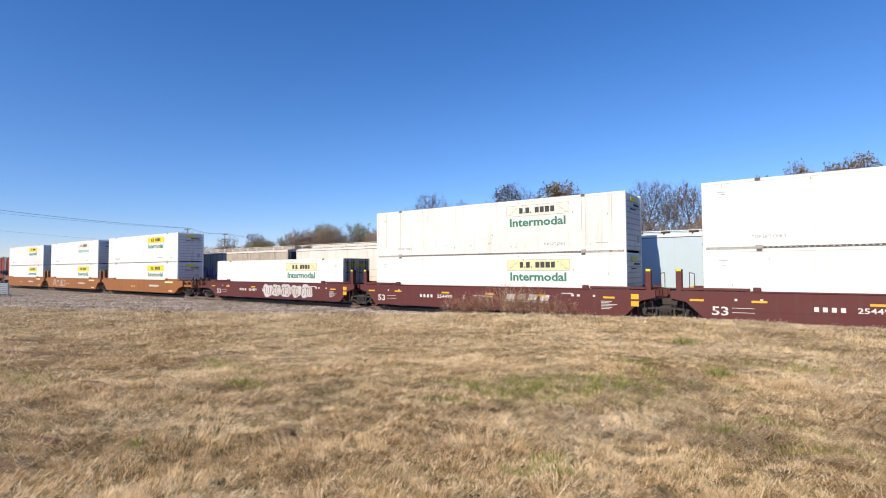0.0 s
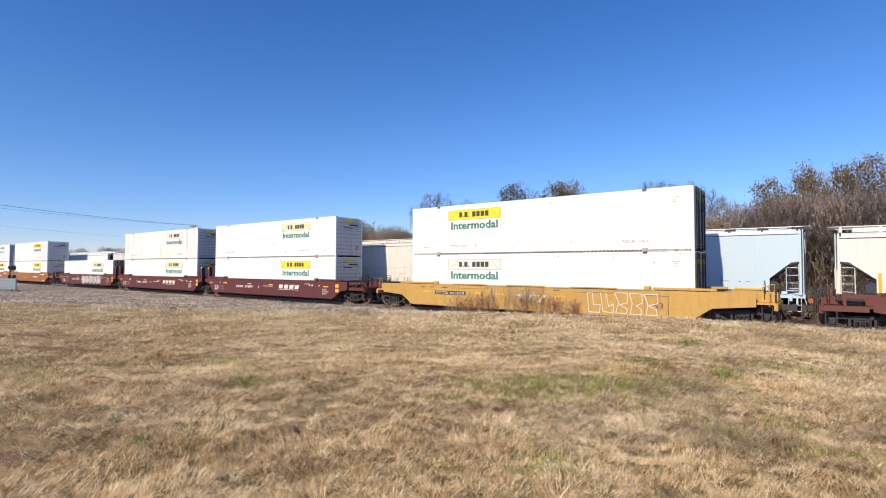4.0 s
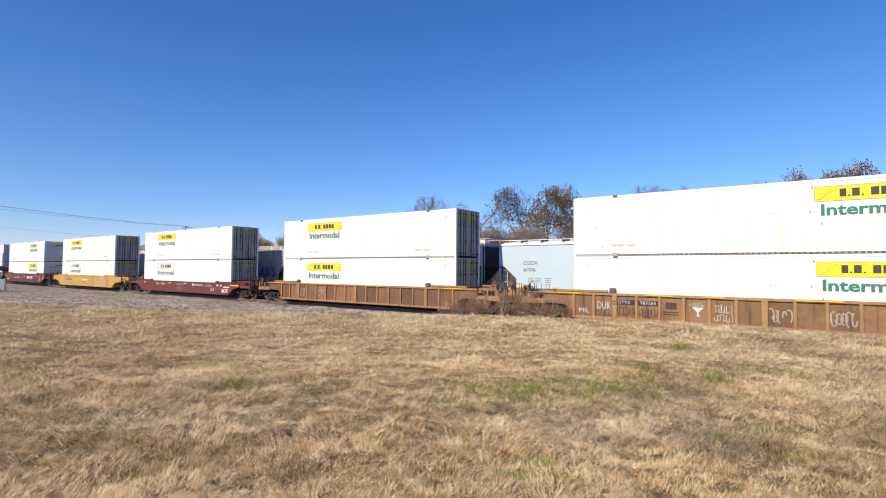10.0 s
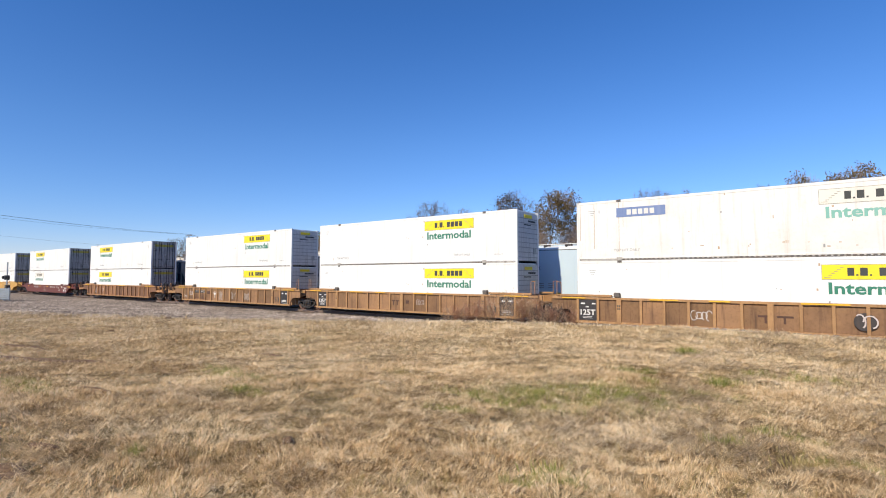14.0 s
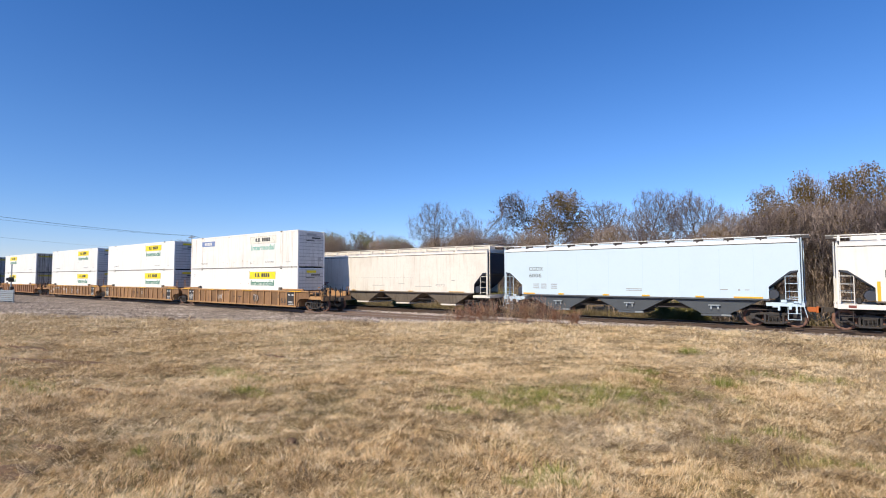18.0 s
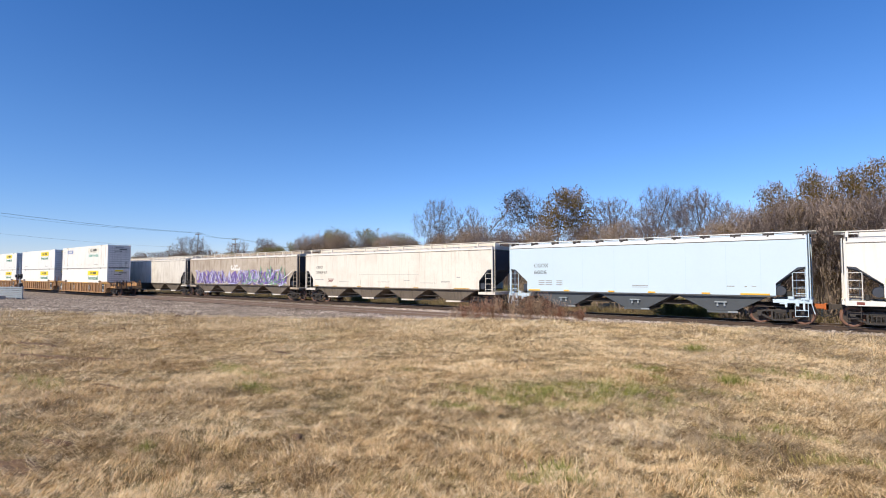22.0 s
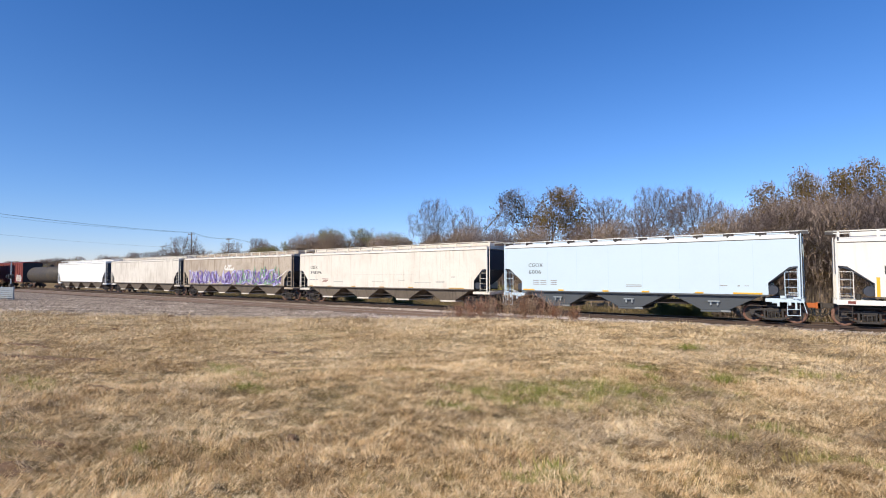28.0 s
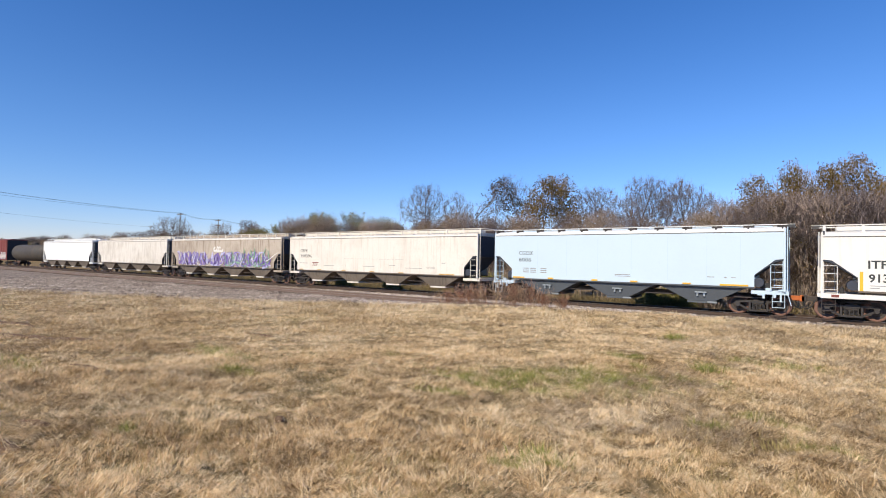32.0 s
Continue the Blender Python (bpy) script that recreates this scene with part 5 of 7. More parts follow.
part("yellow_reflector", boxes((-7.99, -7.87, HOP_Y - 0.01, HOP_Y + 0.004, 1.38, 2.25)), M["amber"], itf)
part("side_beam", boxes((-9.4, -6.2, -1.62, -1.5, 1.0, 1.22)), M["cream_w"], itf, "dusty cream side beam", soft=0.012)
bars("red_plate", [(-9.0, -8.72, 1.06, 1.18)], M["boxred"], itf, -1.622)
bars("data_stencil", [(-7.65, -7.1, 1.62, 1.65), (-7.65, -7.3, 1.52, 1.55)], M["grey_ink"], itf, HOP_Y)


def tank_car(x0, x1):
    L = (x1 - x0) / 2
    car = empty("tank_car", "sooty black tank car coupled on the siding", "freight car")
    car.location = ((x0 + x1) / 2, TRACK_B, B_LIFT)
    bm = bmesh.new()
    n = 24
    prof = [(-L + 0.5, 0.2), (-L + 0.53, 0.8), (-L + 0.7, 1.2), (-L + 1.0, 1.45), (L - 1.0, 1.45), (L - 0.7, 1.2), (L - 0.53, 0.8), (L - 0.5, 0.2)]
    loft(bm, [[(x, r * math.cos(2 * math.pi * k / n), 2.45 + r * math.sin(2 * math.pi * k / n)) for k in range(n)] for x, r in prof])
    me = finish(bm, "tank", M["tank_black"])
    me.polygons.foreach_set("use_smooth", [True] * len(me.polygons))
    part("tank", me, None, car)
    bm = bmesh.new()
    rod(bm, (0, 0, 3.85), (0, 0, 4.25), 0.5, 14)
    part("valve_dome", bm, M["tank_black"], car)
    for s in (-1, 1):
        part("platform_rail", boxes((-0.9, 0.9, s * 0.75 - 0.02, s * 0.75 + 0.02, 4.2, 4.24), (-0.9, -0.86, s * 0.75 - 0.02, s * 0.75 + 0.02, 3.7, 4.2), (0.86, 0.9, s * 0.75 - 0.02, s * 0.75 + 0.02, 3.7, 4.2)), M["grime"], car)
    for e in (-1, 1):
        part("stub_sill", boxes((min(e * (L - 2.6), e * L), max(e * (L - 2.6), e * L), -0.5, 0.5, 0.75, 1.1)), M["grime"], car)
        part("end_platform", boxes((min(e * (L - 0.5), e * L), max(e * (L - 0.5), e * L), -1.45, 1.45, 1.0, 1.1)), M["grime"], car)
        truck(car, e * (L - 1.4), turning=False)
        coupler(car, e * L, e * 0.6)
    return car


def box_car(x0, x1):
    L = (x1 - x0) / 2
    car = empty("box_car", "oxide-red box car with pale sprayed marks on the siding", "freight car")
    car.location = ((x0 + x1) / 2, TRACK_B, B_LIFT)
    part("body", boxes((-L, L, -1.55, 1.55, 1.0, 4.75)), M["boxred"], car, soft=0.03)
    part("end_wall", boxes((L, L + 0.03, -1.5, 1.5, 1.05, 4.7)), M["black"], car)
    bm = bmesh.new()
    loft(bm, [[(x, y, z) for y, z in ((-1.56, 4.74), (-0.8, 4.95), (0.8, 4.95), (1.56, 4.74))] for x in (-L, L)])
    part("roof", bm, M["boxred"], car)
    for k in range(12):
        x = -L + 0.4 + k * (2 * L - 0.8) / 11
        part("rib", boxes((x - 0.05, x + 0.05, -1.6, -1.55, 1.05, 4.7)), M["boxred"], car)
    part("door", boxes((-1.6, 1.6, -1.63, -1.6, 1.1, 4.5)), M["boxred"], car, soft=0.01)
    bubbles(car, L - 3.6, L - 0.4, 1.15, 2.5, -1.606, 3, 61)
    for e in (-1, 1):
        truck(car, e * (L - 1.8), turning=False)
        coupler(car, e * L, e * 0.6)
    return car


tank_car(-119.9, -102.6)
box_car(-137.4, -121.3)
box_car(-154.5, -138.4)

# ---------------------------------------------------------------- poles and wires beyond the siding
def spot(az, el, dist):
    """A far place by its bearing from the standpoint, its height over the eye and its distance."""
    a = radians(az)
    return Vector((dist * math.sin(a), dist * math.cos(a), EYE_Z + dist * math.tan(radians(el))))


def utility_pole(top, arms):
    p = empty("utility_pole", "grey wooden utility pole with crossarm", "utility pole", "poles along the crossing road")
    base = float(land(top.x, top.y))
    p.location = (top.x, top.y, base)
    h = top.z - base
    bm = bmesh.new()
    rod(bm, (0, 0, -0.3), (0, 0, h), 0.125, 8, 0.075)
    part("pole", bm, M["pole"], p)
    for k in range(arms):
        z = h - 0.35 - 1.1 * k
        part("crossarm", boxes((-1.2, 1.2, -0.08, 0.02, z - 0.06, z + 0.06)), M["pole"], p)
        for x in (-1.15, -0.5, 0.5, 1.15):
            bm = bmesh.new()
            rod(bm, (x, -0.04, z + 0.08), (x, -0.04, z + 0.26), 0.06, 6)
            part("insulator", bm, M["galv"], p)
    return p


def cable(points, sag, r=0.016):
    c = empty("overhead_cable", "dark overhead cable strung between poles", "cable", "overhead cables")
    for a, b in zip(points, points[1:]):
        bm = bmesh.new()
        n = 10
        pts = [a.lerp(b, i / n) - Vector((0, 0, sag * 4 * (i / n) * (1 - i / n))) for i in range(n + 1)]
        tube(bm, pts, r, 4)
        part("span", bm, M["wire"], c)


PA, PB, PC = spot(-63.2, 4.2, 116), spot(-59.7, 3.75, 128), spot(-65.7, 2.83, 150)
PD = spot(-79.5, 5.3, 95)
utility_pole(PA, 1), utility_pole(PB, 2), utility_pole(PC, 2)
for dz, dx, el in ((0, -1.0, 5.85), (0, 0.3, 5.75), (-0.15, 1.1, 5.45)):
    o = Vector((dx, 0, dz))
    cable([spot(-84, el, 92) + o, PA + o, PB + o, spot(-50, 2.4, 170) + o], 0.5)
cable([spot(-84, 4.0, 120), PC + Vector((-1, 0, -0.3)), spot(-52, 1.6, 210)], 0.5)

# ---------------------------------------------------------------- crossing furniture at the far end of the field
mast = empty("crossing_signal", "galvanised railway crossing signal mast with dark lamp hoods", "signal")
mast.location = (-66.6, 15.2, float(land(-66.6, 15.2)))
bm = bmesh.new()
rod(bm, (0, 0, -0.1), (0, 0, 3.9), 0.06, 8)
part("mast", bm, M["galv"], mast)
part("base", boxes((-0.25, 0.25, -0.25, 0.25, -0.1, 0.35)), M["galv"], mast, soft=0.03)
part("lamp_arm", boxes((-0.55, 0.55, -0.03, 0.03, 2.3, 2.36)), M["black"], mast)
for s in (-1, 1):
    bm = bmesh.new()
    rod(bm, (s * 0.45, -0.1, 2.33), (s * 0.45, 0.06, 2.33), 0.26, 12)
    part("lamp_disc", bm, M["black"], mast)
    bm = bmesh.new()
    rod(bm, (s * 0.45, -0.3, 2.36), (s * 0.45, -0.1, 2.36), 0.15, 10)
    part("lamp_hood", bm, M["black"], mast)
part("junction_box", boxes((-0.3, 0.3, -0.12, 0.2, 1.2, 1.6)), M["grime"], mast, soft=0.03)
rail_g = empty("guard_panel", "galvanised corrugated guard panel beside the crossing", "barrier")
rail_g.location = (-67.4, 14.6, float(land(-67.4, 14.6)))
rail_g.rotation_euler = (0, 0, radians(14))
for k in range(6):
    bm = bmesh.new()
    prism(bm, [(-2.6, 0.12 + k * 0.19), (2.2, 0.12 + k * 0.19), (2.2, 0.28 + k * 0.19), (-2.6, 0.28 + k * 0.19)], -0.04, 0.03)
    part("corrugation", bm, M["galv"], rail_g, soft=0.02)
for x in (-2.3, 0, 2.0):
    part("post", boxes((x - 0.06, x + 0.06, 0.03, 0.15, -0.2, 1.3)), M["galv"], rail_g)
blk = empty("concrete_block", "small grey concrete block on the gravel", "block")
blk.location = (-65.6, 13.4, float(land(-65.6, 13.4)))
part("block", boxes((-0.7, 0.7, -0.35, 0.35, -0.05, 0.35)), M["tie_conc"], blk, soft=0.05)

# ---------------------------------------------------------------- grass, straw and gravel
def plant_material(name, stops, scale=0.5, through_light=0.15, mottle=0.0):
    """Blades and twigs: tone from piece to piece and from patch to patch."""
    m, nt, b = mat_base(name, 0.75)
    g = nt.nodes.new("ShaderNodeNewGeometry")
    n = noise_node(nt, scale, 4, 0.65)
    a = nt.nodes.new("ShaderNodeMath")
    a.operation = "MULTIPLY_ADD"
    a.inputs[1].default_value = 0.62 if not mottle else 0.8
    nt.links.new(g.outputs["Random Per Island"], a.inputs[0])
    sub = nt.nodes.new("ShaderNodeMath")
    sub.operation = "MULTIPLY_ADD"
    sub.inputs[1].default_value, sub.inputs[2].default_value = 1.3, -0.45 if not mottle else -0.54
    nt.links.new(n.outputs[0], sub.inputs[0])
    nt.links.new(sub.outputs[0], a.inputs[2])
    if mottle:      # hand-sized darker and lighter mats
        n2 = noise_node(nt, 7.0, 4, 0.6)
        a2 = nt.nodes.new("ShaderNodeMath")
        a2.operation = "MULTIPLY_ADD"
        a2.inputs[1].default_value = mottle
        nt.links.new(n2.outputs[0], a2.inputs[0])
        nt.links.new(a.outputs[0], a2.inputs[2])
        a3 = nt.nodes.new("ShaderNodeMath")
        a3.operation = "SUBTRACT"
        a3.inputs[1].default_value = mottle * 0.485
        nt.links.new(a2.outputs[0], a3.inputs[0])
        a = a3
    c = ramp(nt, a.outputs[0], stops)
    nt.links.new(c, b.inputs["Base Color"])
    b.inputs["Specular IOR Level"].default_value = 0.08
    if through_light:
        tr = nt.nodes.new("ShaderNodeBsdfTranslucent")
        nt.links.new(c, tr.inputs["Color"])
        mx = nt.nodes.new("ShaderNodeMixShader")
        mx.inputs[0].default_value = through_light
        nt.links.new(b.outputs[0], mx.inputs[1])
        nt.links.new(tr.outputs[0], mx.inputs[2])
        nt.links.new(mx.outputs[0], nt.nodes["Material Output"].inputs["Surface"])
    return m


STRAW = plant_material("dry_straw", [(0.0, (0.14, 0.08, 0.036)), (0.2, (0.45, 0.30, 0.145)), (0.5, (0.84, 0.61, 0.345)), (0.9, (0.98, 0.82, 0.56))], mottle=1.35)
GREEN = plant_material("green_grass", [(0.0, (0.09, 0.10, 0.02)), (0.4, (0.24, 0.265, 0.06)), (0.8, (0.44, 0.42, 0.14)), (1.0, (0.66, 0.56, 0.29))], mottle=0.6)
OLIVE = plant_material("yellowing_grass", [(0.0, (0.18, 0.15, 0.055)), (0.5, (0.40, 0.32, 0.13)), (1.0, (0.62, 0.50, 0.25))])
RUSSET = plant_material("russet_dead_weed", [(0.0, (0.24, 0.12, 0.075)), (0.5, (0.46, 0.25, 0.16)), (1.0, (0.64, 0.42, 0.28))])
GREYTWIG = plant_material("grey_brown_twigs", [(0.0, (0.11, 0.085, 0.08)), (0.5, (0.25, 0.20, 0.185)), (1.0, (0.42, 0.35, 0.32))], 0.3, 0.0)
TANTWIG = plant_material("tan_brown_twigs", [(0.0, (0.17, 0.13, 0.108)), (0.5, (0.40, 0.31, 0.255)), (1.0, (0.60, 0.49, 0.41))], 0.25, 0.0)
BARK = paint("grey_bark", (0.17, 0.135, 0.115), (0.09, 0.072, 0.06), 0.7, 0.9, bumpy=0.5)
LEAF_BROWN = plant_material("rusty_oak_leaves", [(0.0, (0.06, 0.055, 0.02)), (0.5, (0.18, 0.125, 0.04)), (1.0, (0.40, 0.24, 0.07))], 0.3)
LEAF_OLIVE = plant_material("olive_leaves", [(0.0, (0.09, 0.10, 0.035)), (0.5, (0.23, 0.22, 0.085)), (1.0, (0.44, 0.37, 0.15))], 0.3)
LEAF_DARK = plant_material("dark_curled_leaves", [(0.0, (0.035, 0.032, 0.022)), (0.5, (0.085, 0.075, 0.045)), (1.0, (0.15, 0.12, 0.06))], 0.3)


def raw_mesh(name, verts, faces_flat, sizes, material, smooth=False):
    me = bpy.data.meshes.new(name)
    nv, nl, nf = len(verts), len(faces_flat), len(sizes)
    me.vertices.add(nv), me.loops.add(nl), me.polygons.add(nf)
    me.vertices.foreach_set("co", np.asarray(verts, np.float32).ravel())
    me.loops.foreach_set("vertex_index", np.asarray(faces_flat, np.int32))
    st = np.zeros(nf, np.int32)
    st[1:] = np.cumsum(sizes)[:-1]
    me.polygons.foreach_set("loop_start", st)
    me.polygons.foreach_set("loop_total", np.asarray(sizes, np.int32))
    if smooth:
        me.polygons.foreach_set("use_smooth", np.ones(nf, bool))
    me.update(calc_edges=True)
    me.materials.append(material)
    return me


def blades_mesh(name, x, y, z, h, w, yaw, lean, material, rg, bend=1.0, short=False):
    """Bent blades: a strip of a quad and a tip each; short ones are one sliver."""
    n = len(x)
    d = np.stack([np.cos(yaw), np.sin(yaw), np.zeros(n)], -1)
    fa = rg.uniform(0, np.pi, n)
    s = np.stack([np.cos(fa), np.sin(fa), np.zeros(n)], -1)
    up = np.array([0, 0, 1.0])
    p0 = np.stack([x, y, z], -1)
    l1, l2 = lean * 0.65, np.clip(lean * (1 + 0.45 * bend), 0, 1.75)
    p1 = p0 + (h * 0.5)[:, None] * (d * np.sin(l1)[:, None] + up * np.cos(l1)[:, None])
    p2 = p1 + (h * 0.5)[:, None] * (d * np.sin(l2)[:, None] + up * np.cos(l2)[:, None])
    hw = (w / 2)[:, None] * s
    if short:
        return raw_mesh(name, np.stack([p0 - hw, p0 + hw, p2], 1).reshape(-1, 3), np.arange(3 * n), np.full(n, 3), material)
    v = np.stack([p0 - hw, p0 + hw, p1 + hw * 0.85, p1 - hw * 0.85, p2], 1).reshape(-1, 3)
    b = (np.arange(n) * 5)[:, None]
    f = np.concatenate([b + [0, 1, 2, 3], b + [3, 2, 4]], 1).ravel()
    return raw_mesh(name, v, f, np.tile([4, 3], n), material)


def field_spots(rg, n, r0, r1, power):
    """Places on the field: dense by the standpoint, thinner outwards."""
    u = rg.uniform(0, 1, n)
    k = 1 - power
    r = (r0 ** k + u * (r1 ** k - r0 ** k)) ** (1 / k)
    a = np.radians(rg.uniform(-86, 16, n))
    return r * np.sin(a), r * np.cos(a), r


SOIL = ((-5.75, 1.28, 0.38, 0.16, 20), (-6.2, 1.75, 0.2, 0.06, 25), (-13.2, 3.5, 1.5, 0.16, 22), (-11.9, 4.1, 0.9, 0.10, 20), (-15.5, 3.9, 0.9, 0.16, 15), (-8.6, 3.0, 0.4, 0.09, 15), (-9.8, 6.9, 0.7, 0.08, 10))


def on_soil(x, y):
    k = np.zeros_like(x)
    for cx, cy, rx, ry, turn in SOIL:
        c, s = math.cos(radians(turn)), math.sin(radians(turn))
        u, v = (x - cx) * c + (y - cy) * s, (y - cy) * c - (x - cx) * s
        k = np.maximum(k, np.exp(-(u / rx) ** 2 - (v / ry) ** 2))
    return k


def tuft_random(x, y, size, seed):
    """One number for each ragged tuft of about the given size."""
    i = np.floor(x / size + 0.7 * soft_noise(x, y, size * 1.1, seed))
    j = np.floor(y / size + 0.7 * soft_noise(x, y, size * 1.1, seed + 1))
    return np.modf(np.abs(np.sin(i * 127.1 + j * 311.7 + seed) * 43758.5453))[0]


def straw(name, label, n, r0, r1, power, h0, h1, w, seed, material, lean0, lean1, keep=None, upright=0.0, gaps=-0.55, around=False, holes=0.0, combed=2.2):
    rg = np.random.default_rng(seed)
    x, y, r = field_spots(rg, n, r0, r1, power)
    if around:      # the rest of the field, beside and behind
        a = rg.uniform(-math.pi, math.pi, n)
        x, y = r * np.sin(a), r * np.cos(a)
        deg = np.degrees(a)
        far = (deg < -86) | (deg > 16) | (r < 2.7)
        x, y, r = x[far], y[far], r[far]
        n = len(x)
    ok = y < edge_y(x) + 0.35 + 0.5 * soft_noise(x, y, 1.0, 3)
    # scalped spots and ruts leave gaps
    bare = soft_noise(x, y, 0.13, 8) * 0.55 + soft_noise(x, y, 0.42, 101) * 0.4 + soft_noise(x, y, 1.6, 9) * 0.25
    ok &= bare + rg.uniform(-0.35, 0.35, n) > gaps
    cell = np.where(r < 7, 0.085, np.where(r < 13, 0.15, 0.26))
    ok &= (tuft_random(x / cell, y / cell, 1.0, seed + 5) > holes) | (rg.uniform(0, 1, n) < 0.15)
    ok &= on_soil(x, y) < rg.uniform(0.3, 1.1, n)
    if keep is not None:
        ok &= keep(x, y, rg)
    x, y, r = x[ok], y[ok], r[ok]
    m = len(x)
    tuft = 1 + 0.6 * soft_noise(x, y, 0.10, seed + 1) + 0.3 * soft_noise(x, y, 0.7, seed + 2)
    h = np.clip(rg.uniform(h0, h1, m) * np.clip(tuft, 0.4, 2.0), 0.015, 0.6)
    cell = np.where(r < 7, 0.12, np.where(r < 13, 0.2, 0.34))
    own = tuft_random(x / cell, y / cell, 1.0, seed + 6)
    h *= 0.7 + 0.6 * tuft_random(x / cell, y / cell, 1.0, seed + 7)
    yaw = soft_noise(x, y, 0.5, seed + 3) * 2.0 + (own - 0.5) * 3.0 + rg.uniform(-combed, combed, m)
    lean = np.clip(rg.uniform(lean0, lean1, m) + 0.2 * soft_noise(x, y, 0.3, seed + 4), 0.02, 1.5)
    up = rg.uniform(0, 1, m) < upright * np.clip(0.5 + soft_noise(x, y, 0.8, 77), 0, 1.5)
    lean[up] *= 0.4
    wd = 1.1 * w * rg.uniform(0.6, 1.4, m) * np.clip(r / 7, 1, 2.5)
    h *= np.clip(r / 12, 1, 1.3)
    z = land(x, y) + rg.uniform(-0.012, 0.018, m)
    ob = new(name, blades_mesh(name, x, y, z, h, wd, yaw, lean, material, rg, short=h1 < 0.12))
    return tagged(ob, label, "grass", kind="stuff")


GREENS = ((-3.7, 6.4, 0.9, 0.40), (-3.0, 6.9, 0.9, 0.45), (-2.5, 7.5, 0.8, 0.5), (-2.3, 8.2, 0.5, 0.4), (-2.8, 9.8, 0.3, 0.3), (-1.45, 9.9, 0.3, 0.3), (-1.3, 8.5, 0.5, 0.2), (-0.65, 11.0, 0.5, 0.3), (-0.2, 11.0, 0.5, 0.35), (-3.85, 5.4, 0.3, 0.12), (-2.1, 3.85, 0.2, 0.06), (-1.8, 4.0, 0.2, 0.06),
          (-1.9, 4.35, 0.12, 0.08), (0.15, 6.0, 0.25, 0.15), (-1.0, 6.1, 0.25, 0.1), (-8.4, 5.0, 0.8, 0.25), (-6.9, 4.4, 0.35, 0.15), (-9.9, 2.5, 0.9, 0.2), (-5.3, 2.2, 0.12, 0.08), (-0.4, 6.8, 0.3, 0.12))


def greenness(x, y):
    k = np.zeros_like(x)
    for cx, cy, sx, sy in GREENS:
        k = np.maximum(k, np.exp(-((x - cx) / sx) ** 2 - ((y - cy) / sy) ** 2))
    return k * np.clip(0.75 + 0.7 * soft_noise(x, y, 0.22, 70), 0, 1)


def green_keep(x, y, rg):
    return greenness(x, y) > rg.uniform(0.03, 0.55, len(x))


def dry_keep(x, y, rg):
    return greenness(x, y) * 0.8 < rg.uniform(0, 1, len(x))


straw("dry_grass", "short dry straw-coloured mown grass", 720000, 2.6, 9.8, 0.85, 0.03, 0.075, 0.0042, 11, STRAW, 0.7, 1.4, dry_keep, 0.35, -0.5, holes=0.13, combed=1.3)
straw("dry_grass", "short dry straw-coloured mown grass", 850000, 8.6, 46, 1.4, 0.03, 0.07, 0.0052, 12, STRAW, 0.75, 1.45, None, 0.4, -2.5, combed=1.8)
straw("cut_straw", "loose cut straw lying flat on the field", 200000, 2.6, 30, 0.95, 0.06, 0.15, 0.0032, 13, STRAW, 1.3, 1.5, dry_keep, 0, -0.8, holes=0.1, combed=1.0)
THATCH = plant_material("grey_brown_thatch", [(0.0, (0.10, 0.07, 0.042)), (0.3, (0.30, 0.22, 0.14)), (0.7, (0.60, 0.47, 0.31)), (1.0, (0.80, 0.67, 0.49))], mottle=1.0)
straw("cut_straw", "long cut straw combed flat in swaths", 150000, 5.5, 24, 0.8, 0.10, 0.24, 0.0030, 17, THATCH, 1.4, 1.5, lambda x, y, rg: dry_keep(x, y, rg) & (x > -3.0 + 1.0 * soft_noise(x, y, 1.5, 91)) & (soft_noise(x, y, 0.9, 92) > -0.2), 0, -0.8, combed=0.7)
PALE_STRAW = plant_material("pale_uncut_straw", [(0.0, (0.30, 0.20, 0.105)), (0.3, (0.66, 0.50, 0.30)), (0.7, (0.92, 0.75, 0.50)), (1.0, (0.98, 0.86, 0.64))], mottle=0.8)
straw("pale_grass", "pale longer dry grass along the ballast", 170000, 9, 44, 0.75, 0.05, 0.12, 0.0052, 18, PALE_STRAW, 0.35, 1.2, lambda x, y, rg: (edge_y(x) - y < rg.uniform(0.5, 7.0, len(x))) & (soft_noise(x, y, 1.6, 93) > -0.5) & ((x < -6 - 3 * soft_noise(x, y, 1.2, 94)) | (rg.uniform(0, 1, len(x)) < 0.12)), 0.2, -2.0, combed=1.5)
straw("dry_grass", "short dry straw-coloured mown grass", 330000, 0.25, 60, 0.55, 0.04, 0.10, 0.0075, 16, STRAW, 0.75, 1.5, None, 0.3, -1.0, True)
straw("green_grass", "patches of low green grass among the straw", 520000, 2.6, 12.5, 0.9, 0.035, 0.095, 0.0046, 14, GREEN, 0.1, 0.9, green_keep, 0, -2)
straw("yellowing_grass", "yellowing grass mixed into the straw", 90000, 2.6, 32, 0.95, 0.04, 0.11, 0.0044, 15, OLIVE, 0.3, 1.2, lambda x, y, rg: soft_noise(x, y, 0.8, 71) + 0.5 * soft_noise(x, y, 0.25, 72) > 0.35)
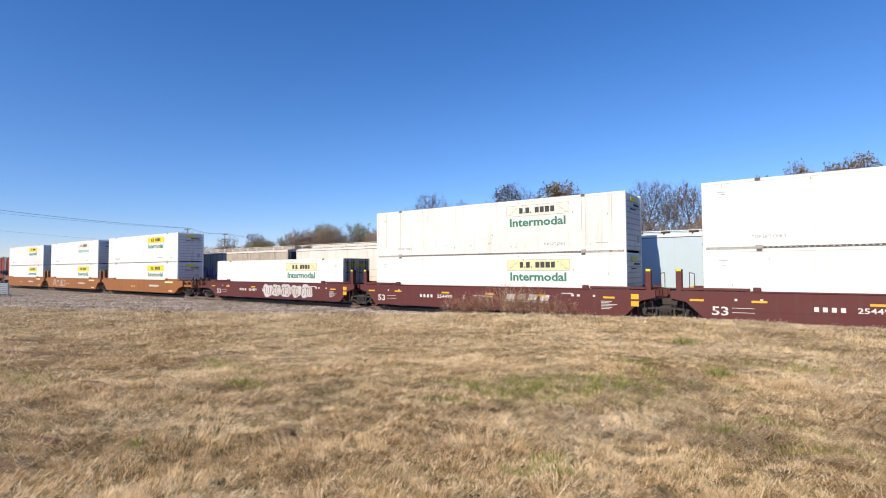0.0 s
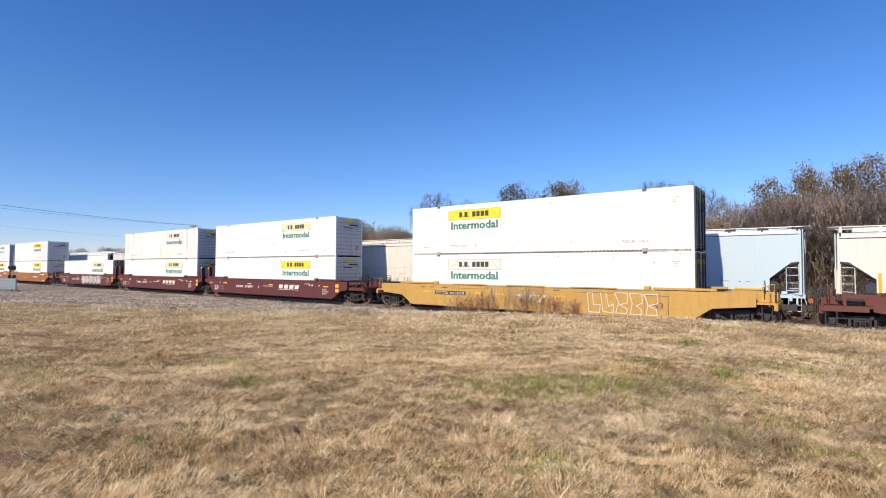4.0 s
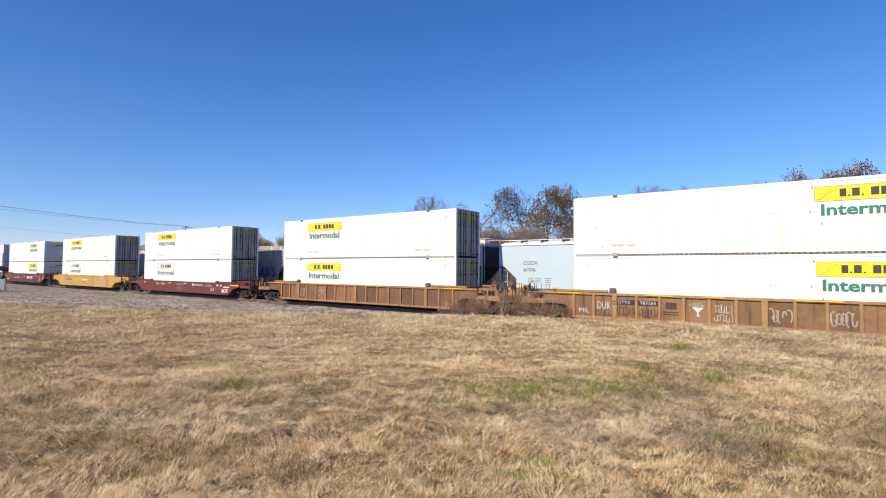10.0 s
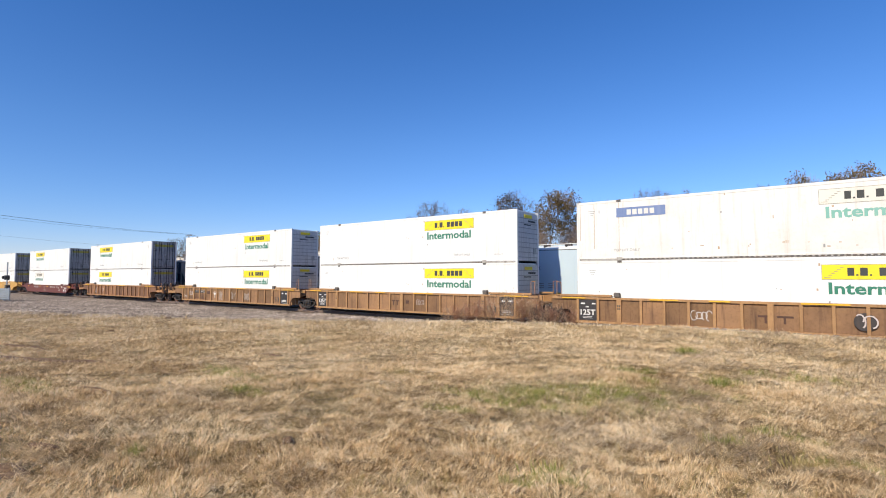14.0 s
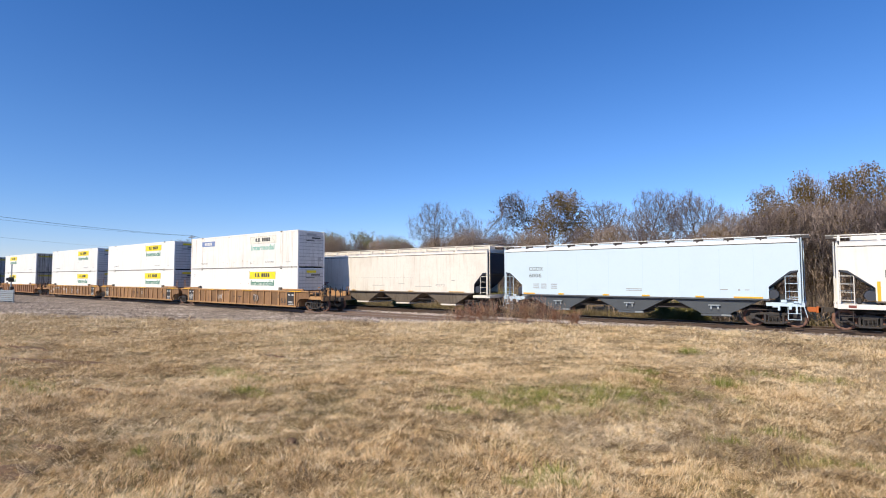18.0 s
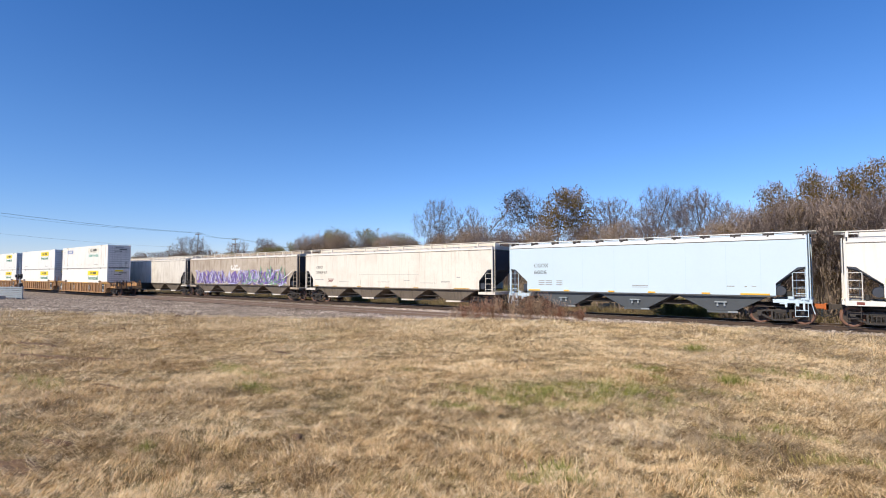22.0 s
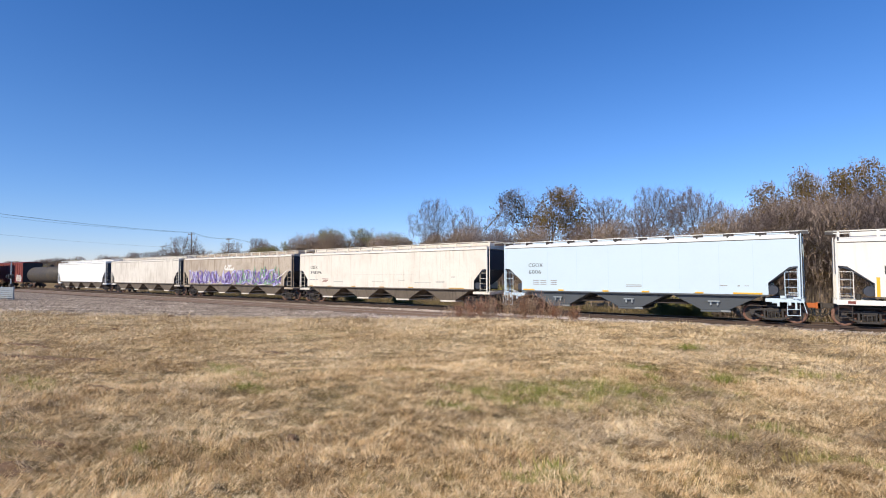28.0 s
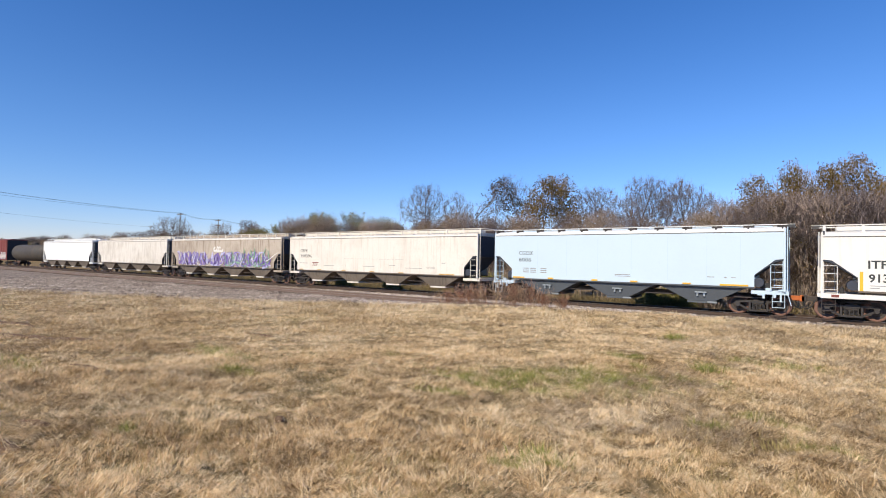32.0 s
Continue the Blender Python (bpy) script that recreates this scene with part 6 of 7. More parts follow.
for cx, cy, n, hh, mm in ((-2.65, 13.3, 240, 0.24, GREEN), (-1.4, 9.4, 200, 0.18, GREEN), (-3.9, 5.5, 160, 0.10, GREEN), (-1.9, 4.2, 150, 0.12, GREEN), (-6.2, 7.0, 160, 0.14, OLIVE), (-2.4, 8.9, 180, 0.13, GREEN), (-0.2, 5.8, 120, 0.12, OLIVE)):
    rg = np.random.default_rng(int(abs(cx * 100)))
    a, rad = rg.uniform(0, 6.28, n), np.abs(rg.normal(0, 0.11, n))
    x, y = cx + rad * np.cos(a) * 1.4, cy + rad * np.sin(a)
    me = blades_mesh("grass_tuft", x - cx, y - cy, np.zeros(n) - 0.01, rg.uniform(0.5, 1.1, n) * hh, rg.uniform(0.006, 0.012, n), a, rg.uniform(0.1, 0.8, n), mm, rg)
    ob = tagged(new("grass_tuft", me), "upright tuft of green grass in the dry field" if mm is GREEN else "upright tuft of yellowing grass in the dry field", "grass", "grass tufts", "stuff")
    ob.location = (cx, cy, float(land(cx, cy)))


def stones(name, label, x, y, size, material, seed):
    rg = np.random.default_rng(seed)
    n = len(x)
    base = np.array([[1, 0, -0.2], [0.3, 0.9, 0], [-0.8, 0.55, -0.1], [-0.8, -0.6, 0], [0.35, -0.95, -0.15], [0.1, 0.1, 0.75]])
    sc = size[:, None] * rg.uniform(0.7, 1.3, (n, 3))
    a = rg.uniform(0, 6.28, n)
    v = base[None] * sc[:, None, :] * rg.uniform(0.75, 1.25, (n, 6, 1))
    vx = v[..., 0] * np.cos(a)[:, None] - v[..., 1] * np.sin(a)[:, None] + x[:, None]
    vy = v[..., 0] * np.sin(a)[:, None] + v[..., 1] * np.cos(a)[:, None] + y[:, None]
    vz = v[..., 2] + (land(x, y) + size * 0.25)[:, None]
    b = (np.arange(n) * 6)[:, None]
    f = np.concatenate([b + [i, (i + 1) % 5, 5] for i in range(5)], 1).ravel()
    return tagged(new(name, raw_mesh(name, np.stack([vx, vy, vz], -1).reshape(-1, 3), f, np.full(n * 5, 3), material)), label, "gravel", kind="stuff")


STONE = plant_material("grey_pink_ballast_stone", [(0.0, (0.05, 0.039, 0.032)), (0.4, (0.25, 0.198, 0.158)), (0.75, (0.52, 0.43, 0.35)), (1.0, (0.78, 0.68, 0.58))], 0.4, 0.0)
rg = np.random.default_rng(21)
n = 46000
sx = -70 + 76 * rg.uniform(0, 1, n) ** 0.8
sy = edge_y(sx) + (29.7 - edge_y(sx)) * rg.uniform(-0.03, 1, n)
ok = ~((np.abs(np.abs(sy - TRACK_A) - 0.755) < 0.1)) & (rg.uniform(0, 1, n) < np.where(np.abs(sy - TRACK_A) < 1.3, 0.6, 1.0))
stones("ballast", "grey and pinkish crushed stone along the tracks", sx[ok], sy[ok], rg.uniform(0.03, 0.07, ok.sum()), STONE, 22)

PALE_STONE = plant_material("pale_pink_ballast_stone", [(0.0, (0.20, 0.165, 0.15)), (0.35, (0.52, 0.44, 0.40)), (0.8, (0.72, 0.63, 0.59)), (1.0, (0.82, 0.75, 0.71))], 0.4, 0.0)
n = 26000
px_ = -64 + 74 * rg.uniform(0, 1, n) ** 0.8
py_ = rg.uniform(22.9, 30.0, n)
ok = (px_ > -20 - 14 * rg.uniform(0, 1, n)) & (np.abs(np.abs(py_ - TRACK_A) - 0.755) > 0.11) & ((py_ > 25) | (px_ > -14 - 20 * rg.uniform(0, 1, n)))
stones("fresh_ballast", "pale pinkish crushed stone between the tracks", px_[ok], py_[ok], rg.uniform(0.035, 0.07, ok.sum()), PALE_STONE, 23)

# dark clods of earth turned up in the field; the first stands for tuft shade
EARTH = paint("dry_dark_earth", (0.17, 0.11, 0.073), (0.08, 0.055, 0.038), 0.6, 0.95, streak=False, bumpy=0.6)
for cx, cy, sz in ((-4.5, 3.35, 0.06), (-18.2, 6.8, 0.09), (-21.9, 10.3, 0.13), (-16.0, 13.2, 0.08), (-6.9, 12.4, 0.06)):
    bm = bmesh.new()
    bmesh.ops.create_icosphere(bm, subdivisions=2, radius=sz)
    for v in bm.verts:
        v.co *= 1 + 0.5 * noise.noise(v.co * 9 / sz * 0.1 + Vector((cx, cy, 0)))
        v.co.z *= 0.55
    ob = tagged(new("earth_clod", finish(bm, "earth_clod", EARTH)), "dark clod of dry earth, one for tuft shade, in the mown field", "clod", "earth clods")
    ob.location = (cx, cy, float(land(cx, cy)) + sz * 0.2)

# bare trampled earth showing through the grass
for cx, cy, rx, ry, turn in SOIL:
    bm = bmesh.new()
    n = 22
    mid = bm.verts.new((0, 0, 0.012))
    rings = []
    for f, z in ((0.45, 0.012), (0.8, 0.006), (1.0, -0.02)):
        rings.append([bm.verts.new((rx * f * math.cos(2 * math.pi * k / n) * (1 + 0.3 * noise.noise((k * 0.9, cx, f))), ry * f * math.sin(2 * math.pi * k / n) * (1 + 0.4 * noise.noise((k * 0.9, cy, f))), z + 0.02 * noise.noise((k * 1.7, cx, f * 5)))) for k in range(n)])
    for k in range(n):
        bm.faces.new((mid, rings[0][k], rings[0][(k + 1) % n]))
        for r0, r1 in zip(rings, rings[1:]):
            bm.faces.new((r0[k], r1[k], r1[(k + 1) % n], r0[(k + 1) % n]))
    for v in bm.verts:
        c, s = math.cos(radians(turn)), math.sin(radians(turn))
        v.co.z += float(land(cx + v.co.x * c - v.co.y * s, cy + v.co.x * s + v.co.y * c)) - float(land(cx, cy)) + 0.012
    ob = tagged(new("bare_soil", finish(bm, "bare_soil", EARTH)), "low patch of bare dark earth in the mown field", "soil", "bare patches")
    ob.matrix_basis = pose(cx, cy, float(land(cx, cy)), 0, 0, turn)

# ---------------------------------------------------------------- trees
def tubes(segs, sides, material, name):
    """Tapered sticks (p, q, r0, r1) as one mesh."""
    p, q = np.array([s[0] for s in segs]), np.array([s[1] for s in segs])
    r0, r1 = np.array([s[2] for s in segs]), np.array([s[3] for s in segs])
    d = q - p
    d /= np.linalg.norm(d, axis=1)[:, None] + 1e-9
    ref = np.where(np.abs(d[:, 2:3]) > 0.9, np.array([[1.0, 0, 0]]), np.array([[0, 0, 1.0]]))
    u = np.cross(d, ref)
    u /= np.linalg.norm(u, axis=1)[:, None]
    w = np.cross(d, u)
    n = len(segs)
    if sides == 1:
        v = np.stack([p - u * r0[:, None], p + u * r0[:, None], q], 1).reshape(-1, 3)
        return raw_mesh(name, v, np.arange(3 * n), np.full(n, 3), material)
    ang = 2 * np.pi * np.arange(sides) / sides
    ring = u[:, None] * np.cos(ang)[None, :, None] + w[:, None] * np.sin(ang)[None, :, None]
    v = np.concatenate([p[:, None] + ring * r0[:, None, None], q[:, None] + ring * r1[:, None, None]], 1).reshape(-1, 3)
    b = (np.arange(n) * 2 * sides)[:, None]
    f = np.concatenate([b + [i, (i + 1) % sides, sides + (i + 1) % sides, sides + i] for i in range(sides)], 1).ravel()
    return raw_mesh(name, v, f, np.full(n * sides, 4), material, True)


def grow(rr, h, wide, base, levels=5, kids=4, stems=1, spread=38, twig=0.5, per=6, droop=0.0, thick=0.0125, lift=0.02):
    """A forking skeleton: limbs leave their parent at an angle and bend upwards, fine straight twigs at the ends."""
    rg = np.random.default_rng(rr.randrange(99999))
    up = np.array([0, 0, 1.0])
    limbs, ends = [], []

    def aside(d, deg):
        q = np.cross(d, rg.normal(0, 1, 3))
        q /= np.linalg.norm(q) + 1e-9
        return d * math.cos(radians(deg)) + q * math.sin(radians(deg))

    def branch(p, d, length, r, level):
        steps = 4 if level else 5
        pts = [p]
        for i in range(steps):
            d = d + rg.normal(0, 0.13, 3) + up * (lift - droop)
            d /= np.linalg.norm(d)
            q = p + d * length / steps
            r1 = r * (1 - 0.62 * (i + 1) / steps)
            limbs.append((p, q, r * (1 - 0.62 * i / steps), r1, level))
            p = q
            pts.append(p)
            if level < levels and (level or i > 1 or stems > 1) and i >= 1:
                for _ in range(kids // 3 + (rg.uniform() < (kids % 3) / 3)):
                    branch(p, aside(d, spread * rg.uniform(0.6, 1.35)), length * rg.uniform(0.5, 0.8), r1 * 0.72, level + 1)
        if level < levels:
            branch(p, aside(d, spread * 0.4), length * 0.62, r * 0.4, level + 1)
        if level >= levels - 1:
            ends.extend((q, d) for q in pts[1:])

    for k in range(stems):
        an = rg.uniform(0, 6.28)
        off = 0 if stems == 1 else rg.uniform(0.05, 0.55) * wide * 0.35
        lean = rg.uniform(0.02, 0.1) if stems == 1 else rg.uniform(0.1, 0.45)
        d = np.array([math.cos(an) * lean, math.sin(an) * lean, 1.0])
        branch(np.array([off * math.cos(an), off * math.sin(an), -0.15]), d / np.linalg.norm(d), base + 0.28 * h, thick * h, 0)
    allq = np.array([s[1] for s in limbs])
    sz = (h - twig * 0.8) / allq[:, 2].max()
    sx = wide / np.percentile(np.hypot(allq[:, 0], allq[:, 1]), 93)
    k = np.array([sx, sx, sz])
    if stems == 1:      # rounded crown
        rmax = wide * 1.25
        rnd = lambda p: np.array([p[0] * k[0], p[1] * k[1], p[2] * k[2] * (1.04 - 0.22 * min((math.hypot(p[0], p[1]) * sx / rmax) ** 2, 1.2))])
    else:
        rnd = lambda p: p * k
    limbs = [(tuple(rnd(p)), tuple(rnd(q)), max(a, 0.006), max(b, 0.004)) for p, q, a, b, l in limbs]
    twigs, tips = [], []
    for q, d in ends:
        q = rnd(q)
        if q[2] < base * 0.6:
            continue
        for _ in range(per):
            e = d + rg.normal(0, 0.62, 3) + up * 0.05
            e /= np.linalg.norm(e)
            t1 = q + e * twig * rg.uniform(0.4, 1.2)
            twigs.append((tuple(q), tuple(t1), 0.008, 0.003))
            m0 = q + (t1 - q) * rg.uniform(0.3, 0.7)
            twigs.append((tuple(m0), tuple(m0 + (e + rg.normal(0, 0.4, 3)) * twig * 0.5), 0.007, 0.003))
            tips.append(tuple(t1))
    return limbs, twigs, tips


def leaf_mesh(tips, rr, per, size, scatter, material, above=0.0):
    rg = np.random.default_rng(rr.randrange(9999))
    t = np.array(tips)
    t = t[t[:, 2] > above]
    c = np.repeat(t, per, 0) + rg.normal(0, scatter, (len(t) * per, 3))
    n = len(c)
    u = rg.normal(0, 1, (n, 3))
    u /= np.linalg.norm(u, axis=1)[:, None]
    w = np.cross(u, rg.normal(0, 1, (n, 3)))
    w /= np.linalg.norm(w, axis=1)[:, None]
    s = (size * rg.uniform(0.5, 1.3, n))[:, None]
    v = np.stack([c - u * s, c + w * s * 0.55, c + u * s, c - w * s * 0.55], 1).reshape(-1, 3)
    return raw_mesh("leaves", v, np.arange(4 * n), np.full(n, 4), material)


def clumped(tips, rr, share):
    """Those twig ends that still hold leaves, in clumps."""
    t = np.array(tips)
    k = soft_noise(t[:, 0] + t[:, 2], t[:, 1] - 0.7 * t[:, 2], 0.9, rr.randrange(999))
    return t[k > np.quantile(k, 1 - share)].tolist()


def lobed(rg, n, lobes):
    """Points spread through a crown of overlapping rounded masses (x, y, z, radius, half height), denser towards their skins."""
    w = np.array([l[3] ** 2 * l[4] for l in lobes])
    pick = rg.choice(len(lobes), n, p=w / w.sum())
    d = rg.normal(0, 1, (n, 3))
    d /= np.linalg.norm(d, axis=1)[:, None]
    r = rg.uniform(0.02, 1, n) ** 0.42
    L = np.array(lobes)[pick]
    return L[:, :3] + d * r[:, None] * np.stack([L[:, 3], L[:, 3], L[:, 4]], 1)


def reach_out(rg, roots, goals, step, kill, rounds=70, lift=0.04, wander=0.05):
    """Branches that grow towards the goals and fork on the way. roots: chains of points that stand already."""
    pts, par = [], []
    for chain in roots:
        for i, p in enumerate(chain):
            par.append(len(pts) - 1 if i else -1)
            pts.append(np.array(p, float))
    near_d, near_i = np.full(len(goals), 1e9), np.zeros(len(goals), int)

    def meet(first):
        if first >= len(pts) or not len(goals):
            return
        d = np.linalg.norm(goals[:, None] - np.array(pts[first:])[None], axis=2)
        k = d.argmin(1)
        d = d[np.arange(len(goals)), k]
        closer = d < near_d
        near_d[closer], near_i[closer] = d[closer], k[closer] + first

    meet(0)
    told = {}
    for _ in range(rounds):
        if not len(goals):
            break
        first = len(pts)
        g = goals - np.array(pts)[near_i]
        g /= np.linalg.norm(g, axis=1)[:, None] + 1e-9
        pull = np.zeros((first, 3))
        np.add.at(pull, near_i, g)
        for i in np.unique(near_i):
            d = pull[i] / (np.linalg.norm(pull[i]) + 1e-9) + rg.normal(0, wander, 3) + np.array([0, 0, lift])
            d /= np.linalg.norm(d) + 1e-9
            if any(d @ o > 0.9 for o in told.get(i, ())):      # that way is taken: go for one goal alone
                d = g[rg.choice(np.nonzero(near_i == i)[0])]
            if len(told.get(i, ())) > 4:
                continue
            told.setdefault(i, []).append(d)
            pts.append(pts[i] + d * step)
            par.append(i)
        if len(pts) == first:
            break
        meet(first)
        keep = near_d > kill
        goals, near_d, near_i = goals[keep], near_d[keep], near_i[keep]
    return np.array(pts), np.array(par)


def limb_sizes(par, tip, power=2.25):
    r = np.zeros(len(par))
    for i in range(len(par) - 1, -1, -1):
        r[i] = max(r[i], tip ** power)
        if par[i] >= 0:
            r[par[i]] += r[i]
    return r ** (1 / power)


def twigs_on(rg, pts, par, rad, limit, per, length, up=0.1, spread=0.75):
    """Fine forked twigs on all thin wood."""
    out, tips = [], []
    mid = pts[:, :2].mean(0)
    for i in np.nonzero((rad < limit) & (par >= 0))[0]:
        d0 = pts[i] - pts[par[i]]
        d0 = d0 / (np.linalg.norm(d0) + 1e-9)
        for _ in range(per):
            q = pts[par[i]] + (pts[i] - pts[par[i]]) * rg.uniform(0, 1)
            e = d0 + rg.normal(0, spread, 3) + np.array([0, 0, up])
            e /= np.linalg.norm(e)
            t = q + e * length * rg.uniform(0.45, 1.2)
            out.append((tuple(q), tuple(t), 0.0085, 0.003))
            for _ in range(2):
                m0 = q + (t - q) * rg.uniform(0.25, 0.8)
                out.append((tuple(m0), tuple(m0 + (e + rg.normal(0, 0.55, 3)) * length * 0.45), 0.0065, 0.003))
            tips.append(tuple(t))
    return out, tips


def stem(rg, x, y, lean, top, bend=0.12, step=0.45):
    p, d, chain = np.array([x, y, -0.2]), np.array([lean[0], lean[1], 1.0]), []
    while p[2] < top:
        chain.append(p)
        d = d + rg.normal(0, bend, 3) * np.array([1, 1, 0.2])
        d /= np.linalg.norm(d)
        p = p + d * step
    return chain + [p]


def crown_lobes(rg, n, wide, z0, z1, size):
    """Rounded masses set about an egg-shaped crown from z0 to z1."""
    zc, hz = (z0 + z1) / 2, (z1 - z0) / 2
    out = [(0, 0, zc + 0.1 * hz, wide * 0.62, hz * 0.72)]
    for k in range(n):
        a, el = 2 * math.pi * (k + rg.uniform(-0.3, 0.3)) / n * 2.4, rg.uniform(-0.55, 1.15)
        rr = wide * size * rg.uniform(0.75, 1.2)
        rx, rz = wide - rr, hz - rr * 0.8
        out.append((rx * math.cos(a) * math.cos(el), rx * math.sin(a) * math.cos(el), zc + rz * math.sin(el), rr, rr * 0.8))
    return out


# kind: half width, foot and top of the crown, lobes, lobe size, goals, step, kill, twigs, twig length, stems
SHAPES = {
    "open": (2.9, 4.2, 9.8, 9, 0.40, 800, 0.28, 0.28, 7, 0.50, 1),
    "round": (2.8, 3.8, 9.8, 11, 0.45, 2000, 0.24, 0.23, 6, 0.42, 1),
    "sparse": (2.7, 4.2, 9.8, 9, 0.42, 750, 0.26, 0.28, 6, 0.50, 4),
    "leafy": (2.6, 3.4, 9.8, 11, 0.46, 1500, 0.25, 0.24, 5, 0.40, 1),
    "olive": (3.4, 1.8, 9.8, 10, 0.48, 1300, 0.30, 0.30, 5, 0.45, 2),
    "thicket": (2.4, 0.4, 6.8, 10, 0.55, 1900, 0.24, 0.24, 8, 0.50, 9),
}


def tree_kind(kind, seed):
    rg, rr = np.random.default_rng(seed), random.Random(seed)
    bushy = kind in ("brush", "grey")
    wide, z0, z1, nl, size, goals, step, kill, per, tl, stems = SHAPES["thicket" if bushy else kind]
    lobes = crown_lobes(rg, nl, wide, z0, z1, size)
    roots = []
    for k in range(stems):
        a = 2 * math.pi * k / stems + rg.uniform(-0.4, 0.4)
        off = 0 if stems == 1 else rg.uniform(0.1, 0.5) * (wide * 0.75 if bushy else 0.8)
        lean = rg.uniform(0.0, 0.08) if stems == 1 else rg.uniform(0.15, 0.4)
        roots.append(stem(rg, off * math.cos(a), off * math.sin(a), (lean * math.cos(a), lean * math.sin(a)), z0 + (0.0 if bushy else 0.25 * (z1 - z0)), 0.06 if not bushy else 0.16))
    pts, par = reach_out(rg, roots, lobed(rg, goals, lobes), step, kill, lift=0.03 if not bushy else -0.02)
    pts[:, 2] *= ((7.0 if bushy else 10.0) - 0.6 * tl) / pts[:, 2].max()
    pts[:, :2] *= (wide - 0.5 * tl) / np.percentile(np.hypot(pts[:, 0], pts[:, 1]), 98)
    rad = limb_sizes(par, 0.0042 if not bushy else 0.005, 1.9 if not bushy else 2.5)
    twigs, tips = twigs_on(rg, pts, par, rad, 0.05, per, tl, 0.1 if not bushy else 0.0, 0.8 if not bushy else 1.1)
    if bushy:      # tangled wands across the stems
        at, way = lobed(rg, 1500, lobes), rg.normal(0, 1, (1500, 3)) * np.array([1, 1, 0.55])
        way /= np.linalg.norm(way, axis=1)[:, None]
        size = rg.uniform(0.5, 1.5, 1500)[:, None]
        twigs += [(tuple(p), tuple(q), 0.011, 0.003) for p, q in zip(at, at + way * size)]
    limbs = [(tuple(pts[p]), tuple(pts[i]), float(min(rad[p], rad[i] * 1.25)), float(rad[i])) for i, p in enumerate(par) if p >= 0]
    name, cat, tw, leaf = "tree", "tree", GREYTWIG, None
    if kind == "open":
        label = "bare deciduous tree with open grey branches"
    elif kind == "round":
        label = "bare deciduous tree with a dense round grey-brown crown"
    elif kind == "sparse":
        label = "thin multi-stemmed tree with scattered dark leaves"
        leaf = leaf_mesh([t for t in clumped(tips, rr, 0.3) if t[2] > 6.0][::2], rr, 2, 0.085, 0.10, LEAF_DARK, 5.0)
    elif kind == "leafy":
        label, tw = "oak-like tree with rusty brown autumn leaves", TANTWIG
        leaf = leaf_mesh(clumped(tips, rr, 0.66), rr, 2, 0.085, 0.14, LEAF_BROWN, 2.5)
    elif kind == "olive":
        label, tw = "tree with thinning olive and yellow leaves", TANTWIG
        leaf = leaf_mesh(clumped(tips, rr, 0.6), rr, 4, 0.09, 0.22, LEAF_OLIVE, 1.0)
    else:
        name, cat, label, tw = "thicket_shrub", "shrub", "tangled leafless tan-brown thicket shrub", TANTWIG
        leaf = leaf_mesh(clumped(tips, rr, 0.3), rr, 1, 0.05, 0.1, LEAF_BROWN, 2.0) if kind == "brush" else None
        if kind == "grey":
            label, tw = "tangled leafless grey-brown thicket shrub", GREYTWIG
    t = empty(name, label, cat, "trees behind the siding" if cat == "tree" else "thicket behind the siding")
    trunk = new("trunk" if cat == "tree" else "stem", tubes(limbs, 3, BARK if cat == "tree" else tw, "trunk"))
    if cat != "tree":
        trunk["kind"] = "stuff"
    trunk.parent = t
    cr = new("crown", tubes(twigs, 1, tw, "crown"))
    cr.parent = t
    if leaf:
        lf = new("leaves", leaf)
        lf.parent = t
    return t


KINDS = {}
NATIVE = {"open": 2.9, "round": 2.8, "sparse": 2.7, "leafy": 2.6, "olive": 3.4, "brush": 2.4, "grey": 2.4}
def plant(kind, x, y, h, turn, half=None):
    """A tree of a kind, its top h over the rails and its crown of the given half width; later ones of a kind share the meshes of the first three."""
    key = (kind, int(turn) % 3 if kind != "sparse" else 0)
    if key not in KINDS:
        KINDS[key] = t = tree_kind(kind, len(kind) * 31 + ord(kind[0]) + key[1])
    else:
        t = copy_thing(KINDS[key], pose(0, 0, 0))
    g0 = float(land(x, y))
    k = (h - g0) / (10.0 if kind not in ("brush", "grey") else 7.0)
    w = half / NATIVE[kind] if half else k
    t.matrix_basis = pose(x, y, g0, 0, 0, turn * 47.0)
    t.scale = (w, w, k)


for row in (("open", -45.4, 58, 13.8, 0, 4.0), ("open", -41.0, 60, 12.5, 1, 2.9), ("sparse", -30.8, 56, 13.5, 0, 4.6), ("leafy", -24.2, 55, 12.5, 0, 3.7), ("round", -20.0, 57, 11.4, 1, 3.5), ("open", -17.8, 62, 11.0, 2, 2.6),
            ("round", -14.6, 58, 12.1, 0, 3.3), ("round", -11.0, 58, 11.6, 2, 3.3), ("open", -8.3, 60, 10.2, 1, 2.2)):
    plant(*row)
for row in (("leafy", -3.2, 47, 9.6, 1, 2.0), ("leafy", -0.8, 46, 10.3, 2, 1.9), ("leafy", 1.1, 47, 10.2, 0, 1.8), ("leafy", 2.8, 45, 10.3, 1, 2.0), ("round", 4.6, 47, 9.0, 1, 2.5), ("leafy", 7.5, 48, 9.4, 2, 2.4), ("round", 11, 49, 9.6, 0), ("leafy", 15, 47, 9.8, 1)):
    plant(*row)
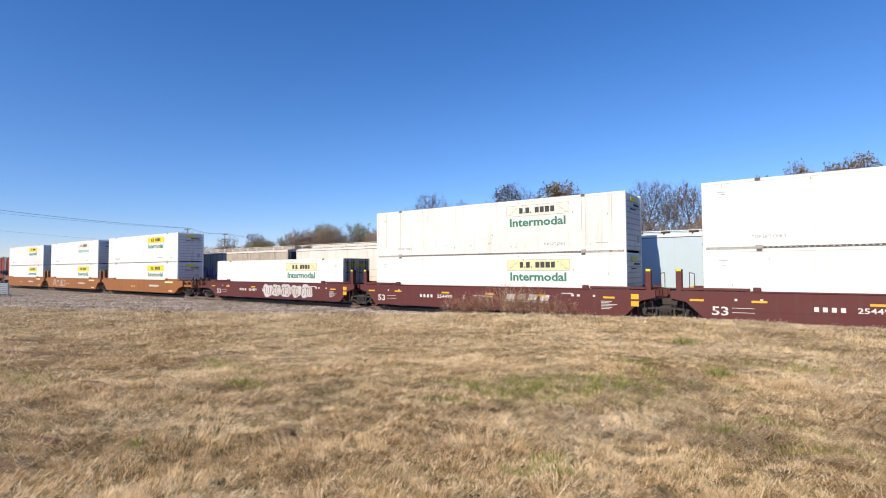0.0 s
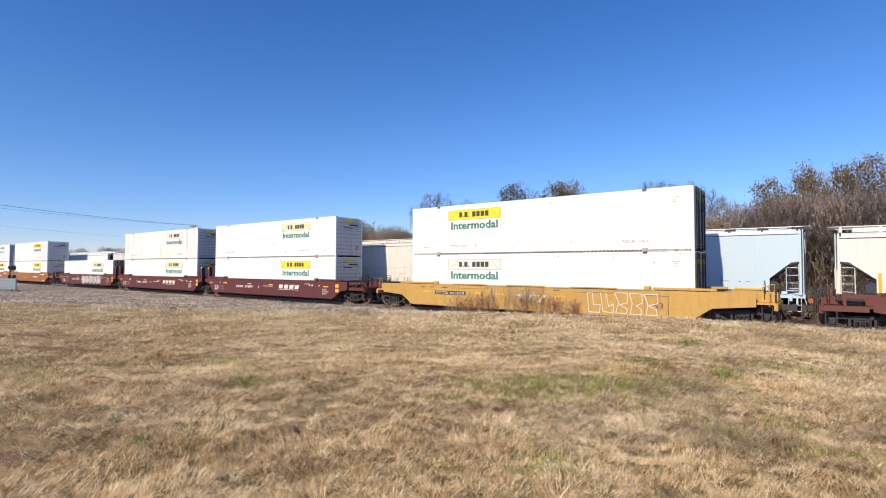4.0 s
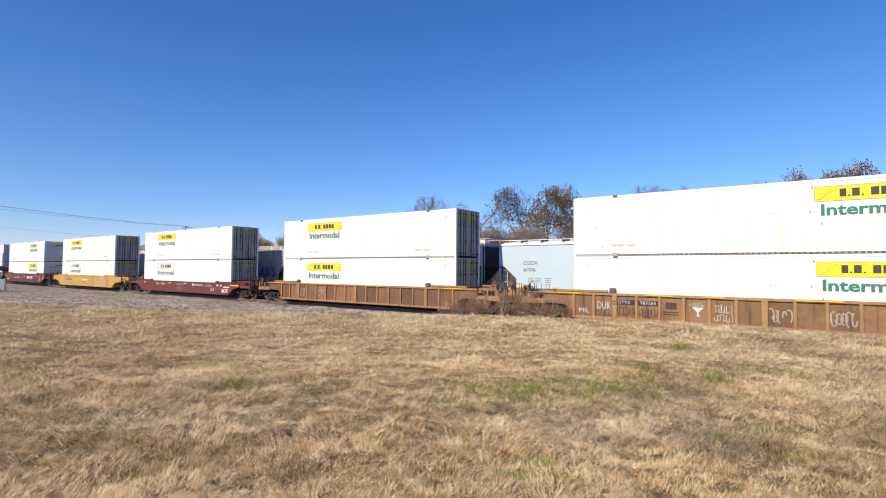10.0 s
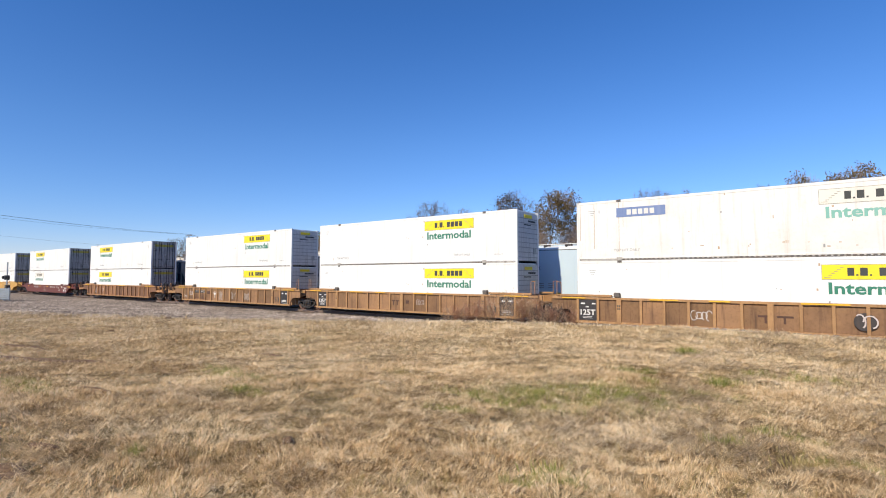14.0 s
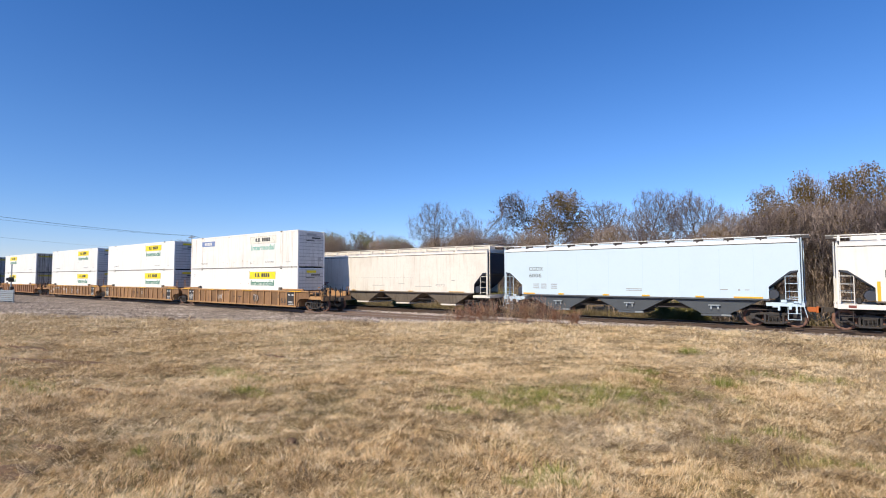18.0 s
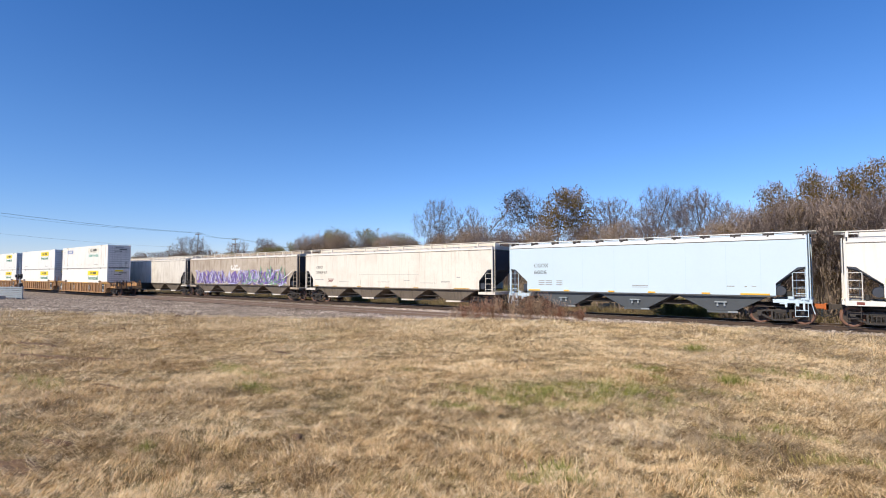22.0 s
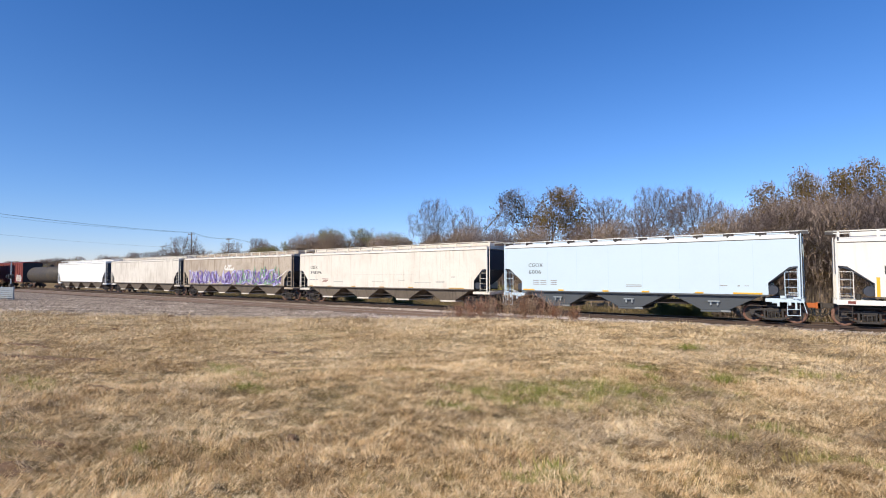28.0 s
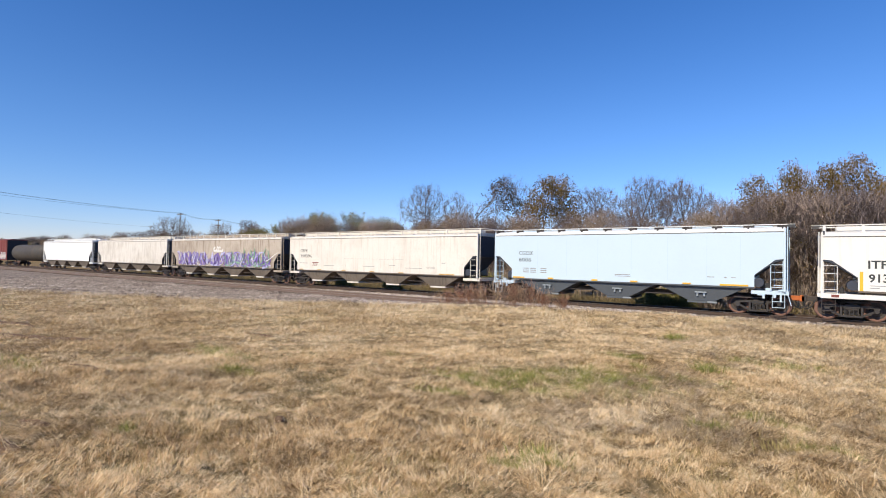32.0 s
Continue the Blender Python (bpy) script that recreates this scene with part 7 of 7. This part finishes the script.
for row in (("olive", -88.0, 75, 12.9, 0, 4.4), ("olive", -79.9, 78, 12.4, 1, 4.6), ("olive", -68.5, 76, 11.1, 2, 4.6), ("open", -142.6, 70, 13.6, 0, 5.6), ("open", -125.6, 74, 11.5, 2, 3.8), ("round", -113.0, 74, 11.7, 0, 3.4),
            ("olive", -107.4, 78, 10.6, 1, 1.9), ("round", -101.1, 78, 10.2, 2, 2.2), ("olive", -62, 80, 9.8, 3, 3.6), ("round", -56, 74, 10.4, 4, 3.2), ("olive", -51, 74, 9.4, 5, 3.4)):
    plant(*row)
rb = random.Random(8)
for x, y, h, half in ((-37.6, 53, 8.2, 2.6), (-34.6, 52, 8.8, 2.5), (-31.6, 53, 8.0, 2.6), (-27.6, 53, 8.0, 2.6)):      # leafy brown bushes before the trees
    plant("brush", x, y, h, int(-x), half)
for k in range(26):      # low brush all along behind the cars
    x = -62 + k * 2.2
    plant("brush" if rb.random() < 0.6 else "grey", x + rb.uniform(-0.8, 0.8), rb.uniform(46, 51), rb.uniform(-0.4, 0.5) + 7.0 - 0.022 * (x + 8), k, rb.uniform(2.2, 2.8))
for k, h in enumerate((4.7, 5.4, 6.2, 7.0, 7.5, 7.5, 7.3, 7.5, 7.2, 7.4, 7.2, 7.5, 7.3, 7.4, 7.2)):      # the near thicket
    plant("grey" if k % 2 == 1 else "brush", -7.4 + k * 1.35, rb.uniform(38.5, 41.5), h + rb.uniform(-0.3, 0.2), k, 2.7 if k > 1 else 2.0)
for k in range(10):
    plant("grey" if k % 2 else "brush", -4.6 + k * 2.1, rb.uniform(42, 44), rb.uniform(7.2, 8.0), k + 1, 2.9)
for k in range(46):      # distant hedge line beyond the road
    x = -420 + k * 7.6
    plant(("brush", "grey", "olive", "round")[k % 4], x, rb.uniform(66, 78) + max(0.0, -x - 150) * 0.03, rb.uniform(7.5, 10.5), k, rb.uniform(4.0, 5.5))
for k in range(22):
    plant(("olive", "brush", "olive")[k % 3], -118 + k * 3.4, rb.uniform(64, 72), rb.uniform(5.8, 7.8), k, rb.uniform(2.8, 4.0))

UNDER = plant_material("tan_olive_undergrowth", [(0.0, (0.07, 0.058, 0.03)), (0.5, (0.21, 0.165, 0.085)), (1.0, (0.38, 0.30, 0.16))], 0.8)
# undergrowth at the foot of the thicket, and weeds at the edge of the ballast
rg = np.random.default_rng(31)
n = 26000
x, y = rg.uniform(-95, 22, n), rg.uniform(37.7, 46, n)
me = blades_mesh("undergrowth", x, y, land(x, y) - 0.05, rg.uniform(0.5, 1.3, n) * (1 + 0.35 * soft_noise(x, y, 2.0, 5)), rg.uniform(0.02, 0.05, n), rg.uniform(0, 6.28, n), rg.uniform(0.2, 1.3, n), UNDER, rg)
tagged(new("undergrowth", me), "tall tan and olive undergrowth behind the siding", "undergrowth", kind="stuff")
for cx, cy, hh in ((-8.8, 38.3, 1.9), (-7.6, 38.6, 1.8), (-22.4, 38.0, 2.6), (-33.5, 38.4, 1.7), (-40.5, 38.4, 1.6)):
    rr = random.Random(int(-cx * 10))
    limbs, twigs, tips = grow(rr, hh, hh * 0.55, 0.1, 2, 4, stems=6, twig=0.15, per=4)
    t = empty("green_bush", "low green leafy bush behind the siding", "shrub")
    t.location = (cx, cy, float(land(cx, cy)))
    for nm, me in (("stem", tubes(limbs + twigs, 1, TANTWIG, "stems")), ("leaves", leaf_mesh(tips, rr, 4, 0.05, 0.07, LEAF_OLIVE))):
        o = new(nm, me)
        o.parent = t
        o["kind"] = "stuff"
WEEDTAN = plant_material("tan_dead_weed", [(0.0, (0.30, 0.19, 0.12)), (0.5, (0.58, 0.42, 0.28)), (1.0, (0.78, 0.62, 0.43))])
for k in range(30):
    cx = -12.9 + k * 0.155 + rb.uniform(-0.15, 0.15)
    cy = float(edge_y(cx)) + rb.uniform(0.2, 1.3)
    rr = random.Random(300 + k)
    mid = math.exp(-((cx + 10.6) / 1.4) ** 2)
    red = rb.random() < 0.55
    limbs, twigs, tips = grow(rr, rb.uniform(0.55, 0.8) + 0.8 * mid * rb.uniform(0.6, 1.1), 0.3, 0.1, 1, 3, stems=5, spread=48, twig=0.22, per=2)
    t = empty("dry_weed", "tall russet dead weed at the edge of the ballast" if red else "tall tan dead weed at the edge of the ballast", "weed", "weeds by the ballast")
    t.location = (cx, cy, float(land(cx, cy)))
    mm = RUSSET if red else WEEDTAN
    for nm, me in (("stem", tubes([(p, q, 0.0055, 0.0035) for p, q, a, b in limbs + twigs], 1, mm, "stems")), ("seed_head", leaf_mesh(tips[::2], rr, 1, 0.018, 0.02, mm))):
        o = new(nm, me)
        o.parent = t
        o["kind"] = "stuff"

# ---------------------------------------------------------------- the moving train
def run(t):
    """How far the train has gone to the left by t seconds."""
    return 10.06 * t - 0.0137 * t * t


TIMES = [0, 4, 8, 12, 16, 20, 24, 28, 32]
FRONT_END = {"F": -104.67, "E": -85.30, "D": -66.10, "C": -42.79, "B": -23.42, "A": -4.03, "H": 19.29, "J": 42.78, "K": 66.14, "L": 89.45, "M": 108.91, "N": 128.41}
CARS = {
    "F": ("tan", "weathered orange well car carrying stacked containers", "own", "rest", None),
    "E": ("tan", "weathered orange well car with a pale sprayed tag", "share", "rest", "tag"),
    "D": ("tan", "weathered orange well car coupled behind its twins", "share", "own", None),
    "C": ("bnsf", "maroon well car with pale bubble graffiti and a single container", "own", "rest", "B"),
    "B": ("bnsf", "maroon well car with white slanted logo", "share", "rest", "C"),
    "A": ("bnsf", "maroon well car with yellow reflectors and brake gear", "share", "own", "A"),
    "H": ("ochre", "yellow-ochre well car with white chalk tags", "own", "own", None),
    "J": ("fec", "faded maroon well car with low sides and chalk tags", "own", "own", None),
    "K": ("rust", "rust-brown ribbed well car with worn yellow strips", "own", "own", "K"),
    "L": ("rust", "rust-brown ribbed well car with white tags", "own", "rest", "L"),
    "M": ("rust", "rust-brown ribbed well car with black stencil panels", "share", "rest", "M"),
    "N": ("rust", "rust-brown ribbed last well car with a round face tag", "share", "own", "N"),
}
# upper, lower: closed end to the right?, side sign; None: no box there
LOADS = {
    "F": ((True, "yellow"), (True, "yellow")), "E": ((True, "bleached"), (True, "yellow")), "D": ((True, "yellow"), (True, "yellow")),
    "C": (None, (False, "pale", "swap")), "B": ((True, "worn", "old"), (True, "pale")), "A": ((True, "pale"), (True, "yellow")),
    "H": ((False, "yellow"), (False, "worn")), "J": ((False, "yellow"), (False, "worn")), "K": ((False, "yellow"), (False, "yellow")),
    "L": ((True, "yellow"), (True, "yellow")), "M": ((True, "yellow"), (True, "yellow")), "N": ((True, "bleached", "blue"), (True, "yellow")),
}
WORDS = {"yellow": "bright yellow side sign", "pale": "faded yellow side sign", "bleached": "bleached side sign", "worn": "worn pale side sign"}
PROTO, TRAIN = {}, []
for key, (style, label, le, ri, extra) in CARS.items():
    x = FRONT_END[key] + HL
    car = well_car(style, label, le, ri, extra)
    if key == "C":
        bubbles(car, -0.9, 5.0, 0.36, 1.36, -1.506, 5, 90)
    TRAIN.append((car, x, 0.0))
    for spec, z in zip(LOADS[key], (0.36 + CH, 0.36)):
        if spec is None:
            continue
        if spec not in PROTO:
            PROTO[spec] = container(spec[0], spec[1], "", old=spec[-1] in ("old", "blue"), blue=spec[-1] == "blue", swap=spec[-1] == "swap")
            box_ob = PROTO[spec]
        else:
            box_ob = copy_thing(PROTO[spec], pose(0, 0, 0))
        where = "stacked on another container" if z > 1 else ("low in a well car" if key != "C" else "alone in a well car")
        box_ob["label"] = "white container with " + ("blue and bleached signs, " if spec[-1] == "blue" else WORDS[spec[1]] + ", ") + where
        TRAIN.append((box_ob, x, z))
for ob, x, z in TRAIN:
    ob.location = (x, TRACK_A, z)


def motions():
    for ob, x, z in TRAIN:
        walk(ob, [(t, pose(x - run(t), TRACK_A, z)) for t in TIMES])
    spin = [(k / 15, math.degrees(run(k / 15) / WHEEL_R)) for k in range(481)]
    for w in ROLLING:
        at = w.location.copy()
        walk(w, [(t, pose(*at) @ pose(0, 0, 0, 0, -a, 0)) for t, a in spin])


motions()
